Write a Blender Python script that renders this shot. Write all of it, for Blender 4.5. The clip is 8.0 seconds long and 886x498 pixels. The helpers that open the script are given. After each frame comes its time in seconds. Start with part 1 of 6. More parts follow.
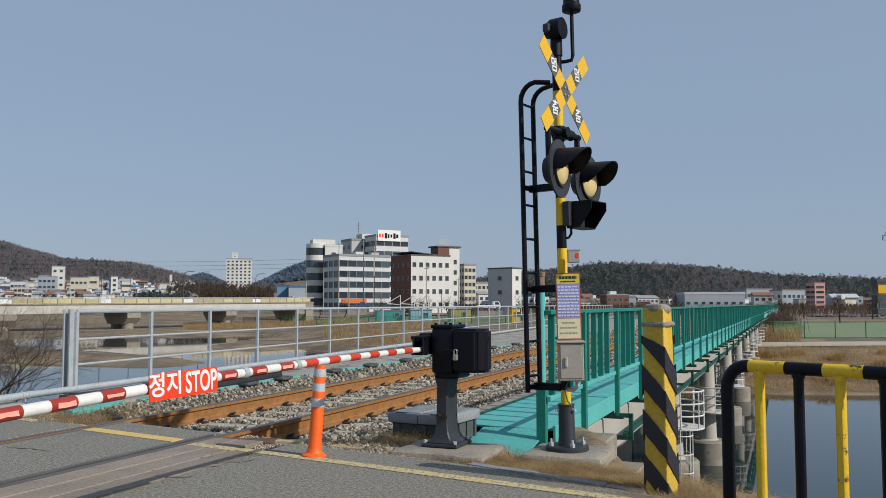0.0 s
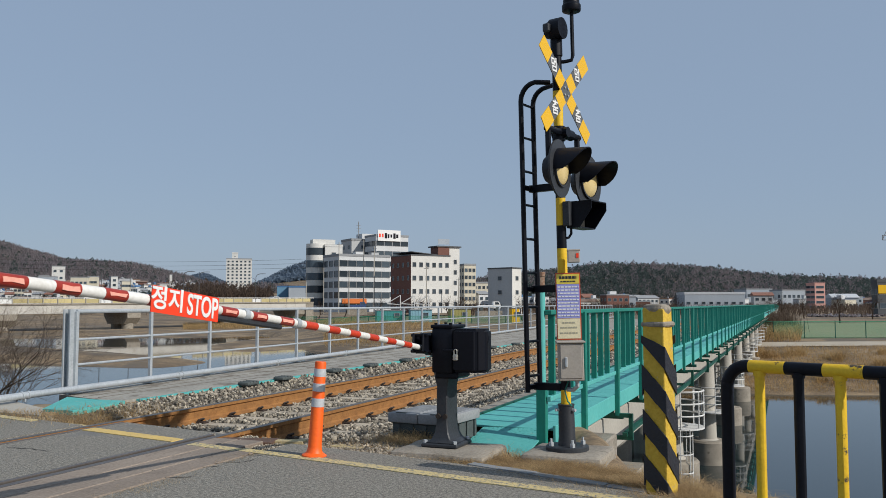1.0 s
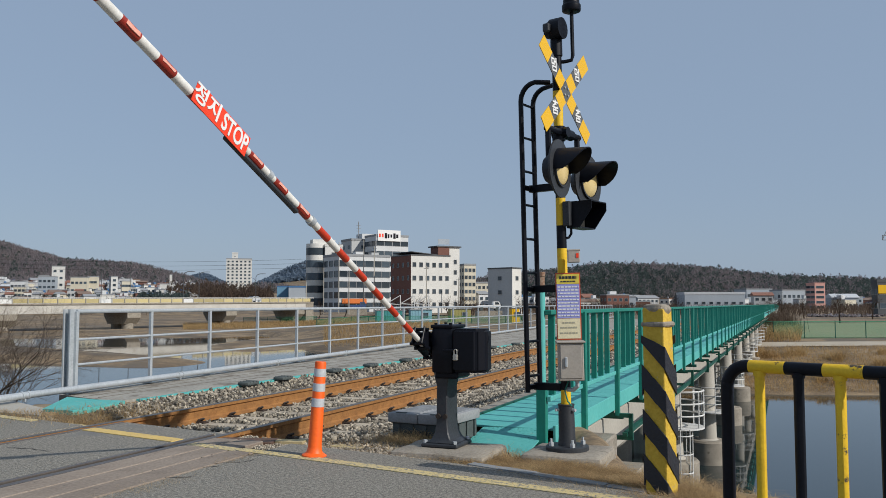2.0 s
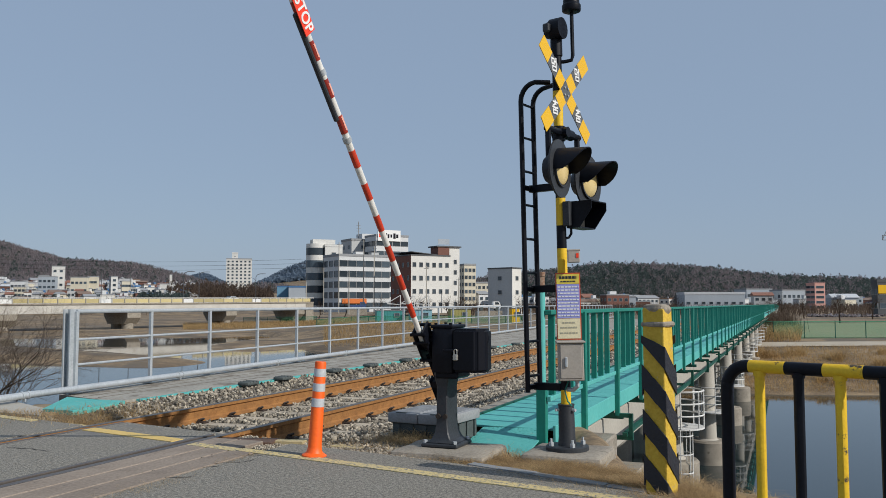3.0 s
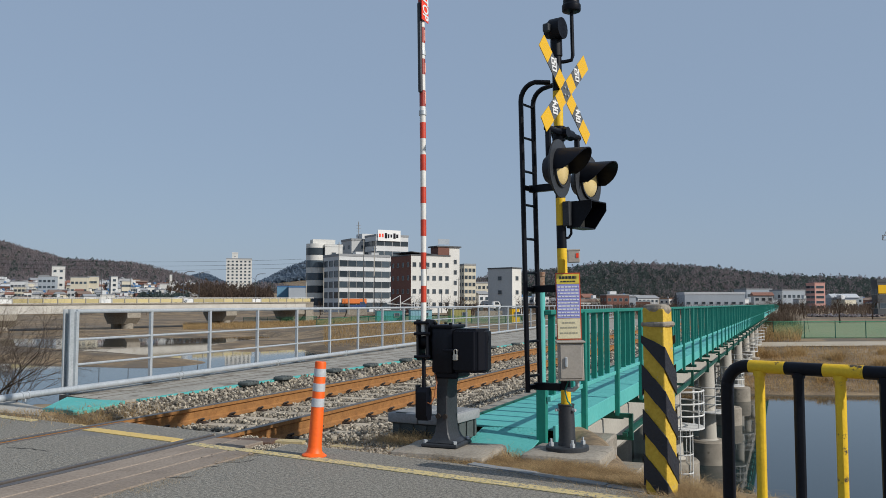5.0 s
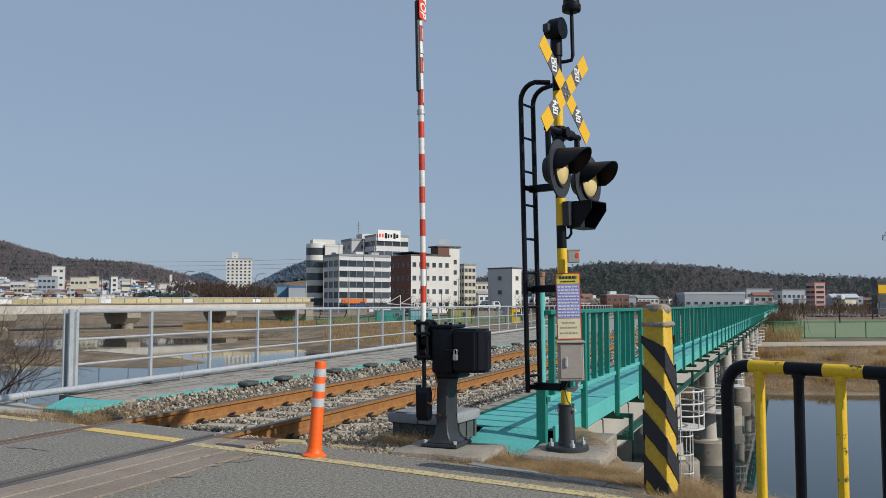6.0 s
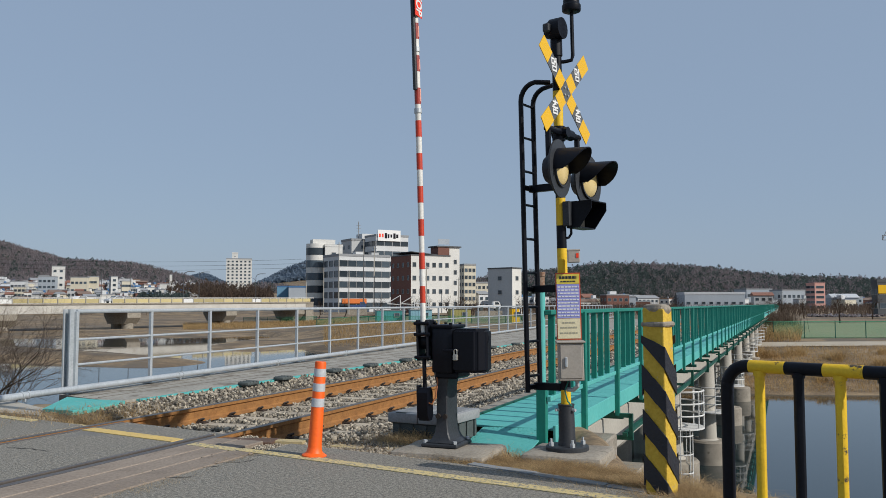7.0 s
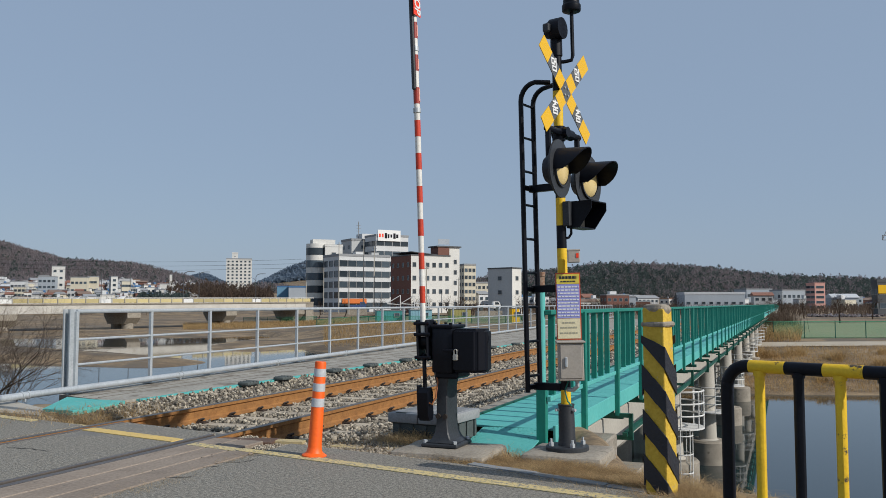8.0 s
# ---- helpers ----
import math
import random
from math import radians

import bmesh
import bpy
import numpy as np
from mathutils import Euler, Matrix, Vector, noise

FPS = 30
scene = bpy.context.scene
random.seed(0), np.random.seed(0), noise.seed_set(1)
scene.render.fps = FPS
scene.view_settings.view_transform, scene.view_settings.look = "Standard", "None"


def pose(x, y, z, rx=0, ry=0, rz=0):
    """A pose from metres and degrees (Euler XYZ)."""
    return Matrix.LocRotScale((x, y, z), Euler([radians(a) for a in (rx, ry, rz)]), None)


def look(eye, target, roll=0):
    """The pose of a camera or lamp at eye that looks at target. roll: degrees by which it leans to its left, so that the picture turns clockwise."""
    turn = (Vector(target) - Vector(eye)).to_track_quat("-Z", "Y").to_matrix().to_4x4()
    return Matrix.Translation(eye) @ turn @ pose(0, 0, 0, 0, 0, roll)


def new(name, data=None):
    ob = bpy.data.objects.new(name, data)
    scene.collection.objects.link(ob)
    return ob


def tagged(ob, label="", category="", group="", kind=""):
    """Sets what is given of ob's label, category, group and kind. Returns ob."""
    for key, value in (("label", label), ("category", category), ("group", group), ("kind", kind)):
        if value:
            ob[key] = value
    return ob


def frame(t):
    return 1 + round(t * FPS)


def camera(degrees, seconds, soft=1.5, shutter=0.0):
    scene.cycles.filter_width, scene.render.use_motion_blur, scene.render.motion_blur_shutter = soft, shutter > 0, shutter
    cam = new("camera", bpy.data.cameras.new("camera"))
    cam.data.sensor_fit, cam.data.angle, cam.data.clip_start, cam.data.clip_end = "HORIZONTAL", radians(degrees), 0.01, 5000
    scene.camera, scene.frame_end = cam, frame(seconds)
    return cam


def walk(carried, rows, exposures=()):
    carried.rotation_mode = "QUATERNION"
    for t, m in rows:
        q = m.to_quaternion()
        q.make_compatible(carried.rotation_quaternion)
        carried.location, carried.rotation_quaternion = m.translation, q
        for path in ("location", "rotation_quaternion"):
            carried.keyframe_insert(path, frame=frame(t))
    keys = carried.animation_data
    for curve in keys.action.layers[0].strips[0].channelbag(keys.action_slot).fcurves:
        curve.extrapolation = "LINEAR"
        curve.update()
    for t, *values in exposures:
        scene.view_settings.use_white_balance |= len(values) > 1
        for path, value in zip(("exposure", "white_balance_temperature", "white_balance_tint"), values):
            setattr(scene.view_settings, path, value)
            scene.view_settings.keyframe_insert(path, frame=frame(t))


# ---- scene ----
TURN, TILT = 21.957, 3.719
EYE = Vector((0.0, 0.0, 1.2))


def town(l, d, z=0.0):
    """A place in the town, whose axes are turned against the track's."""
    a = radians(TURN)
    return Vector((l * math.cos(a) - d * math.sin(a), l * math.sin(a) + d * math.cos(a), z))


cam = camera(55.19, 8.0, soft=0.6)
aim = look(EYE, EYE + town(0, 10, 10 * math.tan(radians(TILT))))
walk(cam, [(0.0, aim), (8.0, aim)])

# ---- light ----
SUN_EL, SUN_AZ = 34.0, -9.0     # height, and turn from +x towards +y
sky_world = bpy.data.worlds.new("sky")
scene.world = sky_world
sky_world.use_nodes = True
wn = sky_world.node_tree
bg = wn.nodes["Background"]
sky = wn.nodes.new("ShaderNodeTexSky")
sky.sky_type, sky.sun_disc = 'NISHITA', False
sky.sun_elevation, sky.sun_rotation = radians(SUN_EL), radians(90 - SUN_AZ)
sky.air_density, sky.dust_density, sky.ozone_density = 1.0, 1.0, 1.5
wn.links.new(sky.outputs[0], bg.inputs[0])
bg.inputs[1].default_value = 0.10
# a thin even haze over the blue
haze, veil = wn.nodes.new("ShaderNodeBackground"), wn.nodes.new("ShaderNodeMixShader")
haze.inputs[0].default_value, haze.inputs[1].default_value, veil.inputs[0].default_value = (0.283, 0.372, 0.508, 1), 1.02, 0.80
wn.links.new(bg.outputs[0], veil.inputs[1])
wn.links.new(haze.outputs[0], veil.inputs[2])
wn.links.new(veil.outputs[0], wn.nodes["World Output"].inputs[0])
sun_data = bpy.data.lights.new("sun", 'SUN')
sun_data.energy, sun_data.angle, sun_data.color = 3.75, radians(0.6), (1.0, 0.95, 0.88)
sun = new("sun", sun_data)
sd = Vector((math.cos(radians(SUN_AZ)) * math.cos(radians(SUN_EL)), math.sin(radians(SUN_AZ)) * math.cos(radians(SUN_EL)), math.sin(radians(SUN_EL))))
sun.matrix_world = look(sd * 50, (0, 0, 0))
scene.view_settings.exposure = 0.0


# ---- materials ----
def mat(name, a, b=None, rough=0.7, metal=0.0, scale=6.0, fine=60.0, bump=0.15, island=0.0, obj=0.0, contrast=0.0, wear=None, wear_scale=9.0, wear_at=0.62, spec=0.5, coords="Object"):
    """Two colours mixed by noise at two scales, with bump, and a third colour where it is worn or stained."""
    m = bpy.data.materials.new(name)
    m.use_nodes = True
    nt = m.node_tree
    p = nt.nodes["Principled BSDF"]
    N, L = nt.nodes.new, nt.links.new
    b = b or tuple(v * 0.75 for v in a)
    tc = N("ShaderNodeTexCoord")
    big, small = N("ShaderNodeTexNoise"), N("ShaderNodeTexNoise")
    big.inputs["Scale"].default_value, big.inputs["Detail"].default_value = scale, 5
    small.inputs["Scale"].default_value, small.inputs["Detail"].default_value = fine, 3
    for n in (big, small):
        L(tc.outputs[coords], n.inputs["Vector"])
    add = N("ShaderNodeMath")
    add.operation = 'ADD'
    L(big.outputs[0], add.inputs[0])
    L(small.outputs[0], add.inputs[1])
    rng = N("ShaderNodeMapRange")
    rng.inputs["From Min"].default_value, rng.inputs["From Max"].default_value = 0.72 + contrast, 1.28 - contrast
    L(add.outputs[0], rng.inputs["Value"])
    mix = N("ShaderNodeMix")
    mix.data_type = 'RGBA'
    L(rng.outputs[0], mix.inputs[0])
    mix.inputs[6].default_value, mix.inputs[7].default_value = (*a, 1), (*b, 1)
    out = mix.outputs[2]
    if wear:
        wnz = N("ShaderNodeTexNoise")
        wnz.inputs["Scale"].default_value, wnz.inputs["Detail"].default_value, wnz.inputs["Roughness"].default_value = wear_scale, 8, 0.65
        L(tc.outputs[coords], wnz.inputs["Vector"])
        wr = N("ShaderNodeMapRange")
        wr.inputs["From Min"].default_value, wr.inputs["From Max"].default_value = wear_at, wear_at + 0.05
        L(wnz.outputs[0], wr.inputs["Value"])
        wm = N("ShaderNodeMix")
        wm.data_type = 'RGBA'
        L(wr.outputs[0], wm.inputs[0])
        L(out, wm.inputs[6])
        wm.inputs[7].default_value = (*wear, 1)
        out = wm.outputs[2]
    if island or obj:
        hsv = N("ShaderNodeHueSaturation")
        rr = N("ShaderNodeMapRange")
        k = island or obj
        rr.inputs["To Min"].default_value, rr.inputs["To Max"].default_value = 1 - k, 1 + k
        L(N("ShaderNodeNewGeometry").outputs["Random Per Island"] if island else N("ShaderNodeObjectInfo").outputs["Random"], rr.inputs["Value"])
        L(rr.outputs[0], hsv.inputs["Value"])
        L(out, hsv.inputs["Color"])
        out = hsv.outputs[0]
    L(out, p.inputs["Base Color"])
    rv = N("ShaderNodeMapRange")
    rv.inputs["To Min"].default_value, rv.inputs["To Max"].default_value = max(0.03, rough - 0.1), min(1, rough + 0.12)
    L(small.outputs[0], rv.inputs["Value"])
    L(rv.outputs[0], p.inputs["Roughness"])
    p.inputs["Metallic"].default_value = metal
    p.inputs["Specular IOR Level"].default_value = spec
    if bump:
        bp = N("ShaderNodeBump")
        bp.inputs["Strength"].default_value, bp.inputs["Distance"].default_value = bump, 0.01
        L(add.outputs[0], bp.inputs["Height"])
        L(bp.outputs[0], p.inputs["Normal"])
    return m


ASPHALT = mat("asphalt", (0.335, 0.312, 0.262), (0.125, 0.116, 0.098), 0.92, scale=44, fine=105, bump=1.0, contrast=0.11, wear=(0.19, 0.182, 0.168), wear_scale=1.1, wear_at=0.60)
CONCRETE = mat("concrete", (0.33, 0.295, 0.24), (0.21, 0.185, 0.15), 0.9, scale=2.5, fine=45, bump=0.5, contrast=0.08, wear=(0.15, 0.13, 0.10), wear_scale=3, wear_at=0.6)
PALE_CONCRETE = mat("pale_concrete", (0.44, 0.415, 0.36), (0.33, 0.31, 0.27), 0.85, scale=0.8, fine=30, bump=0.2, wear=(0.26, 0.24, 0.2), wear_scale=1.2, wear_at=0.63)
STONE_MAT = mat("ballast_stone", (0.40, 0.355, 0.28), (0.16, 0.138, 0.108), 0.95, scale=8, fine=70, bump=0.3, island=0.7)
BED = mat("ballast_bed", (0.20, 0.175, 0.145), (0.10, 0.085, 0.07), 1.0, scale=14, fine=60, bump=1.0)
DIRT = mat("ground_soil", (0.29, 0.205, 0.115), (0.125, 0.09, 0.055), 1.0, scale=0.35, fine=9, bump=0.6, contrast=0.1, wear=(0.13, 0.105, 0.078), wear_scale=0.09, wear_at=0.54)
STRAW = mat("dry_straw", (0.60, 0.455, 0.255), (0.37, 0.25, 0.13), 0.9, scale=3, fine=30, bump=0.0, island=0.35)
REED = mat("dry_reed", (0.52, 0.36, 0.175), (0.34, 0.225, 0.105), 0.95, scale=0.15, fine=2, bump=0.0, island=0.3)
RUST = mat("rusty_rail_side", (0.35, 0.165, 0.048), (0.20, 0.088, 0.026), 0.85, scale=9, fine=80, bump=0.25)
RAILTOP = mat("polished_rail_head", (0.17, 0.145, 0.125), (0.11, 0.092, 0.08), 0.42, 0.5, scale=3, fine=40, bump=0.05)
DARK_IRON = mat("dark_iron", (0.03, 0.026, 0.024), (0.055, 0.035, 0.025), 0.7, 0.3, scale=20, fine=90)
SLEEPER = mat("sleeper_concrete", (0.46, 0.40, 0.31), (0.30, 0.25, 0.19), 0.95, scale=4, fine=50, bump=0.4, obj=0.15)
TIMBER = mat("weathered_timber", (0.30, 0.245, 0.195), (0.20, 0.16, 0.125), 0.9, scale=2.2, fine=40, bump=0.5, obj=0.12, contrast=0.04, wear=(0.12, 0.10, 0.085), wear_scale=5, wear_at=0.64)
YELLOW_LINE = mat("worn_yellow_paint", (0.62, 0.485, 0.21), (0.52, 0.43, 0.23), 0.85, scale=3, fine=62, bump=0.8, wear=(0.22, 0.205, 0.175), wear_scale=34, wear_at=0.52)
SOLID_LINE = mat("yellow_road_paint", (0.70, 0.49, 0.15), (0.60, 0.43, 0.16), 0.85, scale=3, fine=62, bump=0.6, wear=(0.24, 0.22, 0.185), wear_scale=22, wear_at=0.60)
GALV = mat("galvanised_steel", (0.52, 0.55, 0.57), (0.40, 0.43, 0.45), 0.5, 0.35, scale=5, fine=40, bump=0.03)
WHITE_STEEL = mat("white_painted_steel", (0.70, 0.70, 0.68), (0.56, 0.56, 0.54), 0.5, 0.0, scale=4, fine=30, bump=0.02)
TEAL = mat("teal_paint", (0.006, 0.205, 0.155), (0.004, 0.165, 0.125), 0.5, 0.0, scale=2, fine=25, bump=0.03)
TEAL_DECK = mat("teal_deck_paint", (0.105, 0.45, 0.415), (0.075, 0.375, 0.35), 0.7, 0.0, scale=1.2, fine=20, bump=0.05, obj=0.06, wear=(0.15, 0.40, 0.36), wear_scale=4, wear_at=0.62)
DARK_GREEN = mat("dark_green_paint", (0.004, 0.085, 0.055), (0.003, 0.06, 0.04), 0.5, scale=3, fine=25, bump=0.03)
BLACK = mat("black_paint", (0.006, 0.0075, 0.013), (0.004, 0.0045, 0.007), 0.4, 0.0, scale=5, fine=60, bump=0.05, spec=0.18)
DARK_GREY = mat("dark_grey_paint", (0.036, 0.04, 0.046), (0.02, 0.023, 0.028), 0.5, 0.1, scale=6, fine=60, bump=0.08, wear=(0.17, 0.14, 0.10), wear_scale=5, wear_at=0.68)
YELLOW = mat("yellow_paint", (0.82, 0.53, 0.012), (0.70, 0.43, 0.012), 0.5, scale=6, fine=60, bump=0.08, wear=(0.09, 0.06, 0.04), wear_scale=13, wear_at=0.655)
CHIPPED_YELLOW = mat("chipped_yellow_paint", (0.80, 0.52, 0.014), (0.68, 0.42, 0.014), 0.55, scale=6, fine=60, bump=0.25, wear=(0.05, 0.035, 0.025), wear_scale=9, wear_at=0.60)
FLAKED_YELLOW = mat("flaked_yellow_paint", (0.62, 0.42, 0.045), (0.50, 0.32, 0.03), 0.75, scale=9, fine=50, bump=0.5, wear=(0.35, 0.31, 0.24), wear_scale=14, wear_at=0.62)
FLAKED_BLACK = mat("flaked_black_paint", (0.012, 0.014, 0.022), (0.02, 0.02, 0.026), 0.6, scale=9, fine=50, bump=0.5, wear=(0.22, 0.2, 0.17), wear_scale=14, wear_at=0.69)
SIGN_YELLOW = mat("sign_yellow", (0.78, 0.45, 0.005), (0.74, 0.42, 0.005), 0.35, scale=4, fine=40, bump=0.0)
SIGN_GREY = mat("sign_grey", (0.10, 0.105, 0.11), (0.085, 0.09, 0.09), 0.4, scale=4, fine=40, bump=0.0)
WHITE = mat("white_paint", (0.80, 0.80, 0.78), (0.70, 0.70, 0.68), 0.45, scale=4, fine=40, bump=0.0)
ARM_WHITE = mat("arm_white_paint", (0.78, 0.77, 0.73), (0.62, 0.60, 0.55), 0.45, scale=5, fine=50, bump=0.05, wear=(0.38, 0.33, 0.27), wear_scale=16, wear_at=0.67)
DARK_RED = mat("dark_red_paint", (0.36, 0.035, 0.02), (0.27, 0.025, 0.015), 0.4, scale=9, fine=50, bump=0.05)
RED = mat("red_paint", (0.60, 0.05, 0.016), (0.46, 0.036, 0.014), 0.45, scale=9, fine=50, bump=0.05)
SIGN_RED = mat("sign_red", (0.86, 0.055, 0.012), (0.80, 0.045, 0.012), 0.4, scale=4, fine=40, bump=0.0)
TAPE = mat("reflective_tape", (0.86, 0.42, 0.32), (0.76, 0.33, 0.25), 0.35, scale=30, fine=90, bump=0.1)
ORANGE = mat("orange_plastic", (0.95, 0.14, 0.008), (0.85, 0.11, 0.008), 0.5, scale=5, fine=50, bump=0.03)
SILVER_TAPE = mat("silver_tape", (0.62, 0.64, 0.66), (0.5, 0.52, 0.54), 0.4, 0.2, scale=20, fine=60, bump=0.03)
LENS = mat("lamp_lens", (0.72, 0.57, 0.27), (0.64, 0.49, 0.21), 0.25, scale=8, fine=90, bump=0.15)
GREY_BOX = mat("grey_steel_box", (0.42, 0.38, 0.33), (0.34, 0.31, 0.27), 0.5, 0.1, scale=6, fine=60, bump=0.03)
TROUGH = mat("grey_resin", (0.29, 0.30, 0.31), (0.21, 0.22, 0.225), 0.75, scale=4, fine=50, bump=0.2)
RUBBER = mat("dark_rubber", (0.055, 0.068, 0.068), (0.085, 0.10, 0.098), 0.8, scale=10, fine=60, bump=0.3)
CABLE = mat("orange_cable", (0.35, 0.12, 0.04), None, 0.6)
BRASS = mat("brass", (0.55, 0.53, 0.48), None, 0.4, 0.8)
NOTICE_BLUE = mat("notice_blue", (0.26, 0.28, 0.62), (0.31, 0.33, 0.66), 0.4, scale=4, fine=20, bump=0.0)
NOTICE_YELLOW = mat("notice_yellow", (0.82, 0.66, 0.10), None, 0.4, bump=0.0)
NOTICE_CREAM = mat("notice_cream", (0.80, 0.72, 0.48), None, 0.4, bump=0.0)
BARK = mat("bark", (0.10, 0.075, 0.055), (0.06, 0.045, 0.035), 0.95, scale=6, fine=40, bump=0.3)
WHITE_CONCRETE = mat("whitish_concrete", (0.55, 0.53, 0.48), (0.43, 0.41, 0.37), 0.85, scale=0.5, fine=12, bump=0.15, wear=(0.36, 0.33, 0.28), wear_scale=0.7, wear_at=0.62)
TWIG = mat("bare_twigs", (0.14, 0.10, 0.075), (0.09, 0.065, 0.05), 0.95, scale=6, fine=40, bump=0.0, island=0.2)
# evergreen colour lightened and greyed to include the haze over the hills
HAZED_PINE = mat("hazed_pine_foliage", (0.105, 0.13, 0.118), (0.08, 0.105, 0.10), 0.9, scale=0.02, fine=0.3, bump=0.0, island=0.3)
# blue of the distant air is mixed into this foliage colour
HAZED_FAR_PINE = mat("hazed_distant_evergreens", (0.17, 0.22, 0.28), (0.15, 0.20, 0.26), 0.95, scale=0.01, fine=0.1, bump=0.0, island=0.15)
# bare-wood brown, with aerial haze put in as a paler, bluer tone
HAZED_WOOD = mat("hazed_winter_woodland", (0.275, 0.24, 0.24), (0.195, 0.175, 0.185), 0.95, scale=0.012, fine=0.2, bump=0.0, island=0.3)
GLASS_DARK = mat("window_glass", (0.035, 0.05, 0.065), (0.06, 0.08, 0.095), 0.12, scale=0.6, fine=5, bump=0.0, obj=0.5)
NET = mat("green_mesh", (0.03, 0.24, 0.13), (0.02, 0.17, 0.09), 0.8, scale=0.8, fine=6, bump=0.1)


def streaked(m):
    """Silt and sand: wet dark and dry pale streaks drawn out along the river."""
    nt = m.node_tree
    N, L = nt.nodes.new, nt.links.new
    p = nt.nodes["Principled BSDF"]
    col = p.inputs["Base Color"].links[0].from_socket
    tc = N("ShaderNodeTexCoord")
    for size, lo, hi, tone, amount in (((0.035, 0.22, 1), 0.50, 0.60, (0.085, 0.066, 0.047, 1), 0.85), ((0.06, 0.45, 1), 0.57, 0.68, (0.46, 0.37, 0.245, 1), 0.8), ((0.5, 1.6, 1), 0.56, 0.66, (0.16, 0.115, 0.07, 1), 0.6)):
        mp, nz, rg, mx = N("ShaderNodeMapping"), N("ShaderNodeTexNoise"), N("ShaderNodeMapRange"), N("ShaderNodeMix")
        mp.inputs["Rotation"].default_value[2] = radians(-TURN - 12)
        mp.inputs["Scale"].default_value = size
        nz.inputs["Scale"].default_value, nz.inputs["Detail"].default_value, nz.inputs["Roughness"].default_value = 1.0, 7, 0.62
        rg.inputs["From Min"].default_value, rg.inputs["From Max"].default_value, rg.inputs["To Max"].default_value = lo, hi, amount
        mx.data_type = 'RGBA'
        L(tc.outputs["Object"], mp.inputs["Vector"])
        L(mp.outputs[0], nz.inputs["Vector"])
        L(nz.outputs[0], rg.inputs["Value"])
        L(rg.outputs[0], mx.inputs[0])
        L(col, mx.inputs[6])
        mx.inputs[7].default_value = tone
        col = mx.outputs[2]
    L(col, p.inputs["Base Color"])


streaked(DIRT)


def leafy(m):
    """Thin sprays pass on about half of the light that falls on their far side."""
    nt = m.node_tree
    p, out = nt.nodes["Principled BSDF"], nt.nodes["Material Output"]
    tl, mx = nt.nodes.new("ShaderNodeBsdfTranslucent"), nt.nodes.new("ShaderNodeMixShader")
    nt.links.new(p.inputs["Base Color"].links[0].from_socket, tl.inputs[0])
    p.inputs["Specular IOR Level"].default_value = 0.1
    mx.inputs[0].default_value = 0.5
    nt.links.new(p.outputs[0], mx.inputs[1])
    nt.links.new(tl.outputs[0], mx.inputs[2])
    nt.links.new(mx.outputs[0], out.inputs["Surface"])


for m in (HAZED_PINE, HAZED_FAR_PINE, HAZED_WOOD, TWIG, REED, STRAW):
    leafy(m)


def water_material():
    m = bpy.data.materials.new("river_water")
    m.use_nodes = True
    nt = m.node_tree
    p = nt.nodes["Principled BSDF"]
    p.inputs["Base Color"].default_value = (0.018, 0.03, 0.032, 1)
    p.inputs["Roughness"].default_value = 0.035
    p.inputs["IOR"].default_value = 1.33
    tc, nz, bp = nt.nodes.new("ShaderNodeTexCoord"), nt.nodes.new("ShaderNodeTexNoise"), nt.nodes.new("ShaderNodeBump")
    nz.inputs["Scale"].default_value, nz.inputs["Detail"].default_value = 1.6, 4
    bp.inputs["Strength"].default_value, bp.inputs["Distance"].default_value = 0.04, 0.02
    nt.links.new(tc.outputs["Object"], nz.inputs["Vector"])
    nt.links.new(nz.outputs[0], bp.inputs["Height"])
    nt.links.new(bp.outputs[0], p.inputs["Normal"])
    return m


WATER = water_material()


# ---- mesh helpers ----
def box(bm, x0, x1, y0, y1, z0, z1, bev=0.0, seg=1):
    g = bmesh.ops.create_cube(bm, size=1)
    for v in g["verts"]:
        v.co = Vector((x0 + (v.co.x + 0.5) * (x1 - x0), y0 + (v.co.y + 0.5) * (y1 - y0), z0 + (v.co.z + 0.5) * (z1 - z0)))
    if bev:
        es = list({e for v in g["verts"] for e in v.link_edges})
        bmesh.ops.bevel(bm, geom=es, offset=bev, segments=seg, affect='EDGES', profile=0.5)
    return bm


def rod(bm, a, b, r, r2=None, n=10, caps=True):
    a, b = Vector(a), Vector(b)
    r2 = r if r2 is None else r2
    d = b - a
    g = bmesh.ops.create_cone(bm, cap_ends=caps, segments=n, radius1=r, radius2=r2, depth=d.length)
    m = Matrix.Translation((a + b) / 2) @ d.to_track_quat('Z', 'Y').to_matrix().to_4x4()
    bmesh.ops.transform(bm, matrix=m, verts=g["verts"])
    return g["verts"]


def pipe(bm, pts, r, n=10):
    """A round pipe along points, with mitred rings."""
    pts = [Vector(p) for p in pts]
    rings = []
    up = Vector((0.123, 0.31, 0.943)).normalized()
    for i, p in enumerate(pts):
        t = (pts[min(i + 1, len(pts) - 1)] - pts[max(i - 1, 0)]).normalized()
        u = t.cross(up).normalized()
        v = u.cross(t)
        rings.append([bm.verts.new(p + (u * math.cos(2 * math.pi * k / n) + v * math.sin(2 * math.pi * k / n)) * r) for k in range(n)])
    for a, b in zip(rings, rings[1:]):
        for k in range(n):
            bm.faces.new((a[k], a[(k + 1) % n], b[(k + 1) % n], b[k]))
    bm.faces.new(rings[0][::-1])
    bm.faces.new(rings[-1])
    return bm


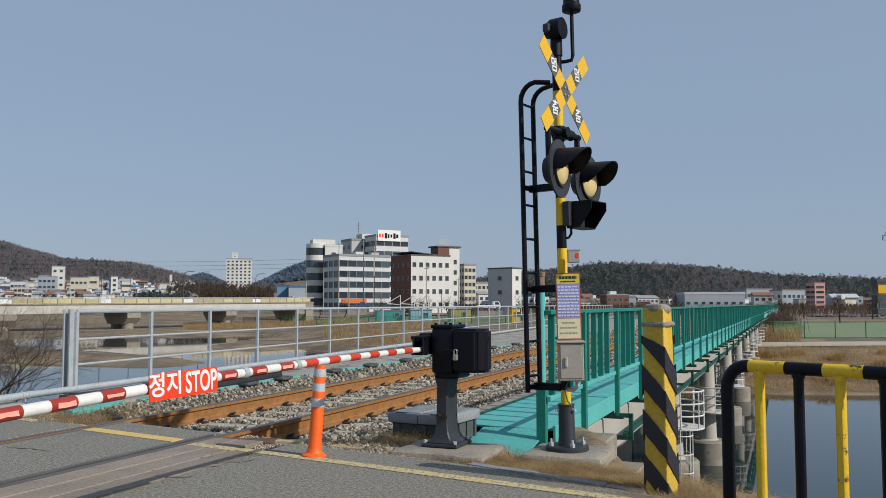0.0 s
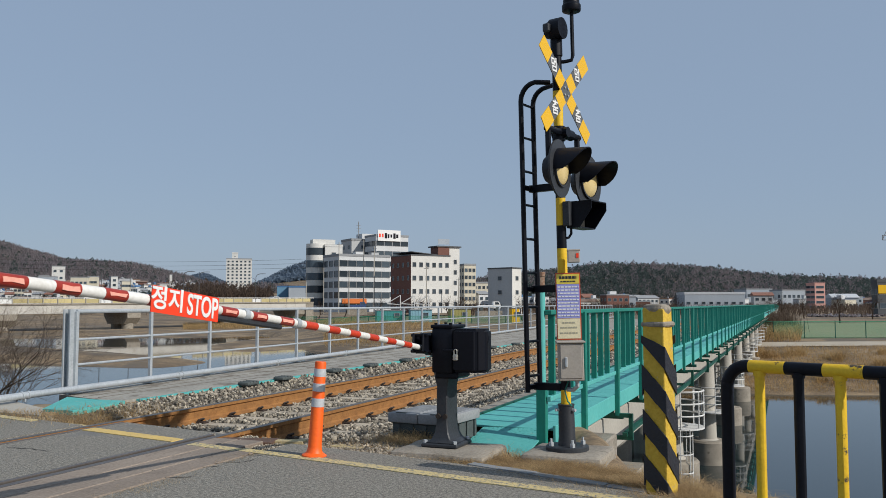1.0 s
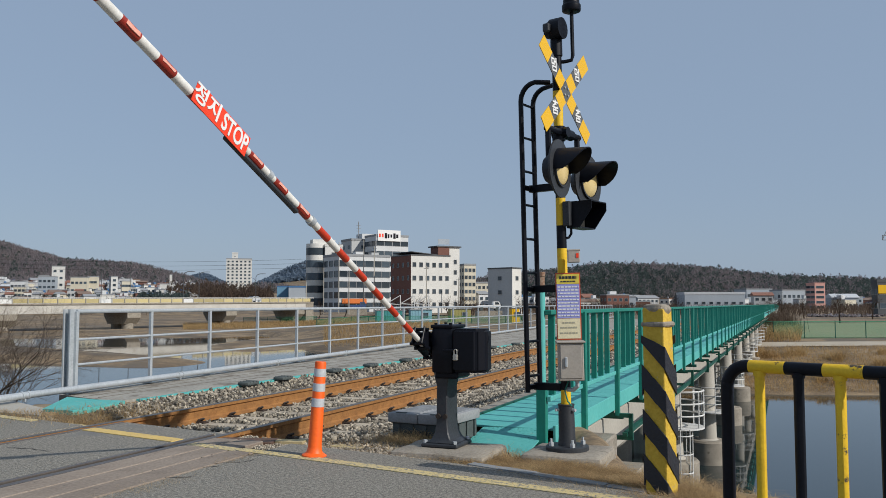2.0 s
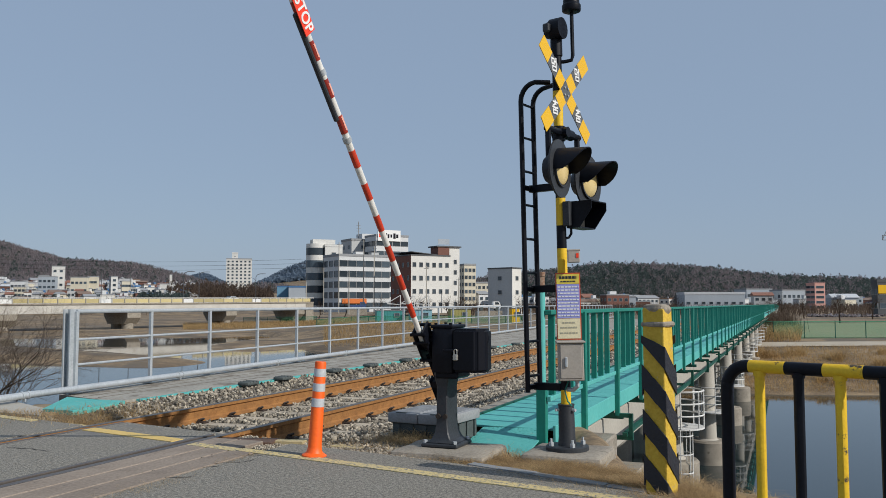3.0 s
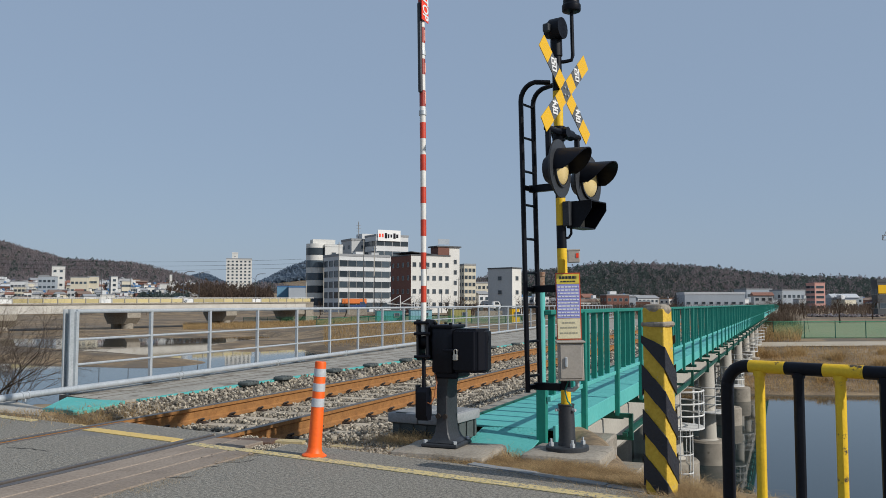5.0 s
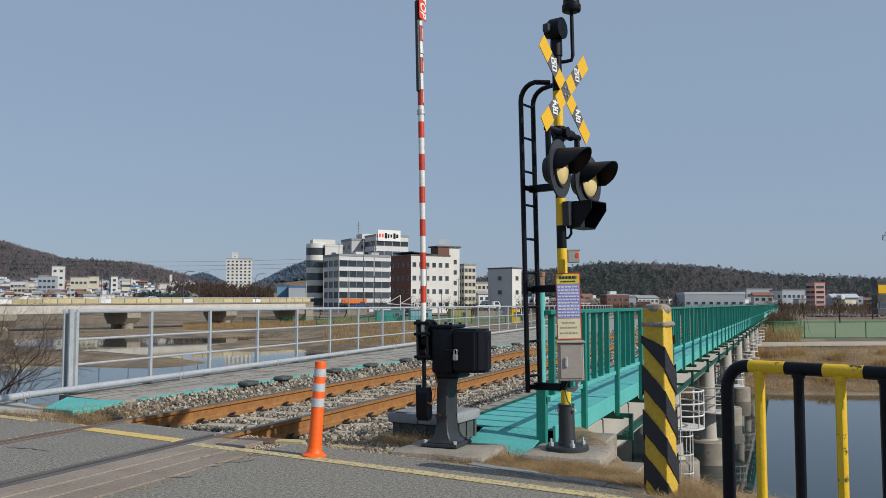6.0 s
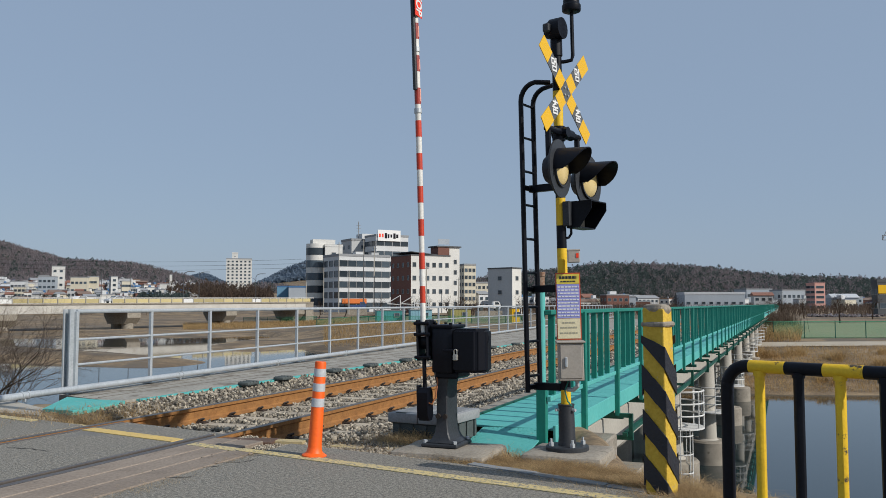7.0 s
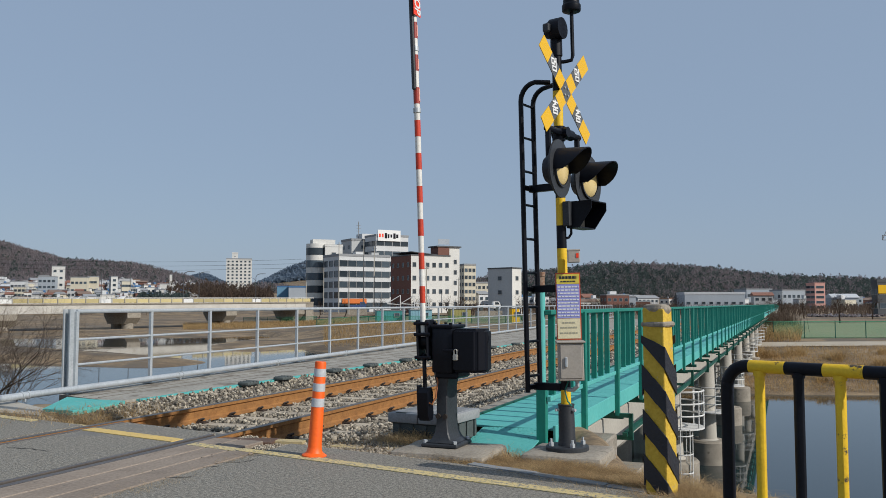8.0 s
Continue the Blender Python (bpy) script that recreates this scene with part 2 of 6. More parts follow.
def lathe(bm, prof, n=20, at=(0, 0, 0)):
    """A turned shape about z from (radius, height) pairs."""
    at = Vector(at)
    rings = [[bm.verts.new(at + Vector((r * math.cos(2 * math.pi * k / n), r * math.sin(2 * math.pi * k / n), z))) for k in range(n)] for r, z in prof]
    for a, b in zip(rings, rings[1:]):
        for k in range(n):
            bm.faces.new((a[k], a[(k + 1) % n], b[(k + 1) % n], b[k]))
    bm.faces.new(rings[0][::-1])
    bm.faces.new(rings[-1])
    return bm


def prism(bm, poly, h0, h1, axis='z'):
    """A polygon pushed along an axis."""
    def co(u, v, w):
        return {'z': (u, v, w), 'y': (u, w, v), 'x': (w, u, v)}[axis]
    lo = [bm.verts.new(co(u, v, h0)) for u, v in poly]
    hi = [bm.verts.new(co(u, v, h1)) for u, v in poly]
    bm.faces.new(lo[::-1])
    bm.faces.new(hi)
    for i in range(len(poly)):
        j = (i + 1) % len(poly)
        bm.faces.new((lo[i], lo[j], hi[j], hi[i]))
    bmesh.ops.recalc_face_normals(bm, faces=bm.faces[:])
    return bm


def mesh_of(name, bm, material, smooth=30):
    me = bpy.data.meshes.new(name)
    bmesh.ops.recalc_face_normals(bm, faces=bm.faces[:])
    bm.to_mesh(me)
    bm.free()
    if smooth:
        me.shade_smooth()
        me.set_sharp_from_angle(angle=radians(smooth))
    me.materials.append(material)
    return me


def part(name, bm, material, parent=None, label="", at=None, smooth=30):
    ob = new(name, mesh_of(name, bm, material, smooth) if isinstance(bm, bmesh.types.BMesh) else bm)
    if parent:
        ob.parent = parent
    if at is not None:
        ob.matrix_basis = at
    return tagged(ob, label)


def thing(name, at, label, category, group="", kind=""):
    ob = new(name)
    ob.empty_display_size = 0.2
    ob.matrix_basis = at
    return tagged(ob, label, category, group, kind)


def soup(name, verts, faces, material, smooth=False):
    """A mesh from numpy arrays."""
    me = bpy.data.meshes.new(name)
    me.from_pydata(verts.tolist(), [], faces.tolist())
    me.materials.append(material)
    if smooth:
        me.shade_smooth()
    return me


def B():
    return bmesh.new()


def rough_block(x0, x1, y0, y1, z0, z1, k=0.014):
    """A cast block with chipped, uneven edges."""
    b = box(B(), x0, x1, y0, y1, z0, z1, 0.03, 2)
    bmesh.ops.subdivide_edges(b, edges=b.edges[:], cuts=5, use_grid_fill=True)
    for v in b.verts:
        q = v.co * 5.5
        v.co += Vector((noise.noise(q), noise.noise(q + Vector((9, 0, 0))), 0.7 * noise.noise(q + Vector((0, 9, 0))))) * k + Vector((noise.noise(q * 3.3), noise.noise(q * 3.3 + Vector((4, 0, 0))), 0)) * k * 0.5
    return b


def lettering(name, text, size, material, parent, at, squeeze=1.0, depth=0.002):
    cu = bpy.data.curves.new(name, 'FONT')
    cu.body, cu.size, cu.align_x, cu.align_y, cu.extrude, cu.offset = text, size, 'CENTER', 'CENTER', depth, size * 0.022
    tmp = bpy.data.objects.new(name, cu)
    scene.collection.objects.link(tmp)
    bpy.context.view_layer.update()
    me = bpy.data.meshes.new_from_object(tmp.evaluated_get(bpy.context.evaluated_depsgraph_get()))
    bpy.data.objects.remove(tmp)
    me.transform(Matrix.Diagonal((squeeze, 1, 1, 1)))
    me.materials.clear()
    me.materials.append(material)
    return part(name, me, material, parent, "", at)


# ---- ground ----
def ramp(v, a, b):
    t = np.clip((v - a) / (b - a), 0, 1)
    return t * t * (3 - 2 * t)


def bumps(x, y, k):
    return np.sin(x * 1.3 * k + 1.7 * np.sin(y * 0.9 * k)) * np.cos(y * 1.1 * k + 1.3 * np.sin(x * 0.7 * k))


WATER_Z = -4.3


def land(x, y):
    """Height of the ground: the road's bank, the river bed with its bars, the far banks and the hills."""
    a = radians(TURN)
    l, d = x * math.cos(a) + y * math.sin(a), -x * math.sin(a) + y * math.cos(a)
    # the near bank
    edge = np.where(x < -8.6, 7.4, np.where(x < -2.2, 8.9, 8.9 - 2.6 * ramp(x, -2.2, -0.9) - 0.45 * np.maximum(x + 0.9, 0)))
    near = -0.03 - 5.6 * ramp(y - edge, 0.0, 6.0) - 0.04 * ramp(y - (5.15 - 0.19 * x), 0.40, 0.75) * np.maximum(ramp(x, -2.3, -2.05), ramp(y, 6.95, 7.1) * ramp(x, -3.0, -2.85))
    near = near - 0.5 * ramp(y, 6.72, 6.95) * ramp(x, -7.6, -7.5) * (1 - ramp(x, -3.55, -3.4))
    near = near - 0.16 * ramp(y, 6.98, 7.1) * (1 - ramp(y, 8.2, 8.5)) * ramp(x, -2.95, -2.8) * (1 - ramp(x, -2.0, -1.8))
    near = near + 0.02 * bumps(x, y, 3.1) * ramp(y - (5.15 - 0.19 * x), 0.3, 0.6)
    # the far bank, which lies nearer on one side
    sh = 54 + 46 * ramp(-l, -16, 6) + 3.5 * bumps(x, y, 0.05) + 56 * ramp(-l, 12, 36)
    far = -5.6 + (1.9 - 0.4 * ramp(-l, 42, 64) * (1 - ramp(d, 215, 260))) * ramp(d, sh - 6, sh + 5) + 1.5 * ramp(d, sh + 2, sh + 32) * (1 - ramp(-l, 10, 40)) + 1.2 * ramp(d, 200, 330) * (1 - ramp(-l, 10, 40)) + 2.7 * ramp(d, 320, 380) * ramp(-l, 10, 40)
    # bars of sand and silt
    bar = lambda l0, d0, lw, dw, hh: hh * np.exp(-((l - l0) / lw) ** 4 - ((d - d0) / dw) ** 2)
    sl = 95 - 0.64 * (l + 50)
    sand = 2.1 * np.exp(-((l + 42) / 24) ** 4 - ((d - sl) / 13) ** 2)
    for other in (bar(-41, 107, 7, 4, 1.5), bar(-20, 119, 14, 36, 1.95), bar(-72, 165, 60, 62, 1.8)):
        sand = np.maximum(sand, other)
    sand = sand + 0.16 * bumps(x, y, 0.16)
    bed = np.maximum(far, -5.72 + sand)
    h = np.where(y < edge, near, np.maximum(near, bed))
    # hills
    def hill(l0, d0, lw, dw, hh):
        return hh * np.exp(-((l - l0) / lw) ** 2 - ((d - d0) / dw) ** 2)
    k = hill(-640, 1000, 200, 260, 77) + hill(-385, 1050, 85, 160, 20) + hill(165, 950, 140, 150, 33) + hill(330, 980, 130, 170, 25) + hill(530, 1000, 150, 200, 20)
    k = k + hill(-680, 2400, 85, 300, 62) + hill(-270, 1900, 120, 300, 74) + hill(900, 2600, 500, 300, 80) + hill(20, 1100, 90, 150, 22)
    h = h + 12 * ramp(d, 370, 620) * ramp(-l, 60, 150)
    return h + k * (1 + 0.12 * bumps(x, y, 0.012) + 0.05 * bumps(x, y, 0.04)) * ramp(d, 420, 700)


def ground():
    rad = np.exp(np.arange(0.0, 8.35, 0.021)) * 1.0
    fine = np.arange(-36, 36, 0.3)
    ang = np.radians(np.concatenate([fine, np.arange(36, 324, 4.0)]) - TURN)
    R_, A_ = np.meshgrid(rad, ang, indexing='ij')
    X, Y = R_ * np.sin(A_), R_ * np.cos(A_)
    Z = land(X, Y)
    nr, na = X.shape
    v = np.stack([X.ravel(), Y.ravel(), Z.ravel()], 1)
    v = np.vstack([v, [[0, 0, -0.03]]])
    i = np.arange(nr * na).reshape(nr, na)
    j = np.roll(i, -1, 1)
    q = np.stack([i[:-1], i[1:], j[1:], j[:-1]], -1).reshape(-1, 4)
    me = bpy.data.meshes.new("ground")
    tri = [(nr * na, int(b), int(a)) for a, b in zip(j[0], i[0])]
    me.from_pydata(v.tolist(), [], q.tolist() + tri)
    me.materials.append(DIRT)
    me.shade_smooth()
    tagged(new("ground", me), "brown soil, sand bars and dry banks", "ground", kind="structure")
    bm = B()
    n = 60
    vs = [bm.verts.new((1500 * math.cos(2 * math.pi * k / n), 1500 * math.sin(2 * math.pi * k / n) + 300, WATER_Z)) for k in range(n)]
    bm.faces.new(vs)
    part("water", bm, WATER, None, "calm dark river water reflecting the sky")
    tagged(bpy.data.objects["water"], category="water", kind="structure")


ground()


# ---- road and track ----
def line_y(x):
    """The road's edge line."""
    return 5.15 - 0.19 * x


RAILS = (-4.82, -6.40)


def road():
    bm = B()
    g = 0.055
    xs = [-45.0, RAILS[1] - 0.04, RAILS[1] + 0.11, RAILS[0] - 0.11, RAILS[0] + 0.04, 30.0]
    def strip(x0, x1, far):
        prism(bm, [(x0, -9.0), (x1, -9.0), (x1, line_y(x1) + far), (x0, line_y(x0) + far)], -0.12, 0.0)
    strip(-45, RAILS[1] - 0.11, 0.18)
    strip(RAILS[1] + 0.155, RAILS[0] - 0.155, 0.55)
    x0 = RAILS[0] + 0.835
    prism(bm, [(x0, -9.0), (-2.22, -9.0), (-2.22, 6.03), (-3.0, 6.20), (x0, line_y(x0) + 0.47)], -0.12, 0.0)
    prism(bm, [(-2.22, -9.0), (0.2, -9.0), (0.2, line_y(0.2) + 0.16), (-0.9, 5.56), (-2.22, 6.03)], -0.12, 0.0)
    prism(bm, [(0.2, -9), (30, -9), (30, -2), (0.2, line_y(0.2) - 0.9)], -0.12, 0.0)
    ob = part("road", bm, ASPHALT, None, "worn grey asphalt road over a level crossing")
    tagged(ob, category="road", kind="structure")
    # check rails and dirty grooves beside the running rails
    for x in RAILS:
        b = B()
        box(b, x - 0.15, x - 0.10, -9.0, line_y(x) + 0.5, -0.11, 0.003, 0.006) if x > -5 else box(b, x + 0.10, x + 0.15, -9.0, line_y(x) + 0.5, -0.11, 0.003, 0.006)
        part("check_rail", b, RAILTOP, ob, "dark steel check rail set in the road")
        b = B()
        s = -1 if x > -5 else 1
        box(b, x + min(s * 0.098, s * 0.037), x + max(s * 0.098, s * 0.037), -9.0, line_y(x) + 0.4, -0.10, -0.027)
        part("flange_groove", b, BED, ob, "dirt-filled groove beside the rail")
    b = B()
    box(b, RAILS[1] - 0.108, RAILS[1] - 0.037, -9.0, line_y(RAILS[1]) + 0.2, -0.10, -0.012)
    part("joint_filler", b, BED, ob, "dark joint beside the rail")
    # timber boards beside the rail
    w = 0.262
    for k in range(3):
        for j in range(4):
            b = B()
            y0 = -9 + j * 4.1 - 0.7 * k
            y1 = min(y0 + 4.09, line_y(-4.5) + 0.38 - 0.5 * (k == 2))
            box(b, 0, w - 0.012, y0, y1, -0.10, 0.004, 0.008)
            for bx in (0.06, 0.18):
                for by in (y0 + 0.25, y1 - 0.3):
                    rod(b, (bx, by, 0.0), (bx, by, 0.0065), 0.016, n=8)
            part("plank", b, TIMBER, ob, at=pose(RAILS[0] + 0.04 + k * w, 0, 0))
    PALE_YELLOW = mat("faded_yellow_paint", (0.55, 0.44, 0.22), (0.40, 0.32, 0.18), 0.85, scale=6, fine=60, bump=0.3, wear=(0.3, 0.26, 0.2), wear_scale=12, wear_at=0.58)
    # edge line in worn lengths
    for x0, x1, o, wd in ((-20, -7.2, 0.02, 0.13), (-6.24, -4.99, -0.05, 0.16), (-4.76, -4.2, -0.09, 0.12), (-4.2, -0.2, -0.06, 0.125)):
        b = B()
        n = 14
        for i in range(n):
            a, c = x0 + (x1 - x0) * i / n, x0 + (x1 - x0) * (i + 1) / n
            prism(b, [(a, line_y(a) + o), (c, line_y(c) + o), (c, line_y(c) + o + wd), (a, line_y(a) + o + wd)], -0.002, 0.006)
        part("edge_line", b, SOLID_LINE if x0 > -7 and x1 < -4.5 else YELLOW_LINE, ob, "worn yellow road edge line")
    for x, y, r in ((-4.20, 6.60, 12), (-6.62, 6.62, -8), (-3.08, 6.46, -14), (-3.46, 6.53, -5)):
        b = B()
        box(b, -0.2, 0.2, -0.065, 0.065, -0.07, -0.016, 0.003)
        part("marker_plate", b, PALE_YELLOW, ob, "chipped yellow kerb marker", at=pose(x, y, 0, 0, 0, r))
    # rusty cover plate where the boards end
    b = B()
    box(b, -0.26, 0.26, -0.12, 0.12, -0.06, -0.012, 0.004)
    part("cover_plate", b, mat("rusty_plate", (0.085, 0.05, 0.035), (0.13, 0.075, 0.05), 0.8, scale=6, fine=50, bump=0.3), ob, "rusty brown steel cover plate", at=pose(-4.50, 6.47, 0, 0, 0, 16))
    # cracks
    rs = random.Random(9)
    for x, y, a, n in ((-3.90, 5.95, 235, 13), (-3.88, 5.80, 215, 14), (-3.84, 5.62, 250, 12), (-3.93, 5.30, 240, 12), (-3.86, 4.9, 225, 14), (-5.6, 5.3, 200, 9)):
        b = B()
        last = None
        for i in range(n):
            w = 0.002 + 0.006 * rs.random()
            nx, ny = -math.sin(radians(a)), math.cos(radians(a))
            row = (b.verts.new((x + nx * w, y + ny * w, 0.003)), b.verts.new((x - nx * w, y - ny * w, 0.003)))
            if last:
                b.faces.new((last[0], last[1], row[1], row[0]))
            last = row
            a += rs.uniform(-38, 38) - 0.25 * (a - 225)
            x += 0.06 * math.cos(radians(a))
            y += 0.06 * math.sin(radians(a))
        part("crack", b, mat("crack", (0.05, 0.045, 0.04), None, 1.0), ob, "dark crack in the asphalt")
    # low kerb strip, in short lengths
    a0, a1 = Vector((-2.24, 6.04)), Vector((-0.86, 5.555))
    for i in range(5):
        p, q = a0.lerp(a1, i / 5), a0.lerp(a1, (i + 0.985) / 5)
        b = B()
        prism(b, [(p.x, p.y), (q.x, q.y), (q.x + 0.025, q.y + 0.085), (p.x + 0.025, p.y + 0.085)], -0.10, 0.006 + 0.004 * (i % 2))
        part("gutter_edge", b, TROUGH, ob, "dark grey gutter strip")


def rail_profile():
    half = [(0.070, 0.0), (0.070, 0.012), (0.020, 0.030), (0.009, 0.045), (0.009, 0.125), (0.034, 0.138), (0.036, 0.168), (0.030, 0.172)]
    return half + [(-x, z) for x, z in half[::-1]]


def track():
    for i, x in enumerate(RAILS):
        t = thing("rail", pose(x, 0, -0.172), "rusty brown steel railway rail with a worn head", "rail", "rails of the track")
        b = B()
        pr = rail_profile()
        for y0, y1 in ((-40, 130), (130, 300)):
            prism(b, pr, y0, y1, 'y')
        part("rail_body", b, RUST, t, "rusty web and foot")
        b = B()
        box(b, -0.0345, 0.0345, -40, 300, 0.160, 0.1745)
        part("rail_head", b, RAILTOP, t, "polished running surface")
    # ballast bed
    b = B()
    prism(b, [(-7.56, -0.42), (-7.56, -0.03), (-7.0, -0.20), (-4.2, -0.19), (-3.75, -0.16), (-3.35, -0.20), (-3.35, -0.42)], 6.7, 300, 'y')
    bed = part("ballast_bed", b, BED, None, "grey-brown crushed stone track bed")
    tagged(bed, category="ballast", kind="structure")
    sl = B()
    prism(sl, [(-0.13, -0.2), (0.13, -0.2), (0.10, 0.0), (-0.10, 0.0)], -1.22, 1.22, 'x')
    sleeper = mesh_of("sleeper", sl, SLEEPER)
    clip = B()
    pipe(clip, [(0.075, -0.06, 0), (0.10, -0.05, 0.045), (0.13, 0.0, 0.055), (0.10, 0.05, 0.045), (0.06, 0.05, 0.02), (0.06, -0.02, 0.02)], 0.011, 6)
    box(clip, 0.06, 0.17, -0.05, 0.05, -0.01, 0.018, 0.004)
    clip = mesh_of("rail_clip", clip, DARK_IRON)
    for k in range(150):
        y = 6.95 + k * 0.60
        s = thing("sleeper", pose(-5.61, y, -0.174), "buff concrete sleeper bedded in ballast", "sleeper", "sleepers of the track")
        part("sleeper_body", sleeper, None, s)
        if k < 45:
            for x in RAILS:
                for side in (0, 180):
                    part("rail_clip", clip, None, s, "dark iron rail clip", at=pose(x + 5.61, 0, 0.0, 0, 0, side))


def stones():
    rs = np.random.RandomState(5)
    t = (1 + 5 ** 0.5) / 2
    iv = np.array([(-1, t, 0), (1, t, 0), (-1, -t, 0), (1, -t, 0), (0, -1, t), (0, 1, t), (0, -1, -t), (0, 1, -t), (t, 0, -1), (t, 0, 1), (-t, 0, -1), (-t, 0, 1)]) / 1.9
    ifc = np.array([(0, 11, 5), (0, 5, 1), (0, 1, 7), (0, 7, 10), (0, 10, 11), (1, 5, 9), (5, 11, 4), (11, 10, 2), (10, 7, 6), (7, 1, 8), (3, 9, 4), (3, 4, 2), (3, 2, 6), (3, 6, 8), (3, 8, 9), (4, 9, 5), (2, 4, 11), (6, 2, 10), (8, 6, 7), (9, 8, 1)])
    V, Fc, n0 = [], [], 0
    for (x0, x1, y0, y1, dens, r) in ((-4.7, -2.2, 6.1, 7.9, 2300, 0.010), (-7.56, -3.3, 6.9, 13, 620, 0.020), (-7.56, -3.3, 13, 26, 190, 0.031), (-7.56, -3.3, 26, 60, 40, 0.055)):
        n = int((x1 - x0) * (y1 - y0) * dens)
        px, py = rs.uniform(x0, x1, n), rs.uniform(y0, y1, n)
        zz = -0.188 + np.where(px < -7.0, 0.30 * (-7.0 - px), 0) + np.where(px > -4.3, 0.02, 0) + rs.uniform(-0.012, 0.022, n)
        keep = ((py - 6.95 + 0.30) % 0.6 < 0.18) | ((py - 6.95 + 0.30) % 0.6 > 0.42) | (rs.rand(n) < 0.10) | (px < -6.85) | (px > -4.4)
        keep &= (np.abs(px - RAILS[0]) > 0.08) & (np.abs(px - RAILS[1]) > 0.08)
        if r < 0.015:
            zz = np.array([float(land(np.array(a), np.array(b))) for a, b in zip(px, py)]) + 0.003
            keep = (py > line_y(px) + 0.22)
        else:
            keep &= ~((px > -4.55) & (py < 7.75) & (rs.rand(n) < 0.8)) & ~((px < -6.5) & (py < 7.7) & (rs.rand(n) < 0.75))
        px, py, zz = px[keep], py[keep], zz[keep]
        n = len(px)
        sc = r * rs.uniform(0.55, 1.35, (n, 1, 1)) * rs.uniform(0.6, 1.3, (n, 1, 3))
        a = rs.uniform(0, 6.28, n)
        b = rs.uniform(0, 6.28, n)
        jit = iv[None] * sc * rs.uniform(0.62, 1.32, (n, 12, 1))
        ca, sa, cb, sb = np.cos(a)[:, None], np.sin(a)[:, None], np.cos(b)[:, None], np.sin(b)[:, None]
        X, Y, Z = jit[..., 0], jit[..., 1], jit[..., 2]
        X, Y = X * ca - Y * sa, X * sa + Y * ca
        Y, Z = Y * cb - Z * sb, Y * sb + Z * cb
        V.append(np.stack([X + px[:, None], Y + py[:, None], Z + zz[:, None]], -1).reshape(-1, 3))
        Fc.append((ifc[None] + (np.arange(n) * 12)[:, None, None] + n0).reshape(-1, 3))
        n0 += n * 12
    ob = new("ballast_stones", soup("ballast_stones", np.vstack(V), np.vstack(Fc), STONE_MAT))
    tagged(ob, "sharp grey and buff crushed stones between rusty rails", "ballast", kind="stuff")


def blades(name, spots, material, label, category, wide=1.0):
    """Thin bent blades: rows of x, y, z, height, lean."""
    rs = np.random.RandomState(len(spots))
    sp = np.array(spots)
    n = len(sp)
    a, w = rs.uniform(0, 6.28, n), 0.0028 * wide * (sp[:, 3] / 0.2) ** 0.6
    ln = sp[:, 4] * sp[:, 3]
    dx, dy = np.cos(a), np.sin(a)
    p0 = sp[:, :3]
    p1 = p0 + np.stack([dx * ln * 0.35, dy * ln * 0.35, sp[:, 3] * 0.6], 1)
    p2 = p0 + np.stack([dx * ln, dy * ln, sp[:, 3] * rs.uniform(0.6, 1.0, n)], 1)
    s = np.stack([-dy * w, dx * w, 0 * w], 1)
    v = np.stack([p0 - s, p0 + s, p1 + s * 0.8, p1 - s * 0.8, p2], 1).reshape(-1, 3)
    base = (np.arange(n) * 5)[:, None]
    me = bpy.data.meshes.new(name)
    me.from_pydata(v.tolist(), [], (base + np.array([[0, 1, 2, 3]])).tolist() + (base + np.array([[3, 2, 4]])).tolist())
    me.materials.append(material)
    return tagged(new(name, me), label, category, kind="stuff")


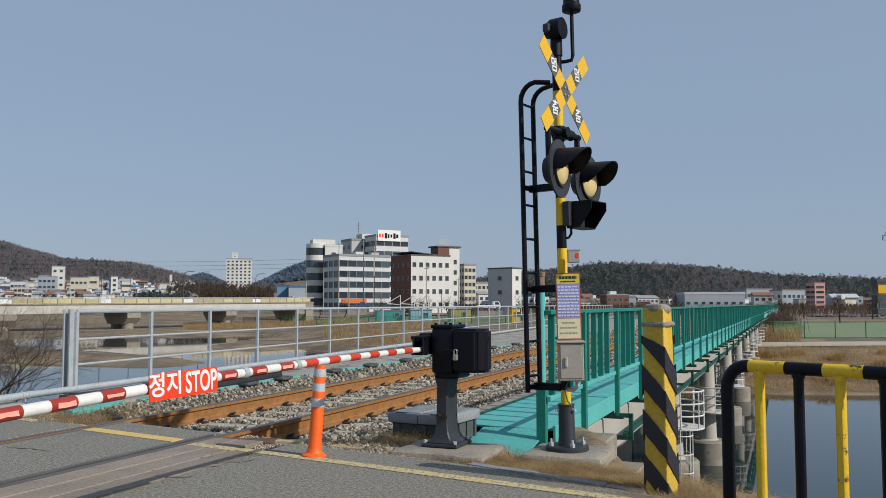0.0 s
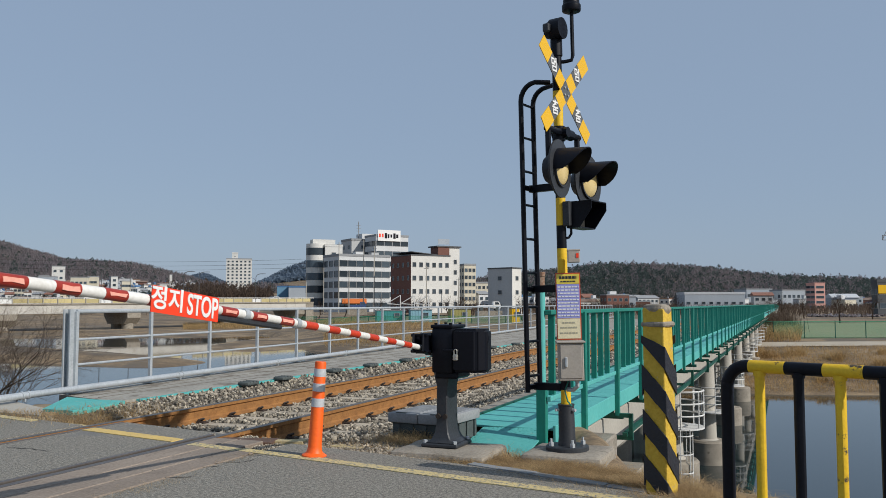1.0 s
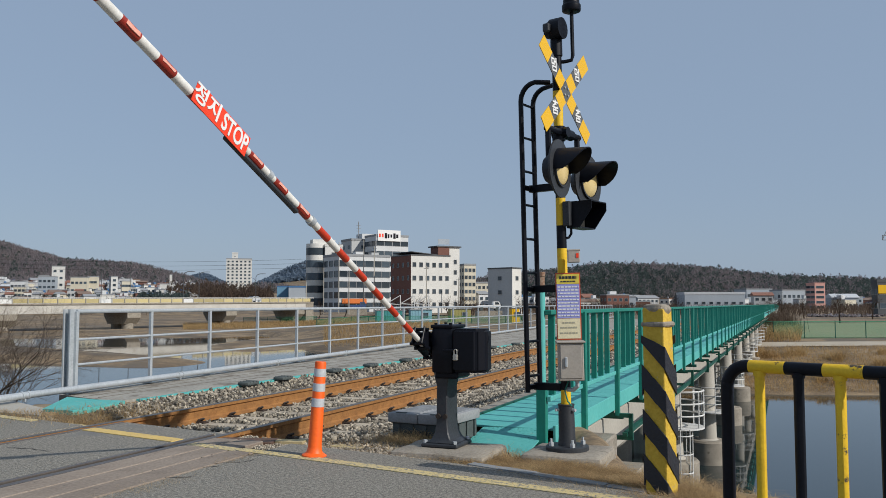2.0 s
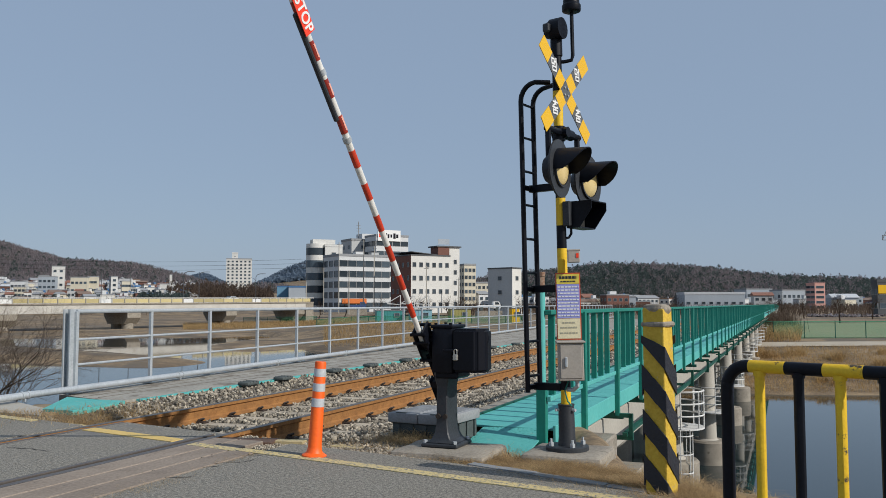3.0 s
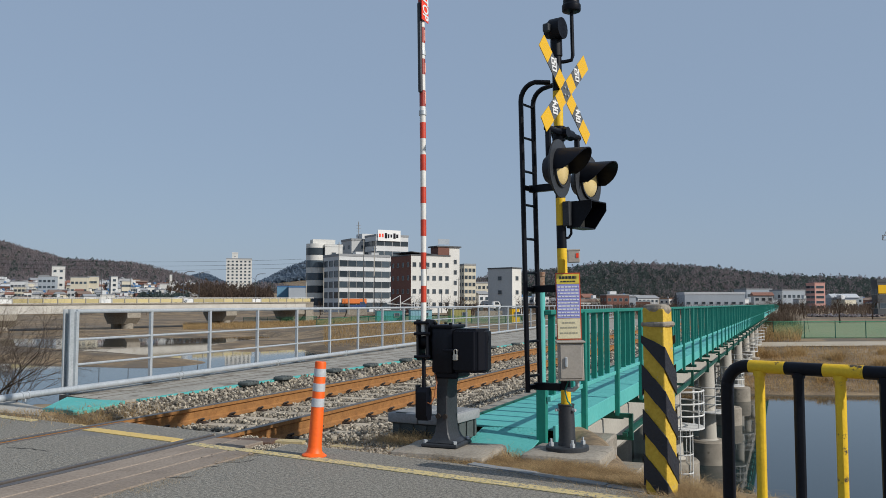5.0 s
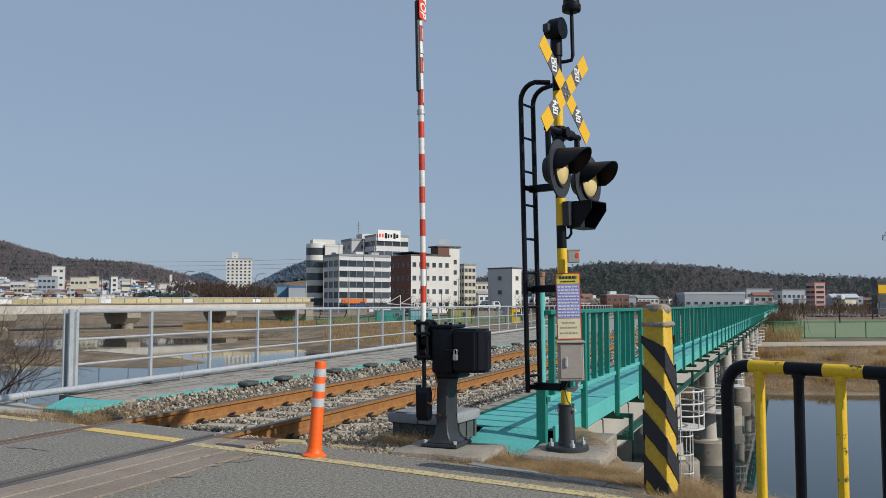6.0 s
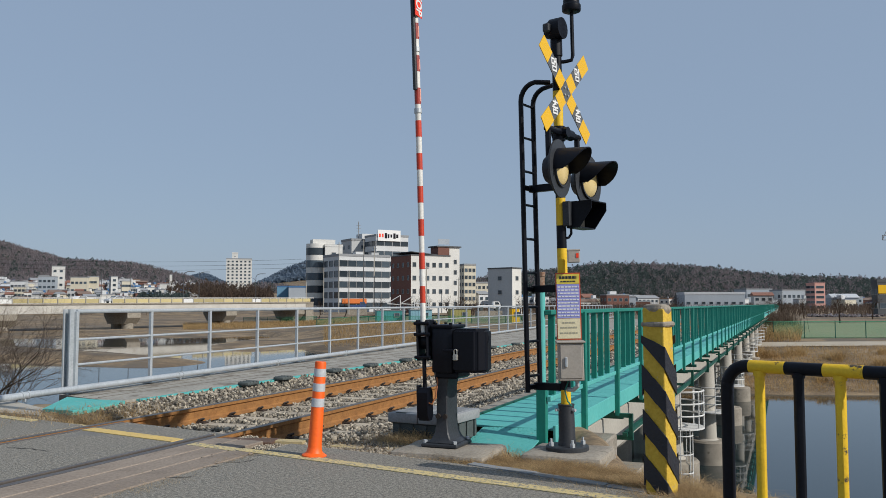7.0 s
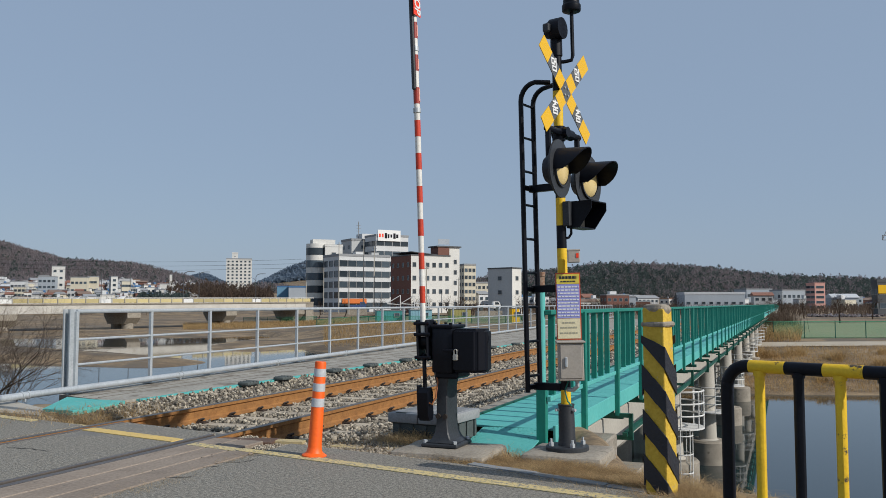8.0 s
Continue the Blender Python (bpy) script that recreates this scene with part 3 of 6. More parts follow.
def straw():
    rs = np.random.RandomState(8)
    sp = []
    def patch(cx, cy, rx, ry, n, h, lean=1.4):
        for _ in range(n):
            x, y = cx + rs.normal() * rx, cy + rs.normal() * ry
            zg = float(land(np.array(x), np.array(y))) + 0.005 if y > line_y(x) + 0.17 else 0.0
            if -7.56 < x < -3.4 and y > 6.75:
                zg = max(zg, -0.185 + 0.30 * max(0.0, -7.0 - x))
            sp.append((x, y, zg, h * rs.uniform(0.4, 1.4), lean * rs.uniform(0.4, 1.6)))
    patch(-8.0, 6.98, 0.6, 0.07, 900, 0.07, 2)
    patch(-6.95, 7.25, 0.22, 0.22, 900, 0.09, 1.6)
    patch(-7.35, 7.6, 0.15, 0.3, 500, 0.07, 1.8)
    patch(-5.6, 6.95, 0.5, 0.1, 300, 0.05, 2)
    patch(-7.15, 7.7, 0.2, 0.5, 1700, 0.08, 1.8)
    patch(-6.7, 7.25, 0.2, 0.16, 700, 0.08, 1.8)
    patch(-7.0, 8.6, 0.14, 0.4, 500, 0.06, 2)
    patch(-3.0, 7.15, 0.30, 0.07, 700, 0.10)
    patch(-3.3, 6.75, 0.4, 0.15, 250, 0.07, 2)
    patch(-1.65, 6.3, 0.32, 0.13, 5200, 0.05, 3)
    patch(-2.0, 6.35, 0.15, 0.10, 900, 0.05, 3)
    patch(-3.6, 7.1, 0.35, 0.2, 900, 0.035, 3)
    patch(-6.9, 7.3, 0.25, 0.3, 1200, 0.09, 1.6)
    patch(-7.3, 7.15, 0.3, 0.12, 700, 0.06, 2)
    patch(-3.5, 6.55, 0.5, 0.16, 700, 0.03, 3.5)
    patch(-1.1, 5.9, 0.35, 0.14, 2600, 0.04, 3.5)
    patch(-0.65, 5.85, 0.30, 0.16, 1500, 0.05, 3.2)
    patch(-0.85, 6.2, 0.25, 0.18, 900, 0.06, 3)
    patch(-0.35, 5.3, 0.35, 0.20, 900, 0.05, 3)
    # litter in the broken edge of the asphalt
    patch(-3.98, 5.62, 0.05, 0.18, 160, 0.02, 4)
    patch(-3.92, 4.55, 0.07, 0.25, 260, 0.02, 4)
    patch(-1.70, 6.24, 0.34, 0.10, 3600, 0.05, 3.0)
    patch(-1.25, 6.02, 0.30, 0.10, 2200, 0.05, 3.0)
    patch(-0.60, 5.62, 0.20, 0.12, 1200, 0.055, 2.6)
    patch(-1.0, 5.98, 0.22, 0.10, 1400, 0.05, 2.8)
    patch(-2.05, 6.62, 0.10, 0.16, 700, 0.07, 2.2)
    # matted litter between the boards, the chamber and the plinths
    patch(-3.55, 6.95, 0.35, 0.16, 2600, 0.035, 3.5)
    patch(-3.2, 6.98, 0.30, 0.10, 1200, 0.07, 2.2)
    patch(-4.3, 7.1, 0.25, 0.15, 700, 0.03, 3.5)
    patch(-1.95, 6.30, 0.28, 0.08, 1600, 0.05, 3)
    patch(-1.25, 6.25, 0.25, 0.14, 1800, 0.05, 3)
    patch(-2.3, 6.12, 0.20, 0.06, 500, 0.03, 3.5)
    blades("straw", sp, STRAW, "matted dry yellow straw at the verge", "dry grass")


# ---- the green walkway and the bridge ----
DECK = -2.05


def walkway():
    t = thing("walkway", pose(DECK, 0, 0), "teal painted steel footway with a balustrade beside the track", "footway")
    panel = mesh_of("deck_panel", box(B(), -1.05, -0.03, 0.004, 0.496, -0.02, 0.0, 0.004), TEAL_DECK)
    for k in range(60):
        part("deck_panel", panel, None, t, at=pose(0, 8.05 + k * 0.5, 0))
    b = B()
    box(b, -1.05, -0.03, 38.05, 300, -0.02, 0.0)
    part("far_deck", b, TEAL_DECK, t)
    b = B()
    box(b, -0.028, 0.0, 7.95, 300, -0.15, 0.045, 0.004)
    part("fascia", b, TEAL_DECK, t, "pale teal edge plate")
    b = B()
    box(b, -1.08, -1.052, 8.3, 300, -0.12, 0.02)
    part("inner_edge", b, DARK_GREEN, t)
    # ramp plate, from the deck down to the verge
    b = B()
    hi0, hi1, lo0, lo1 = Vector((-0.72, 7.93, 0.002)), Vector((-0.09, 8.05, 0.002)), Vector((-0.74, 7.42, -0.10)), Vector((-0.09, 7.10, -0.14))
    top = [b.verts.new(p) for p in (hi0, lo0, lo1, hi1)]
    low = [b.verts.new(p - Vector((0, 0, 0.012))) for p in (hi0, lo0, lo1, hi1)]
    b.faces.new(top)
    b.faces.new(low[::-1])
    for i in range(4):
        b.faces.new((top[i], low[i], low[(i + 1) % 4], top[(i + 1) % 4]))
    for i in range(16):
        for j in range(15):
            u, w = (j + 0.5 + 0.25 * (i % 2)) / 15.5, (i + 0.5) / 16
            p = (hi0.lerp(hi1, u)).lerp(lo0.lerp(lo1, u), w)
            s = 0.009 if (i + j) % 2 else -0.009
            b.faces.new([b.verts.new(p + Vector(c)) for c in ((-0.010, -s, 0.001), (-0.004, -s, 0.004), (0.010, s, 0.004), (0.004, s, 0.001))])
    part("ramp_plate", b, TEAL_DECK, t, "teal checkered ramp plate")
    b = B()
    box(b, -0.035, 0.035, 7.7, 300, 1.10, 1.145, 0.006)
    part("top_rail", b, TEAL, t)
    b = B()
    box(b, -0.02, 0.02, 7.7, 300, 0.30, 0.345, 0.004)
    part("bottom_rail", b, TEAL_DECK, t)
    post = B()
    box(post, 0.0, 0.055, -0.038, 0.038, -0.22, 1.12, 0.004)
    post = mesh_of("post", post, TEAL)
    bal = mesh_of("baluster", box(B(), -0.054, 0.004, -0.026, 0.026, 0.34, 1.105), TEAL)
    brk = B()
    box(brk, -1.1, 0.10, -0.03, 0.03, -0.26, -0.20)
    box(brk, -1.1, -0.02, -0.03, 0.03, -0.20, -0.15)
    brk = mesh_of("bracket", brk, DARK_GREEN)
    big = B()
    box(big, -1.1, 0.22, -0.035, 0.035, -0.24, -0.19)
    box(big, 0.17, 0.22, -0.035, 0.035, -0.50, -0.19)
    box(big, -1.1, 0.22, -0.035, 0.035, -0.52, -0.47)
    big = mesh_of("cable_bracket", big, DARK_GREEN)
    y0 = 9.07
    for k in range(44):
        y = y0 + k * 1.92
        part("post", post, None, t, at=pose(0, y, 0))
        part("bracket", brk, None, t, at=pose(0, y, 0))
        if k % 2:
            part("cable_bracket", big, None, t, at=pose(0, y, 0))
        if k < 36:
            for j in range(1, 5):
                part("baluster", bal, None, t, at=pose(0, y + j * 0.384, 0))
    for j in range(1, 4):
        part("baluster", bal, None, t, at=pose(0, 9.07 - j * 0.384, 0))
    b = B()
    y = y0 + 36 * 1.92
    while y < 300:
        box(b, -0.072, 0.004, y - 0.03, y + 0.03, 0.34, 1.105)
        y += 0.384
    tagged(part("far_balusters", b, TEAL, t), kind="stuff")
    b = B()
    box(b, -0.55, -0.45, 9.0, 300, -0.30, -0.16)
    box(b, 0.10, 0.16, 10.9, 300, -0.47, -0.42)
    part("stringer", b, DARK_GREEN, t)
    # tall standard at the foot of the balustrade
    s = thing("steel_standard", pose(-2.12, 7.72, -0.1), "pale teal tube standard with a rusty cap beside the footway", "post")
    b = B()
    rod(b, (0, 0, 0.55), (0, 0, 1.42), 0.036, n=14)
    part("tube", b, TEAL_DECK, s)
    b = B()
    box(b, -0.045, 0.045, -0.04, 0.04, 0.0, 0.56, 0.004)
    part("foot", b, TEAL, s)
    b = B()
    rod(b, (0, 0, 1.42), (0, 0, 1.56), 0.034, n=12)
    rod(b, (0, 0, 1.56), (0, 0, 1.60), 0.040, n=12)
    part("cap", b, mat("rusty_cap", (0.30, 0.22, 0.16), (0.2, 0.1, 0.06), 0.8, scale=20), s, "rusty sleeve cap")


def rail_bridge():
    t = thing("railway_bridge", pose(-4.9, 0, 0), "long concrete railway bridge on round piers over the river", "bridge")
    b = B()
    box(b, -4.9, 1.85, 6.6, 300, -0.75, -0.425)
    part("deck_slab", b, PALE_CONCRETE, t)
    for x in (-3.4, -1.2, 1.25):
        b = B()
        prism(b, [(x - 0.35, -1.05), (x + 0.35, -1.05), (x + 0.42, -0.75), (x - 0.42, -0.75)], 9.5, 300, 'y')
        part("girder", b, PALE_CONCRETE, t, "pale concrete girder")
    b = B()
    box(b, -4.4, 3.15, 9.2, 11.6, -5.5, -0.9, 0.03)
    box(b, -4.4, 3.05, 9.0, 10.0, -0.9, -0.30, 0.02)
    part("abutment", b, CONCRETE, t, "weathered grey concrete abutment")
    b = B()
    box(b, 2.35, 2.68, 8.9, 300, -0.80, -0.27, 0.02)
    part("edge_beam", b, PALE_CONCRETE, t, "pale concrete edge beam")
    # kerbs of the track bed
    b = B()
    box(b, 1.56, 1.80, 8.6, 300, -0.425, 0.0, 0.02)
    part("bed_kerb", b, CONCRETE, t, "concrete kerb along the track bed")


def pier(at, top, base_top, detail):
    t = thing("pier", at, "round concrete bridge pier with a white ladder platform", "pier", "piers of the railway bridge")
    b = B()
    lathe(b, [(0.36, base_top), (0.30, base_top + 0.05), (0.25, top - 0.12), (0.21, top)], 24)
    part("column", b, PALE_CONCRETE, t, "pale round column")
    b = B()
    lathe(b, [(0.66, -6.2), (0.66, base_top - 0.06), (0.60, base_top)], 28)
    part("base", b, CONCRETE, t, "round buff concrete footing")
    b = B()
    box(b, -4.3, -0.75, -0.5, 0.5, -1.36, -1.06, 0.02)
    part("cap_beam", b, PALE_CONCRETE, t)
    b = B()
    lathe(b, [(0.28, -6.0), (0.28, -1.36)], 20, at=(-1.2, 0, 0))
    part("column", b, PALE_CONCRETE, t, "pale round column")
    b = B()
    lathe(b, [(0.36, -6.0), (0.36, -1.36)], 20, at=(-3.9, 0, 0))
    part("column", b, PALE_CONCRETE, t, "pale round column")
    pz = base_top + (0.78 if detail else 1.0)
    b = B()
    lathe(b, [(0.62, pz - 0.04), (0.62, pz)], 20, at=(0.18, -0.1, 0))
    part("platform", b, WHITE_STEEL, t, "white steel platform")
    n = 20
    for k, hz in enumerate((0.28, 0.56, 0.84)):
        b = B()
        ring = [(0.18 + 0.61 * math.cos(2 * math.pi * i / n), -0.1 + 0.61 * math.sin(2 * math.pi * i / n), pz + hz) for i in range(n + 1)]
        pipe(b, ring, 0.02, 6)
        part("guard_ring", b, WHITE_STEEL, t)
    for i in range(8):
        a = 2 * math.pi * (i + 0.3) / 8
        b = B()
        rod(b, (0.18 + 0.61 * math.cos(a), -0.1 + 0.61 * math.sin(a), pz), (0.18 + 0.61 * math.cos(a), -0.1 + 0.61 * math.sin(a), pz + 0.86), 0.018, n=6)
        part("stanchion", b, WHITE_STEEL, t)
    if detail:
        # caged ladder
        for k in range(6):
            z = pz - 0.15 - k * 0.42
            b = B()
            pipe(b, [(0.30 + 0.27 * math.cos(a), -0.55 + 0.27 * math.sin(a), z) for a in np.linspace(-2.6, 1.4, 13)], 0.016, 6)
            part("cage_hoop", b, WHITE_STEEL, t)
        for a in np.linspace(-2.4, 1.2, 5):
            b = B()
            rod(b, (0.30 + 0.27 * math.cos(a), -0.55 + 0.27 * math.sin(a), pz - 2.6), (0.30 + 0.27 * math.cos(a), -0.55 + 0.27 * math.sin(a), pz), 0.014, n=6)
            part("cage_bar", b, WHITE_STEEL, t)


def piers():
    for k in range(28):
        y = 21.0 + 10.2 * k
        pier(pose(-2.62, y, 0), -0.62, -2.45 if k == 0 else (-3.5 if k < 4 else -3.0), k == 0)


# ---- the galvanised railing on the other side ----
def silver_railing():
    ax, ay, bx, by = -8.93, 8.85, -10.20, 25.0
    d = Vector((bx - ax, by - ay, 0))
    rz = math.degrees(math.atan2(d.y, d.x)) - 90
    t = thing("railing", pose(ax, ay, 0, 0, 0, rz), "galvanised steel pipe railing along the concrete footway", "railing")
    n = 42
    post = B()
    box(post, -0.025, 0.025, -0.025, 0.025, 0, 1.10, 0.004)
    box(post, -0.07, 0.07, -0.07, 0.07, 0, 0.012)
    post = mesh_of("post", post, GALV)
    for k in range(n):
        part("post", post, None, t, at=pose(0, k * 1.61, 0))
    for z, r in ((1.10, 0.028), (0.72, 0.017), (0.38, 0.017)):
        b = B()
        rod(b, (0, 0.0, z), (0, (n - 1) * 1.61, z), r, n=10)
        part("top_rail" if z > 1 else "mid_rail", b, GALV, t)
    b = B()
    for x in (-0.13, -0.03):
        box(b, x - 0.012, x + 0.012, -0.10, 0.05, -0.05, 1.13, 0.003)
    box(b, -0.13, -0.03, -0.04, -0.02, -0.05, 1.13)
    part("end_post", b, GALV, t, "wide galvanised channel end post")
    p = thing("conduit", pose(ax + 0.12, ay, 0.0, 0, 0, rz), "grey galvanised conduit pipe along the railing foot", "pipe")
    b = B()
    rod(b, (0, -3.5, 0.075), (0, 66, 0.075), 0.043, n=14)
    part("pipe_run", b, GALV, p)
    for k in range(16):
        b = B()
        y = -1.0 + k * 1.61 * 2
        for o in (-0.05, 0.05):
            rod(b, (0, y + o - 0.015, 0.075), (0, y + o + 0.015, 0.075), 0.052, n=14)
        box(b, -0.02, 0.02, y - 0.01, y + 0.01, 0, 0.06)
        part("coupling", b, GALV, p)
    # concrete footway, its teal edge and rubber blocks
    SLAB = mat("weathered_slab", (0.36, 0.34, 0.295), (0.25, 0.235, 0.20), 0.9, scale=1.5, fine=25, bump=0.3, contrast=0.08, wear=(0.17, 0.145, 0.115), wear_scale=2.2, wear_at=0.54)
    b = B()
    prism(b, [(-7.75, 8.35), (-9.05, 8.7), (-13.6, 70), (-7.75, 70)], -0.3, -0.01)
    part("footway_slab", b, SLAB, None, "pale concrete footway slab beside the track")
    tagged(bpy.data.objects["footway_slab"], category="footway", kind="structure")
    for k in range(3):
        b = B()
        o = 0.28 + k * 0.30
        prism(b, [(-8.05 - o * 0.85, 8.62), (-8.05 - o * 0.85 - 0.014, 8.62), (-7.9 - o * 2.6 - 0.014, 40), (-7.9 - o * 2.6, 40)], -0.02, -0.006)
        part("slab_joint", b, BED, bpy.data.objects["footway_slab"], "dark joint between slab strips")
    b = B()
    prism(b, [(-7.55, 7.0), (-10.5, 7.05), (-10.9, 8.15), (-9.0, 7.9), (-8.0, 7.48)], -0.25, -0.004)
    part("edge_slab", b, PALE_CONCRETE, None, "grey concrete slab at the bank edge")
    tagged(bpy.data.objects["edge_slab"], category="slab", kind="structure")
    b = B()
    prism(b, [(-8.62, 8.42), (-7.9, 7.36), (-7.45, 7.36), (-7.5, 8.1), (-7.62, 8.36), (-8.05, 8.33), (-8.35, 8.38)], -0.05, 0.006)
    part("checker_plate", b, TEAL_DECK, None, "teal steel cover plate over a gap")
    tagged(bpy.data.objects["checker_plate"], category="plate")
    b = B()
    box(b, -7.66, -7.56, 8.6, 70, -0.10, 0.0, 0.004)
    part("edge_strip", b, TEAL_DECK, None, "pale teal steel strip along the footway")
    tagged(bpy.data.objects["edge_strip"], category="strip")
    blk = B()
    box(blk, -0.09, 0.09, -0.17, 0.17, 0.0, 0.055, 0.02, 2)
    for o in (-0.09, 0.0, 0.09):
        box(blk, -0.094, 0.094, o - 0.01, o + 0.01, 0.0, 0.060, 0.004)
    blk = mesh_of("rubber_block", blk, RUBBER)
    for y in (10.8, 11.75, 13.4, 14.85, 16.5, 18.2, 20.0, 22.2, 24.4, 27.0, 29.5, 32.5):
        o = part("rubber_block", blk, None, None, "dark ribbed rubber block resting on the teal strip", at=pose(-7.50, y, -0.01, 0, 0, random.uniform(-6, 6)))
        tagged(o, category="block", group="blocks along the footway")


road()
track()
stones()
straw()
walkway()
rail_bridge()
piers()
silver_railing()


# ---- barrier gate ----
GATE = Vector((-2.59, 6.69, 0.02))
PIVOT = Vector((-2.80, 6.585, 0.891)) - GATE
ARM_DROP = -0.067       # the tube is bolted on below the shaft


def barrier_gate():
    pad = rough_block(-3.0, -2.20, 6.27, 6.93, -0.35, 0.02)
    part("plinth", pad, CONCRETE, None, "chipped concrete plinth under the barrier gate")
    tagged(bpy.data.objects["plinth"], category="plinth")
    t = thing("barrier_gate", pose(*GATE), "black cast level crossing barrier machine with a red and white arm", "barrier gate")
    b = B()
    box(b, -0.235, 0.085, -0.175, 0.185, 0.0, 0.035, 0.01)
    part("base_flange", b, DARK_GREY, t, "dark iron base flange")
    b = B()
    secs = [(0.135, 0.168, 0.035), (0.085, 0.145, 0.065), (0.060, 0.130, 0.12), (0.049, 0.122, 0.20), (0.046, 0.12, 0.50), (0.060, 0.13, 0.56), (0.066, 0.14, 0.62)]
    ring = []
    for w, dd, z in secs:
        ring.append([b.verts.new((sx * w - 0.07, sy * dd, z)) for sx, sy in ((-1, -1), (1, -1), (1, 1), (-1, 1))])
    for a, c in zip(ring, ring[1:]):
        for i in range(4):
            b.faces.new((a[i], a[(i + 1) % 4], c[(i + 1) % 4], c[i]))
    b.faces.new(ring[-1])
    b.faces.new(ring[0][::-1])
    bmesh.ops.bevel(b, geom=b.edges[:], offset=0.008, segments=1, affect='EDGES')
    part("pedestal", b, DARK_GREY, t, "scuffed dark grey pedestal")
    for x in (-0.098, -0.036):
        b = B()
        rod(b, (x, -0.118, 0.255), (x, -0.142, 0.255), 0.021, n=8)
        part("bolt", b, DARK_IRON, t)
    for x, y in ((-0.205, -0.145), (0.055, -0.145), (0.055, 0.155), (-0.205, 0.155)):
        b = B()
        rod(b, (x, y, 0.033), (x, y, 0.058), 0.017, n=6)
        part("anchor_bolt", b, GALV, t)
    b = B()
    box(b, -0.135, 0.05, -0.19, 0.11, 0.612, 0.985, 0.02, 2)
    box(b, -0.125, 0.085, -0.15, 0.15, 0.565, 0.625, 0.014)
    part("housing", b, BLACK, t, "black cast housing")
    b = B()
    box(b, -0.142, 0.056, -0.195, 0.115, 0.98, 1.01, 0.008)
    for x, y in ((-0.11, -0.15), (0.02, -0.15), (-0.11, 0.07), (0.02, 0.07)):
        rod(b, (x, y, 1.01), (x, y, 1.025), 0.014, n=8)
    part("housing_lid", b, BLACK, t)
    b = B()
    prism(b, [(0.05, -0.20), (0.262, -0.20), (0.328, -0.12), (0.328, 0.0), (0.27, 0.09), (0.05, 0.09)], 0.622, 0.978)
    bmesh.ops.bevel(b, geom=b.edges[:], offset=0.022, segments=3, affect='EDGES')
    part("motor_cover", b, BLACK, t, "smooth black motor cover")
    b = B()
    box(b, 0.326, 0.332, -0.10, -0.03, 0.86, 0.88)
    box(b, 0.326, 0.332, -0.075, -0.055, 0.88, 0.92)
    box(b, 0.326, 0.332, -0.10, -0.03, 0.77, 0.78)
    part("cover_rib", b, BLACK, t)
    b = B()
    box(b, -0.03, 0.115, -0.213, -0.20, 0.79, 0.812, 0.004)
    part("hasp", b, BLACK, t)
    b = B()
    box(b, 0.070, 0.112, -0.235, -0.210, 0.722, 0.772, 0.006)
    part("padlock", b, BRASS, t, "steel padlock with a tall shackle")
    b = B()
    pipe(b, [(0.078, -0.222, 0.77), (0.078, -0.222, 0.800), (0.084, -0.222, 0.811), (0.098, -0.222, 0.811), (0.104, -0.222, 0.800), (0.104, -0.222, 0.77)], 0.005, 6)
    part("shackle", b, BRASS, t)
    # the swinging arm with its counterweight; it points along -y when down
    ax = part("arm", arm_core(), BLACK, t, "black arm clamp and shaft")
    ax.matrix_basis = pose(*PIVOT)
    tube = B()
    lathe_y(tube, [(arm_r(0.04), 0.04)] + [(arm_r(0.25 * k), 0.25 * k) for k in range(1, 21)], 14)
    part("pole", tube, ARM_WHITE, ax, "white painted tube")
    lb = 0.32
    while lb < 5.0:
        r = arm_r(lb) + 0.0012
        b = B()
        lathe_y(b, [(r, lb), (r, lb + 0.07), (r, lb + 0.14)], 14)
        part("red_band", b, RED if lb < 1.9 else DARK_RED, ax, "orange-red band" if lb < 1.9 else "dark red band")
        if lb > 1.9:
            b = B()
            k = random.Random(int(lb * 100))
            y0, y1, w = -lb - 0.125 + 0.02 * k.random(), -lb - 0.03 + 0.02 * k.random(), 0.0085 + 0.004 * k.random()
            prism(b, [(y0, -w), (y0 + 0.4 * (y1 - y0), -w * k.uniform(0.6, 1.2)), (y1, -w), (y1 + k.uniform(-0.012, 0.012), w), (y0 + 0.55 * (y1 - y0), w * k.uniform(0.6, 1.1)), (y0 + k.uniform(-0.01, 0.012), w)], 0.3 * r, r + 0.0015, 'x')
            part("tape", b, TAPE, ax, "pink reflective tape")
        lb += 0.281
    for y in (1.95, 2.48):
        b = B()
        lathe_y(b, [(0.033, y - 0.02), (0.033, y + 0.02)], 14)
        part("clamp", b, GALV, ax)
    b = B()
    box(b, -0.018, 0.018, -2.92, -2.12, -0.056, -0.026, 0.008)
    part("lamp_channel", b, DARK_GREY, ax, "grey channel under the arm")
    b = B()
    box(b, 0.032, 0.037, -3.27, -2.76, -0.066, 0.066)
    part("sign_board", b, SIGN_RED, ax, "red stop board with white lettering")
    board = Matrix(((0, 0, 1, 0.0385), (1, 0, 0, -3.015), (0, 1, 0, 0), (0, 0, 0, 1)))
    lettering("sign_lettering", "정지", 0.125, WHITE, ax, board @ pose(-0.142, 0.002, 0), 1.05)
    lettering("sign_lettering", "STOP", 0.150, WHITE, ax, board @ pose(0.122, -0.002, 0), 0.68)
    b = B()
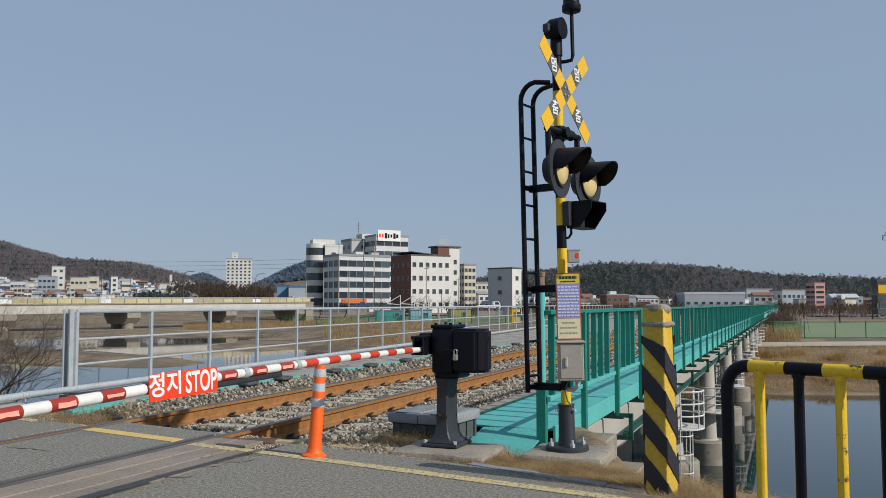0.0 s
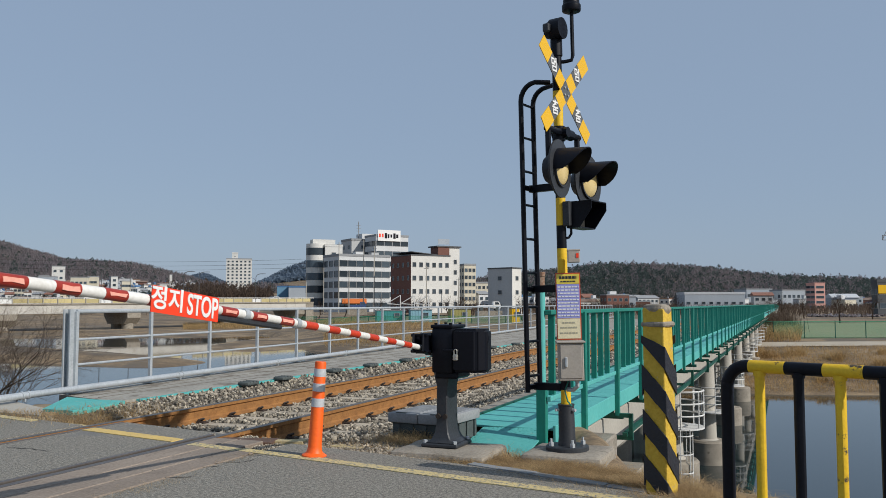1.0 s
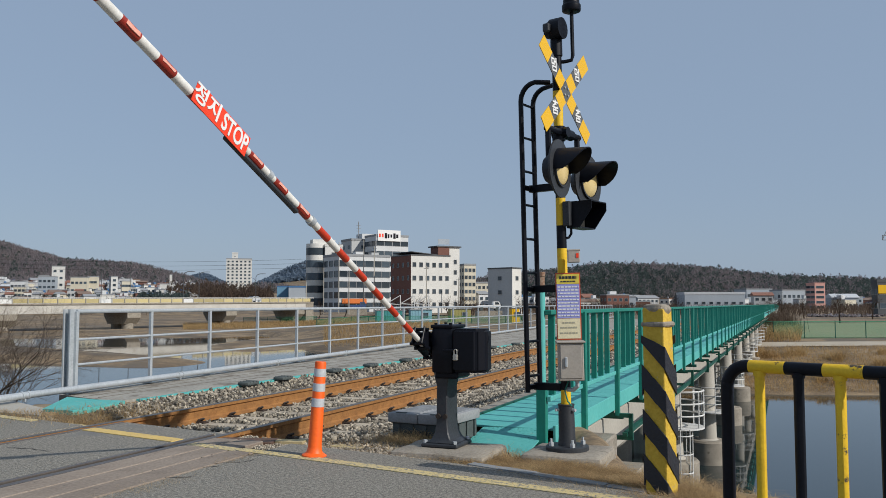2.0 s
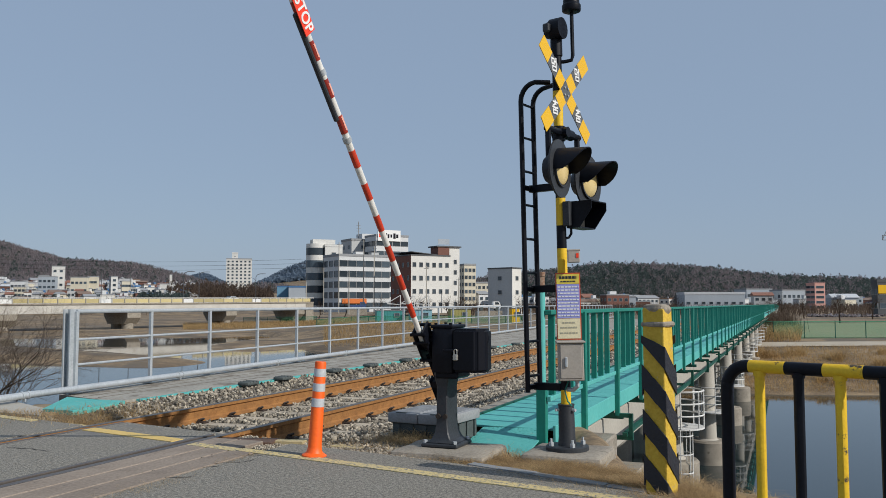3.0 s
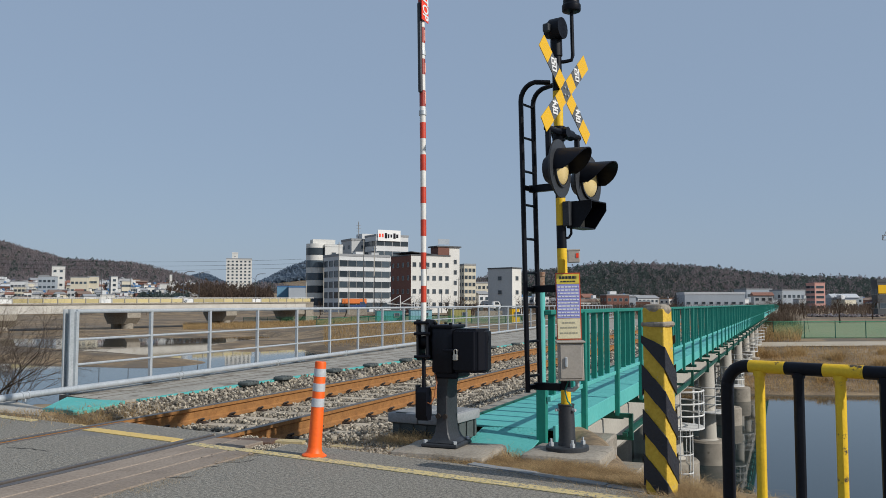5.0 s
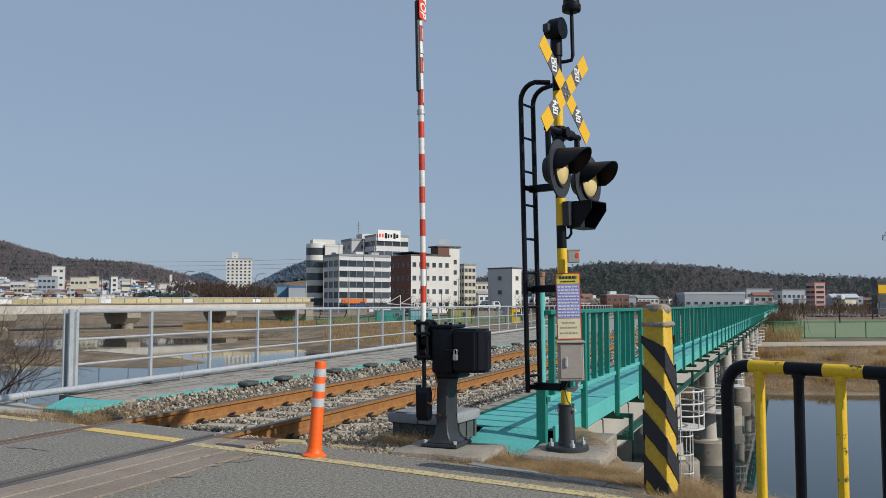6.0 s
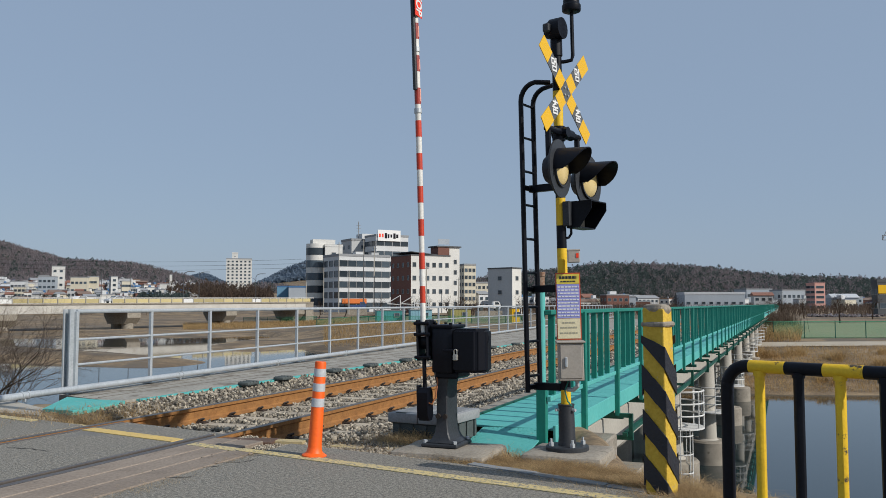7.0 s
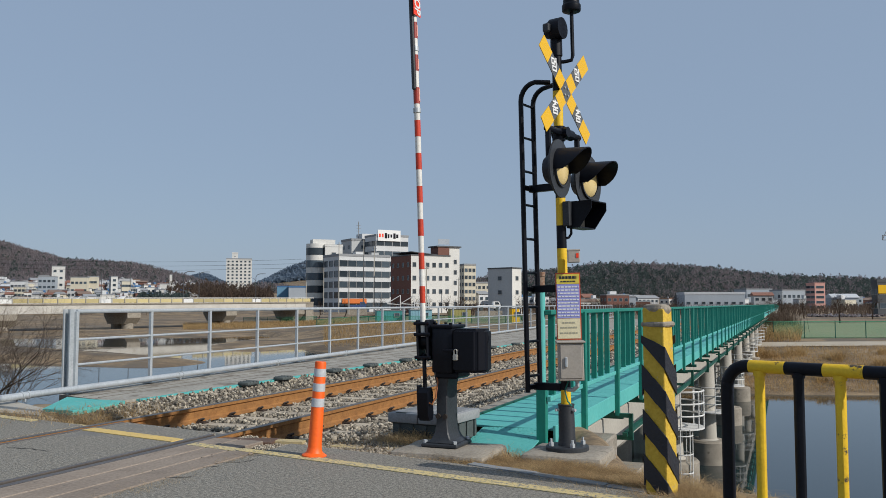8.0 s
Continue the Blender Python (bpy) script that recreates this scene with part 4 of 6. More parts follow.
    pipe(b, [(0.0, 0.22, -0.03), (-0.01, 0.30, -0.06), (0.0, 0.42, -0.08), (0.03, 0.50, -0.09), (0.07, 0.515, -0.09), (0.10, 0.46, -0.08), (0.11, 0.34, -0.05), (0.06, 0.2, 0.0)], 0.007, 6)
    part("cable_loop", b, CABLE, ax, "orange cable loop")
    # the tube bows slightly towards its under side
    for o in ax.children:
        if o.name.startswith("sign"):
            o.location.z += bow(3.015) + ARM_DROP
        elif not o.name.startswith("cable"):
            for v in o.data.vertices:
                v.co.z += bow(-v.co.y) + ARM_DROP
    return ax


def arm_r(y):
    return 0.0222 + 0.0016 * min(y, 3.5)


def bow(y):
    return 0.0219 * y - 0.0067 * y * y


def lathe_y(bm, prof, n):
    """A turned shape along -y from (radius, length) pairs."""
    rings = [[bm.verts.new((r * math.cos(2 * math.pi * k / n), -y, r * math.sin(2 * math.pi * k / n))) for k in range(n)] for r, y in prof]
    for a, b in zip(rings, rings[1:]):
        for k in range(n):
            bm.faces.new((a[k], a[(k + 1) % n], b[(k + 1) % n], b[k]))
    bm.faces.new(rings[0])
    bm.faces.new(rings[-1][::-1])


def arm_core():
    b = B()
    rod(b, (-0.05, 0, 0), (0.05, 0, 0), 0.07, n=16)
    rod(b, (0.0, 0, 0), (0.13, 0, 0), 0.045, n=16)
    for x in (-0.052, 0.034):
        box(b, x, x + 0.018, -0.18, 0.16, -0.105, 0.05, 0.006)
    for y in (-0.15, -0.06, 0.13):
        rod(b, (-0.07, y, 0.035), (0.07, y, 0.035), 0.014, n=8)
        rod(b, (-0.07, y, -0.095), (0.07, y, -0.095), 0.014, n=8)
    z = ARM_DROP
    rod(b, (0, 0.1, z), (0, 0.50, z), 0.017, n=10)
    prism(b, [(0.38, z - 0.03), (0.42, z - 0.055), (0.60, z - 0.055), (0.65, z - 0.03), (0.65, z + 0.03), (0.60, z + 0.055), (0.42, z + 0.055), (0.38, z + 0.03)], -0.045, 0.045, 'x')
    box(b, -0.062, -0.045, 0.36, 0.63, z - 0.04, z + 0.04, 0.006)
    return b


ARM = barrier_gate()


# ---- crossing signal ----
def visor(bm, r, length, at):
    """A hood: a half-open tube, cut slantwise below, thin-walled."""
    n = 20
    a0, a1 = radians(-8), radians(188)
    rows = []
    for rr in (r, r - 0.008):
        ring0, ring1 = [], []
        for k in range(n + 1):
            a = a0 + (a1 - a0) * k / n
            reach = length * (0.42 + 0.58 * max(0.0, math.sin(a)) ** 0.7) if math.sin(a) > 0 else length * 0.3
            ring0.append(bm.verts.new((at[0] + rr * math.cos(a), at[1], at[2] + rr * math.sin(a))))
            ring1.append(bm.verts.new((at[0] + rr * 1.02 * math.cos(a), at[1] - reach, at[2] + rr * math.sin(a) - 0.06 * reach)))
        rows.append((ring0, ring1))
    (o0, o1), (i0, i1) = rows
    for k in range(n):
        bm.faces.new((o0[k], o0[k + 1], o1[k + 1], o1[k]))
        bm.faces.new((i0[k + 1], i0[k], i1[k], i1[k + 1]))
        bm.faces.new((o1[k], o1[k + 1], i1[k + 1], i1[k]))
    bm.faces.new((o0[0], o1[0], i1[0], i0[0]))
    bm.faces.new((o0[n], i0[n], i1[n], o1[n]))


def crossing_signal():
    pad = rough_block(-1.99, -1.34, 6.56, 7.2, -0.50, 0.013)
    part("plinth", pad, CONCRETE, None, "stained concrete plinth under the crossing signal")
    tagged(bpy.data.objects["plinth.001"], category="plinth")
    t = thing("crossing_signal", pose(-1.68, 6.88, 0.06) @ Matrix.Rotation(radians(-1.05), 4, (-0.374, 0.927, 0)) @ pose(0, 0, 0, 0, 0, 77.1), "yellow and black level crossing signal mast with twin lamps", "crossing signal")
    b = B()
    lathe(b, [(0.175, -0.045), (0.175, -0.015), (0.165, -0.007)], 28)
    part("base_plate", b, DARK_GREY, t, "round dark iron base plate")
    for k in range(4):
        a = math.pi / 4 + k * math.pi / 2
        b = B()
        rod(b, (0.135 * math.cos(a), 0.135 * math.sin(a), -0.008), (0.135 * math.cos(a), 0.135 * math.sin(a), 0.022), 0.022, n=6)
        rod(b, (0.135 * math.cos(a), 0.135 * math.sin(a), 0.022), (0.135 * math.cos(a), 0.135 * math.sin(a), 0.05), 0.011, n=6)
        part("anchor_bolt", b, GALV, t)
    b = B()
    lathe(b, [(0.075, -0.008), (0.068, 0.06), (0.064, 0.31), (0.068, 0.312), (0.068, 0.325)], 24)
    part("socket", b, DARK_GREY, t, "dark grey mast socket")
    for a in (0.3, 2.4, 4.5):
        b = B()
        rod(b, (0.06 * math.cos(a), 0.06 * math.sin(a), 0.28), (0.095 * math.cos(a), 0.095 * math.sin(a), 0.28), 0.013, n=6)
        part("set_screw", b, GALV, t)
    bands = [(0.32, 0.44, 1), (0.44, 0.85, 0), (0.85, 1.15, 1), (1.15, 1.39, 0), (1.39, 1.60, 1), (1.60, 1.79, 0), (1.79, 2.02, 1), (2.02, 2.57, 0), (2.57, 2.92, 1), (2.92, 3.3, 0)]
    for z0, z1, y in bands:
        b = B()
        rod(b, (0, 0, z0), (0, 0, z1), 0.041, n=18)
        part("mast_band", b, YELLOW if y else BLACK, t, "yellow mast band" if y else "black mast band")
    # crossbuck
    for ang in (40, -40):
        for seg in range(-2, 3):
            if seg == 0 and ang < 0:
                continue
            lo, hi = ((-0.53, -0.355), (-0.355, -0.195), (-0.195, 0.195), (0.195, 0.355), (0.355, 0.53))[seg + 2]
            spans = ((lo, hi, abs(seg) == 1),) if seg else ((-0.195, -0.065, False), (-0.065, 0.065, True), (0.065, 0.195, False))
            for u, v, grey in spans:
                b = B()
                box(b, u, v, -0.003, 0.003, -0.068, 0.068)
                part("sign_panel", b, SIGN_GREY if grey else SIGN_YELLOW, t, "grey panel" if grey else "yellow panel", at=pose(0, -0.075, 2.905, 0, -ang, 0))
        if ang < 0:
            for u, v in ((-0.195, -0.07), (0.07, 0.195)):
                b = B()
                box(b, u, v, -0.003, 0.003, -0.068, 0.068)
                part("sign_panel", b, SIGN_YELLOW, t, "yellow panel", at=pose(0, -0.075, 2.905, 0, -ang, 0))
    for sx, sz in ((-1, 1), (1, 1), (-1, -1), (1, -1)):
        word = "멈" if sz > 0 else "춤"
        at = pose(sx * 0.275 * 0.766, -0.081, 2.905 + sz * 0.275 * 0.643, 90, 0, 0)
        lettering("sign_lettering", word, 0.125, WHITE, t, at, 0.95)
    for x, z in ((-0.03, 0.03), (0.03, 0.03), (-0.03, -0.03), (0.03, -0.03)):
        b = B()
        rod(b, (x, -0.076, 2.905 + z), (x, -0.088, 2.905 + z), 0.009, n=6)
        part("sign_bolt", b, GALV, t)
    # lamp arm
    b = B()
    rod(b, (-0.27, -0.03, 2.565), (0.31, -0.03, 2.565), 0.028, n=12)
    rod(b, (0, 0, 2.50), (0, 0, 2.62), 0.055, n=14)
    rod(b, (0.05, -0.03, 2.565), (0.17, -0.03, 2.565), 0.045, n=12)
    rod(b, (0, 0.05, 2.565), (0, -0.09, 2.565), 0.045, n=12)
    part("lamp_arm", b, BLACK, t, "black lamp bracket")
    for x, z, yaw in ((-0.25, 2.225, 6), (0.28, 2.175, -2)):
        at = pose(x, -0.03, z, 0, 0, yaw)
        b = B()
        rod(b, (0, -0.085, 0), (0, -0.10, 0), 0.235, n=36)
        part("target", b, DARK_GREY, t, "round dark background plate", at=at)
        b = B()
        rod(b, (0, 0.02, 0), (0, -0.085, 0), 0.10, 0.17, n=20)
        rod(b, (0, 0.0, 0), (0, 0.0, 2.565 - z), 0.025, n=8)
        part("lamp_body", b, BLACK, t, at=at)
        b = B()
        n = 20
        prof = [(0.135 * math.cos(q), 0.045 * math.sin(q)) for q in np.linspace(0, 1.45, 6)]
        rings = [[b.verts.new((r * math.cos(2 * math.pi * k / n), -0.101 - h, r * math.sin(2 * math.pi * k / n))) for k in range(n)] for r, h in prof]
        for p0, p1 in zip(rings, rings[1:]):
            for k in range(n):
                b.faces.new((p0[k], p0[(k + 1) % n], p1[(k + 1) % n], p1[k]))
        b.faces.new(rings[-1])
        part("lens", b, LENS, t, "pale amber lamp lens", at=at)
        b = B()
        n = 28
        for r0, r1 in ((0.137, 0.150),):
            ring = [[b.verts.new((r * math.cos(2 * math.pi * k / n), yy, r * math.sin(2 * math.pi * k / n))) for k in range(n)] for r, yy in ((r0, -0.1), (r0, -0.118), (r1, -0.118), (r1, -0.1))]
            for p0, p1 in zip(ring, ring[1:]):
                for k in range(n):
                    b.faces.new((p0[k], p0[(k + 1) % n], p1[(k + 1) % n], p1[k]))
        part("lens_ring", b, DARK_GREY, t, at=at)
        b = B()
        visor(b, 0.165, 0.25, (0, -0.10, 0))
        part("visor", b, BLACK, t, "black sun hood", at=at)
    # direction indicator: a hollow hood with a slanting mouth
    hood = [(-0.05, 1.765), (-0.05, 1.985), (-0.275, 1.985), (-0.275, 1.915), (-0.165, 1.765)]
    for x0, x1 in ((0.0, 0.007), (0.293, 0.300)):
        b = B()
        prism(b, hood, x0, x1, 'x')
        part("hood_side", b, BLACK, t, "black hood cheek")
    b = B()
    box(b, 0.007, 0.293, -0.275, -0.05, 1.976, 1.985)
    box(b, 0.007, 0.293, -0.165, -0.05, 1.765, 1.774)
    box(b, 0.007, 0.293, -0.062, -0.05, 1.774, 1.976)
    part("indicator_box", b, BLACK, t, "black hooded direction indicator")
    b = B()
    box(b, 0.02, 0.28, -0.082, -0.064, 1.785, 1.965, 0.004)
    part("indicator_glass", b, mat("smoked_panel", (0.05, 0.05, 0.05), (0.035, 0.035, 0.035), 0.25, scale=8, fine=60, bump=0.0), t, "smoked indicator panel")
    b = B()
    box(b, -0.045, 0.004, -0.10, -0.035, 1.78, 1.985, 0.006)
    for z in (1.81, 1.95):
        rod(b, (-0.05, -0.07, z), (-0.02, -0.07, z), 0.012, n=6)
    part("indicator_bracket", b, DARK_GREY, t)
    b = B()
    pipe(b, [(0.04, -0.07, 1.765), (0.04, -0.07, 1.72), (0.025, -0.055, 1.69), (0.0, -0.03, 1.68)], 0.011, 6)
    part("indicator_cable", b, BLACK, t)
    # bell and the small lamp on top
    b = B()
    rod(b, (-0.03, -0.08, 3.44), (-0.03, 0.02, 3.44), 0.09, n=24)
    rod(b, (-0.03, 0.02, 3.44), (-0.03, 0.07, 3.44), 0.082, 0.065, n=24)
    rod(b, (0, 0, 3.22), (0, 0, 3.36), 0.05, n=12)
    part("bell", b, BLACK, t, "black round warning bell")
    b = B()
    box(b, -0.15, -0.11, -0.01, 0.05, 3.40, 3.47, 0.008)
    part("bell_striker", b, DARK_GREY, t)
    b = B()
    pipe(b, [(0.0, 0.0, 3.17), (0.03, -0.06, 3.17), (0.055, -0.11, 3.18), (0.06, -0.12, 3.22), (0.06, -0.12, 3.29), (0.06, -0.12, 3.61)], 0.016, 8)
    part("lamp_stem", b, BLACK, t)
    b = B()
    lathe(b, [(0.05, 3.585), (0.075, 3.595), (0.08, 3.605), (0.08, 3.645), (0.07, 3.66), (0.065, 3.78), (0.04, 3.84)], 20, at=(0.06, -0.12, 0))
    part("top_lamp", b, BLACK, t, "dark beacon on a bent stem")
    # ladder
    for x, zt in ((-0.15, 2.99), (0.06, 2.99)):
        b = B()
        pts = [(x, 0.27, 0.42), (x, 0.27, zt - 0.14)] + [(x, 0.27 - 0.14 * (1 - math.cos(q)), zt - 0.14 + 0.14 * math.sin(q)) for q in np.linspace(0.3, 1.57, 5)] + [(x * 0.4, 0.04, zt)]
        pipe(b, pts, 0.021, 8)
        part("ladder_rail", b, BLACK, t, "black ladder rail")
    for k in range(9):
        z = 0.55 + k * 0.285
        b = B()
        rod(b, (-0.15, 0.27, z), (0.06, 0.27, z), 0.011, n=8)
        part("rung", b, BLACK, t)
    for z in (0.46, 1.27, 2.12):
        b = B()
        box(b, -0.03, 0.03, 0.03, 0.285, z - 0.03, z + 0.03, 0.004)
        box(b, -0.165, 0.075, 0.255, 0.285, z - 0.02, z + 0.02, 0.004)
        part("ladder_bracket", b, BLACK, t)
    # notice board, control box and junction box face the road
    nb = pose(-0.03, -0.06, -0.08, 0, 0, -60)
    b = B()
    box(b, -0.10, 0.10, -0.012, -0.004, 0.93, 1.475)
    part("notice_board", b, mat("notice_border", (0.62, 0.10, 0.03), None, 0.4, bump=0), t, "narrow notice board with a red border", at=nb)
    for z0, z1, m, l in ((1.385, 1.465, NOTICE_YELLOW, "yellow heading field"), (1.105, 1.382, NOTICE_BLUE, "blue text field"), (0.94, 1.102, NOTICE_CREAM, "cream text field")):
        b = B()
        box(b, -0.092, 0.092, -0.016, -0.012, z0, z1)
        part("notice_field", b, m, t, l, at=nb)
    NOTICE_GREY = mat("notice_grey", (0.42, 0.40, 0.30), None, 0.5, bump=0)
    rs = random.Random(3)
    rows = [(1.437, 0.022, 0.07, DARK_GREY), (1.405, 0.01, 0.06, DARK_GREY)] + [(1.36 - k * 0.026, 0.011, 0.085, WHITE) for k in range(10)] + [(1.07, 0.012, 0.05, NOTICE_GREY), (1.03, 0.012, 0.07, NOTICE_GREY), (0.985, 0.012, 0.07, NOTICE_GREY)]
    for z, hh, w, m in rows:
        b = B()
        x = -w
        while x < w:
            wd = rs.uniform(0.012, 0.03)
            box(b, x, min(x + wd, w), -0.0185, -0.016, z - hh / 2, z + hh / 2)
            x += wd + 0.006
        part("text_bar", b, m, t, at=nb)
    b = B()
    box(b, -0.10, 0.10, -0.17, -0.005, 0.61, 0.91, 0.006)
    box(b, -0.115, 0.115, -0.19, 0.0, 0.91, 0.925, 0.004)
    part("control_box", b, GREY_BOX, t, "buff grey steel control box", at=nb)
    b = B()
    box(b, -0.085, 0.085, -0.176, -0.171, 0.63, 0.895, 0.003)
    part("box_door", b, GREY_BOX, t, at=nb)
    b = B()
    box(b, -0.05, -0.03, -0.19, -0.176, 0.72, 0.80, 0.004)
    part("box_handle", b, GALV, t, at=nb)
    b = B()
    pipe(b, [(0.05, -0.08, 0.61), (0.05, -0.08, 0.56), (0.02, -0.06, 0.53), (-0.03, -0.03, 0.53)], 0.018, 8)
    part("box_conduit", b, GALV, t, at=nb)
    b = B()
    box(b, 0.0, 0.095, -0.13, -0.03, 1.555, 1.655, 0.004)
    box(b, -0.004, 0.099, -0.134, -0.03, 1.648, 1.660, 0.002)
    part("junction_box", b, GREY_BOX, t, "small grey junction box", at=nb)
    b = B()
    box(b, 0.064, 0.084, -0.134, -0.13, 1.592, 1.628)
    part("box_mark", b, SIGN_RED, t, at=nb)
    b = B()
    pipe(b, [(-0.02, -0.045, 0.60), (-0.05, -0.06, 0.52), (-0.03, -0.065, 0.44), (0.0, -0.06, 0.40)], 0.006, 6)
    part("green_wire", b, TEAL, t, "green earth wire", at=nb)


crossing_signal()


# ---- roadside things ----
def delineator():
    t = thing("delineator_post", pose(-3.485, 5.92, 0.0) @ Matrix.Rotation(radians(3.5), 4, (-0.374, 0.927, 0)), "orange flexible delineator post with silver bands", "traffic post")
    b = B()
    lathe(b, [(0.098, -0.006), (0.098, 0.012), (0.068, 0.03), (0.058, 0.05), (0.054, 0.08), (0.045, 0.73), (0.041, 0.745)], 24)
    part("tube", b, ORANGE, t)
    for z0, z1 in ((0.39, 0.457), (0.512, 0.574), (0.628, 0.69)):
        b = B()
        r = lambda z: 0.0558 - 0.01385 * (z - 0.08)
        lathe(b, [(r(z0), z0), (r(z1), z1)], 24)
        part("silver_band", b, SILVER_TAPE, t, "silver reflective band")


def bollard():
    t = thing("bollard", pose(-0.763, 5.66, -0.15, 0.5, -0.3, -18), "square concrete bollard with flaking yellow and black stripes", "bollard")
    w, h = 0.079, 1.325
    b = B()
    box(b, -w, w, -w, w, -0.3, h, 0.012, 2)
    for v in b.verts:
        if v.co.z > h - 0.1:
            v.co.x *= 0.93
            v.co.y *= 0.93
    bmesh.ops.subdivide_edges(b, edges=b.edges[:], cuts=2, use_grid_fill=True)
    for v in b.verts:
        v.co += Vector((noise.noise(v.co * 9), noise.noise(v.co * 9 + Vector((5, 0, 0))), noise.noise(v.co * 9 + Vector((0, 7, 0))))) * (0.006 if v.co.z < h - 0.06 else 0.022)
    part("shaft", b, FLAKED_YELLOW, t, "yellow painted concrete shaft")
    # slanting black stripes wrapped round the four faces
    pitch, th, rise = 0.285, 0.145, 0.17
    for k in range(-1, 4):
        for side in range(4):
            z0 = 0.15 + k * pitch
            b = B()
            # on one face the stripe falls towards +x, on the next it goes on falling
            zl = z0 + rise * (1 - (side % 2))
            zr = z0 - rise * (side % 2)
            top = 1.15
            pts = [(-w - 0.002, zl - th / 2), (w + 0.002, zr - th / 2), (w + 0.002, min(top, zr + th / 2)), (-w - 0.002, min(top, zl + th / 2))]
            if pts[3][1] <= pts[0][1] or pts[2][1] <= pts[1][1]:
                b.free()
                continue
            lo, hi = (pts[0], pts[1]), (pts[3], pts[2])
            n = 9
            wob = lambda i, s: 0.006 * noise.noise(Vector((i * 1.7, side * 3.1 + s, k * 5.3)))
            edge_lo = [(lo[0][0] + (lo[1][0] - lo[0][0]) * i / n, lo[0][1] + (lo[1][1] - lo[0][1]) * i / n + wob(i, 0)) for i in range(n + 1)]
            edge_hi = [(hi[0][0] + (hi[1][0] - hi[0][0]) * i / n, hi[0][1] + (hi[1][1] - hi[0][1]) * i / n + wob(i, 9)) for i in range(n + 1)]
            prism(b, edge_lo + edge_hi[::-1], -w - 0.0045, -w + 0.004, 'y')
            part("black_stripe", b, FLAKED_BLACK, t, at=pose(0, 0, 0, 0, 0, 90 * side))
    for z in (1.22, 1.285):
        b = B()
        if z > 1.25:
            b = rough_block(-w * 0.96, w * 0.96, -w * 0.96, w * 0.96, 1.275, 1.345, 0.02)
        else:
            box(b, -w - 0.004, w + 0.004, -w - 0.004, w + 0.004, z - 0.017, z + 0.017, 0.01)
        part("bare_band", b, CONCRETE, t, "bare grey concrete band")


def guard_fence():
    a, c = Vector((-0.29, 4.66, 0)), Vector((0.46, 4.33, 0))
    d = c - a
    t = thing("guard_fence", pose(a.x, a.y, -0.03, 0, 0, math.degrees(math.atan2(d.y, d.x))), "yellow and black striped tubular steel guard rail", "guard rail")
    r, h, W = 0.032, 0.915, 2.15
    b = B()
    pipe(b, [(0, 0, -0.25), (0, 0, h - 0.11)] + [(0.11 - 0.11 * math.cos(q), 0, h - 0.11 + 0.11 * math.sin(q)) for q in np.linspace(0.2, 1.57, 7)] + [(0.125, 0, h)], r, 14)
    part("end_post", b, BLACK, t, "black bent end post")
    b = B()
    pipe(b, [(W, 0, -0.25), (W, 0, h - 0.11)] + [(W - 0.11 + 0.11 * math.cos(q), 0, h - 0.11 + 0.11 * math.sin(q)) for q in np.linspace(0.2, 1.57, 7)] + [(W - 0.125, 0, h)], r, 14)
    part("end_post", b, BLACK, t, "black bent end post")
    x, y = 0.125, True
    while x < W - 0.13:
        x1 = min(x + 0.185, W - 0.125)
        b = B()
        rod(b, (x, 0, h), (x1, 0, h), r, n=14)
        part("top_bar", b, CHIPPED_YELLOW if y else BLACK, t)
        x, y = x1, not y
    k, x = 0, 0.175
    while x < W - 0.1:
        b = B()
        rod(b, (x, 0, -0.25), (x, 0, h - 0.02), 0.025, n=12)
        rod(b, (x, 0, h - 0.045), (x, 0, h - 0.02), 0.031, n=12)
        part("upright", b, BLACK if k % 2 else CHIPPED_YELLOW, t)
        x += 0.197
        k += 1


def cable_trough():
    t = thing("cable_chamber", pose(-3.09, 7.46, -0.06, 0, 0, -6), "grey resin cable chamber with a ribbed lid beside the gate", "cable chamber")
    b = B()
    box(b, -0.285, 0.285, -0.30, 0.30, 0.0, 0.17, 0.006)
    part("body", b, RUBBER, t, "dark ribbed body")
    for x in (-0.22, -0.08, 0.06, 0.20):
        b = B()
        box(b, x - 0.02, x + 0.02, -0.315, 0.315, 0.0, 0.16)
        part("rib", b, RUBBER, t)
    for y in (-0.22, -0.06, 0.10, 0.26):
        b = B()
        box(b, -0.30, 0.30, y - 0.02, y + 0.02, 0.0, 0.16)
        part("rib", b, RUBBER, t)
    for x0, x1 in ((-0.315, -0.004), (0.004, 0.315)):
        b = B()
        box(b, x0, x1, -0.335, 0.33, 0.172, 0.262, 0.012, 2)
        for k in range(8):
            box(b, x0 + 0.03, x1 - 0.03, -0.29 + k * 0.073, -0.262 + k * 0.073, 0.258, 0.266, 0.003)
        part("lid", b, TROUGH, t, "grey ribbed lid half")
    for x in (-0.18, 0.18):
        b = B()
        box(b, x - 0.05, x + 0.05, -0.33, -0.30, 0.262, 0.268)
        part("lid_grip", b, RUBBER, t)


delineator()
bollard()
guard_fence()
cable_trough()


# ---- the town across the river ----
def wall_mat(name, c, k=0.85):
    return mat(name, c, tuple(v * k for v in c), 0.85, scale=0.25, fine=3, bump=0.05, wear=tuple(v * 0.72 for v in c), wear_scale=0.35, wear_at=0.62)


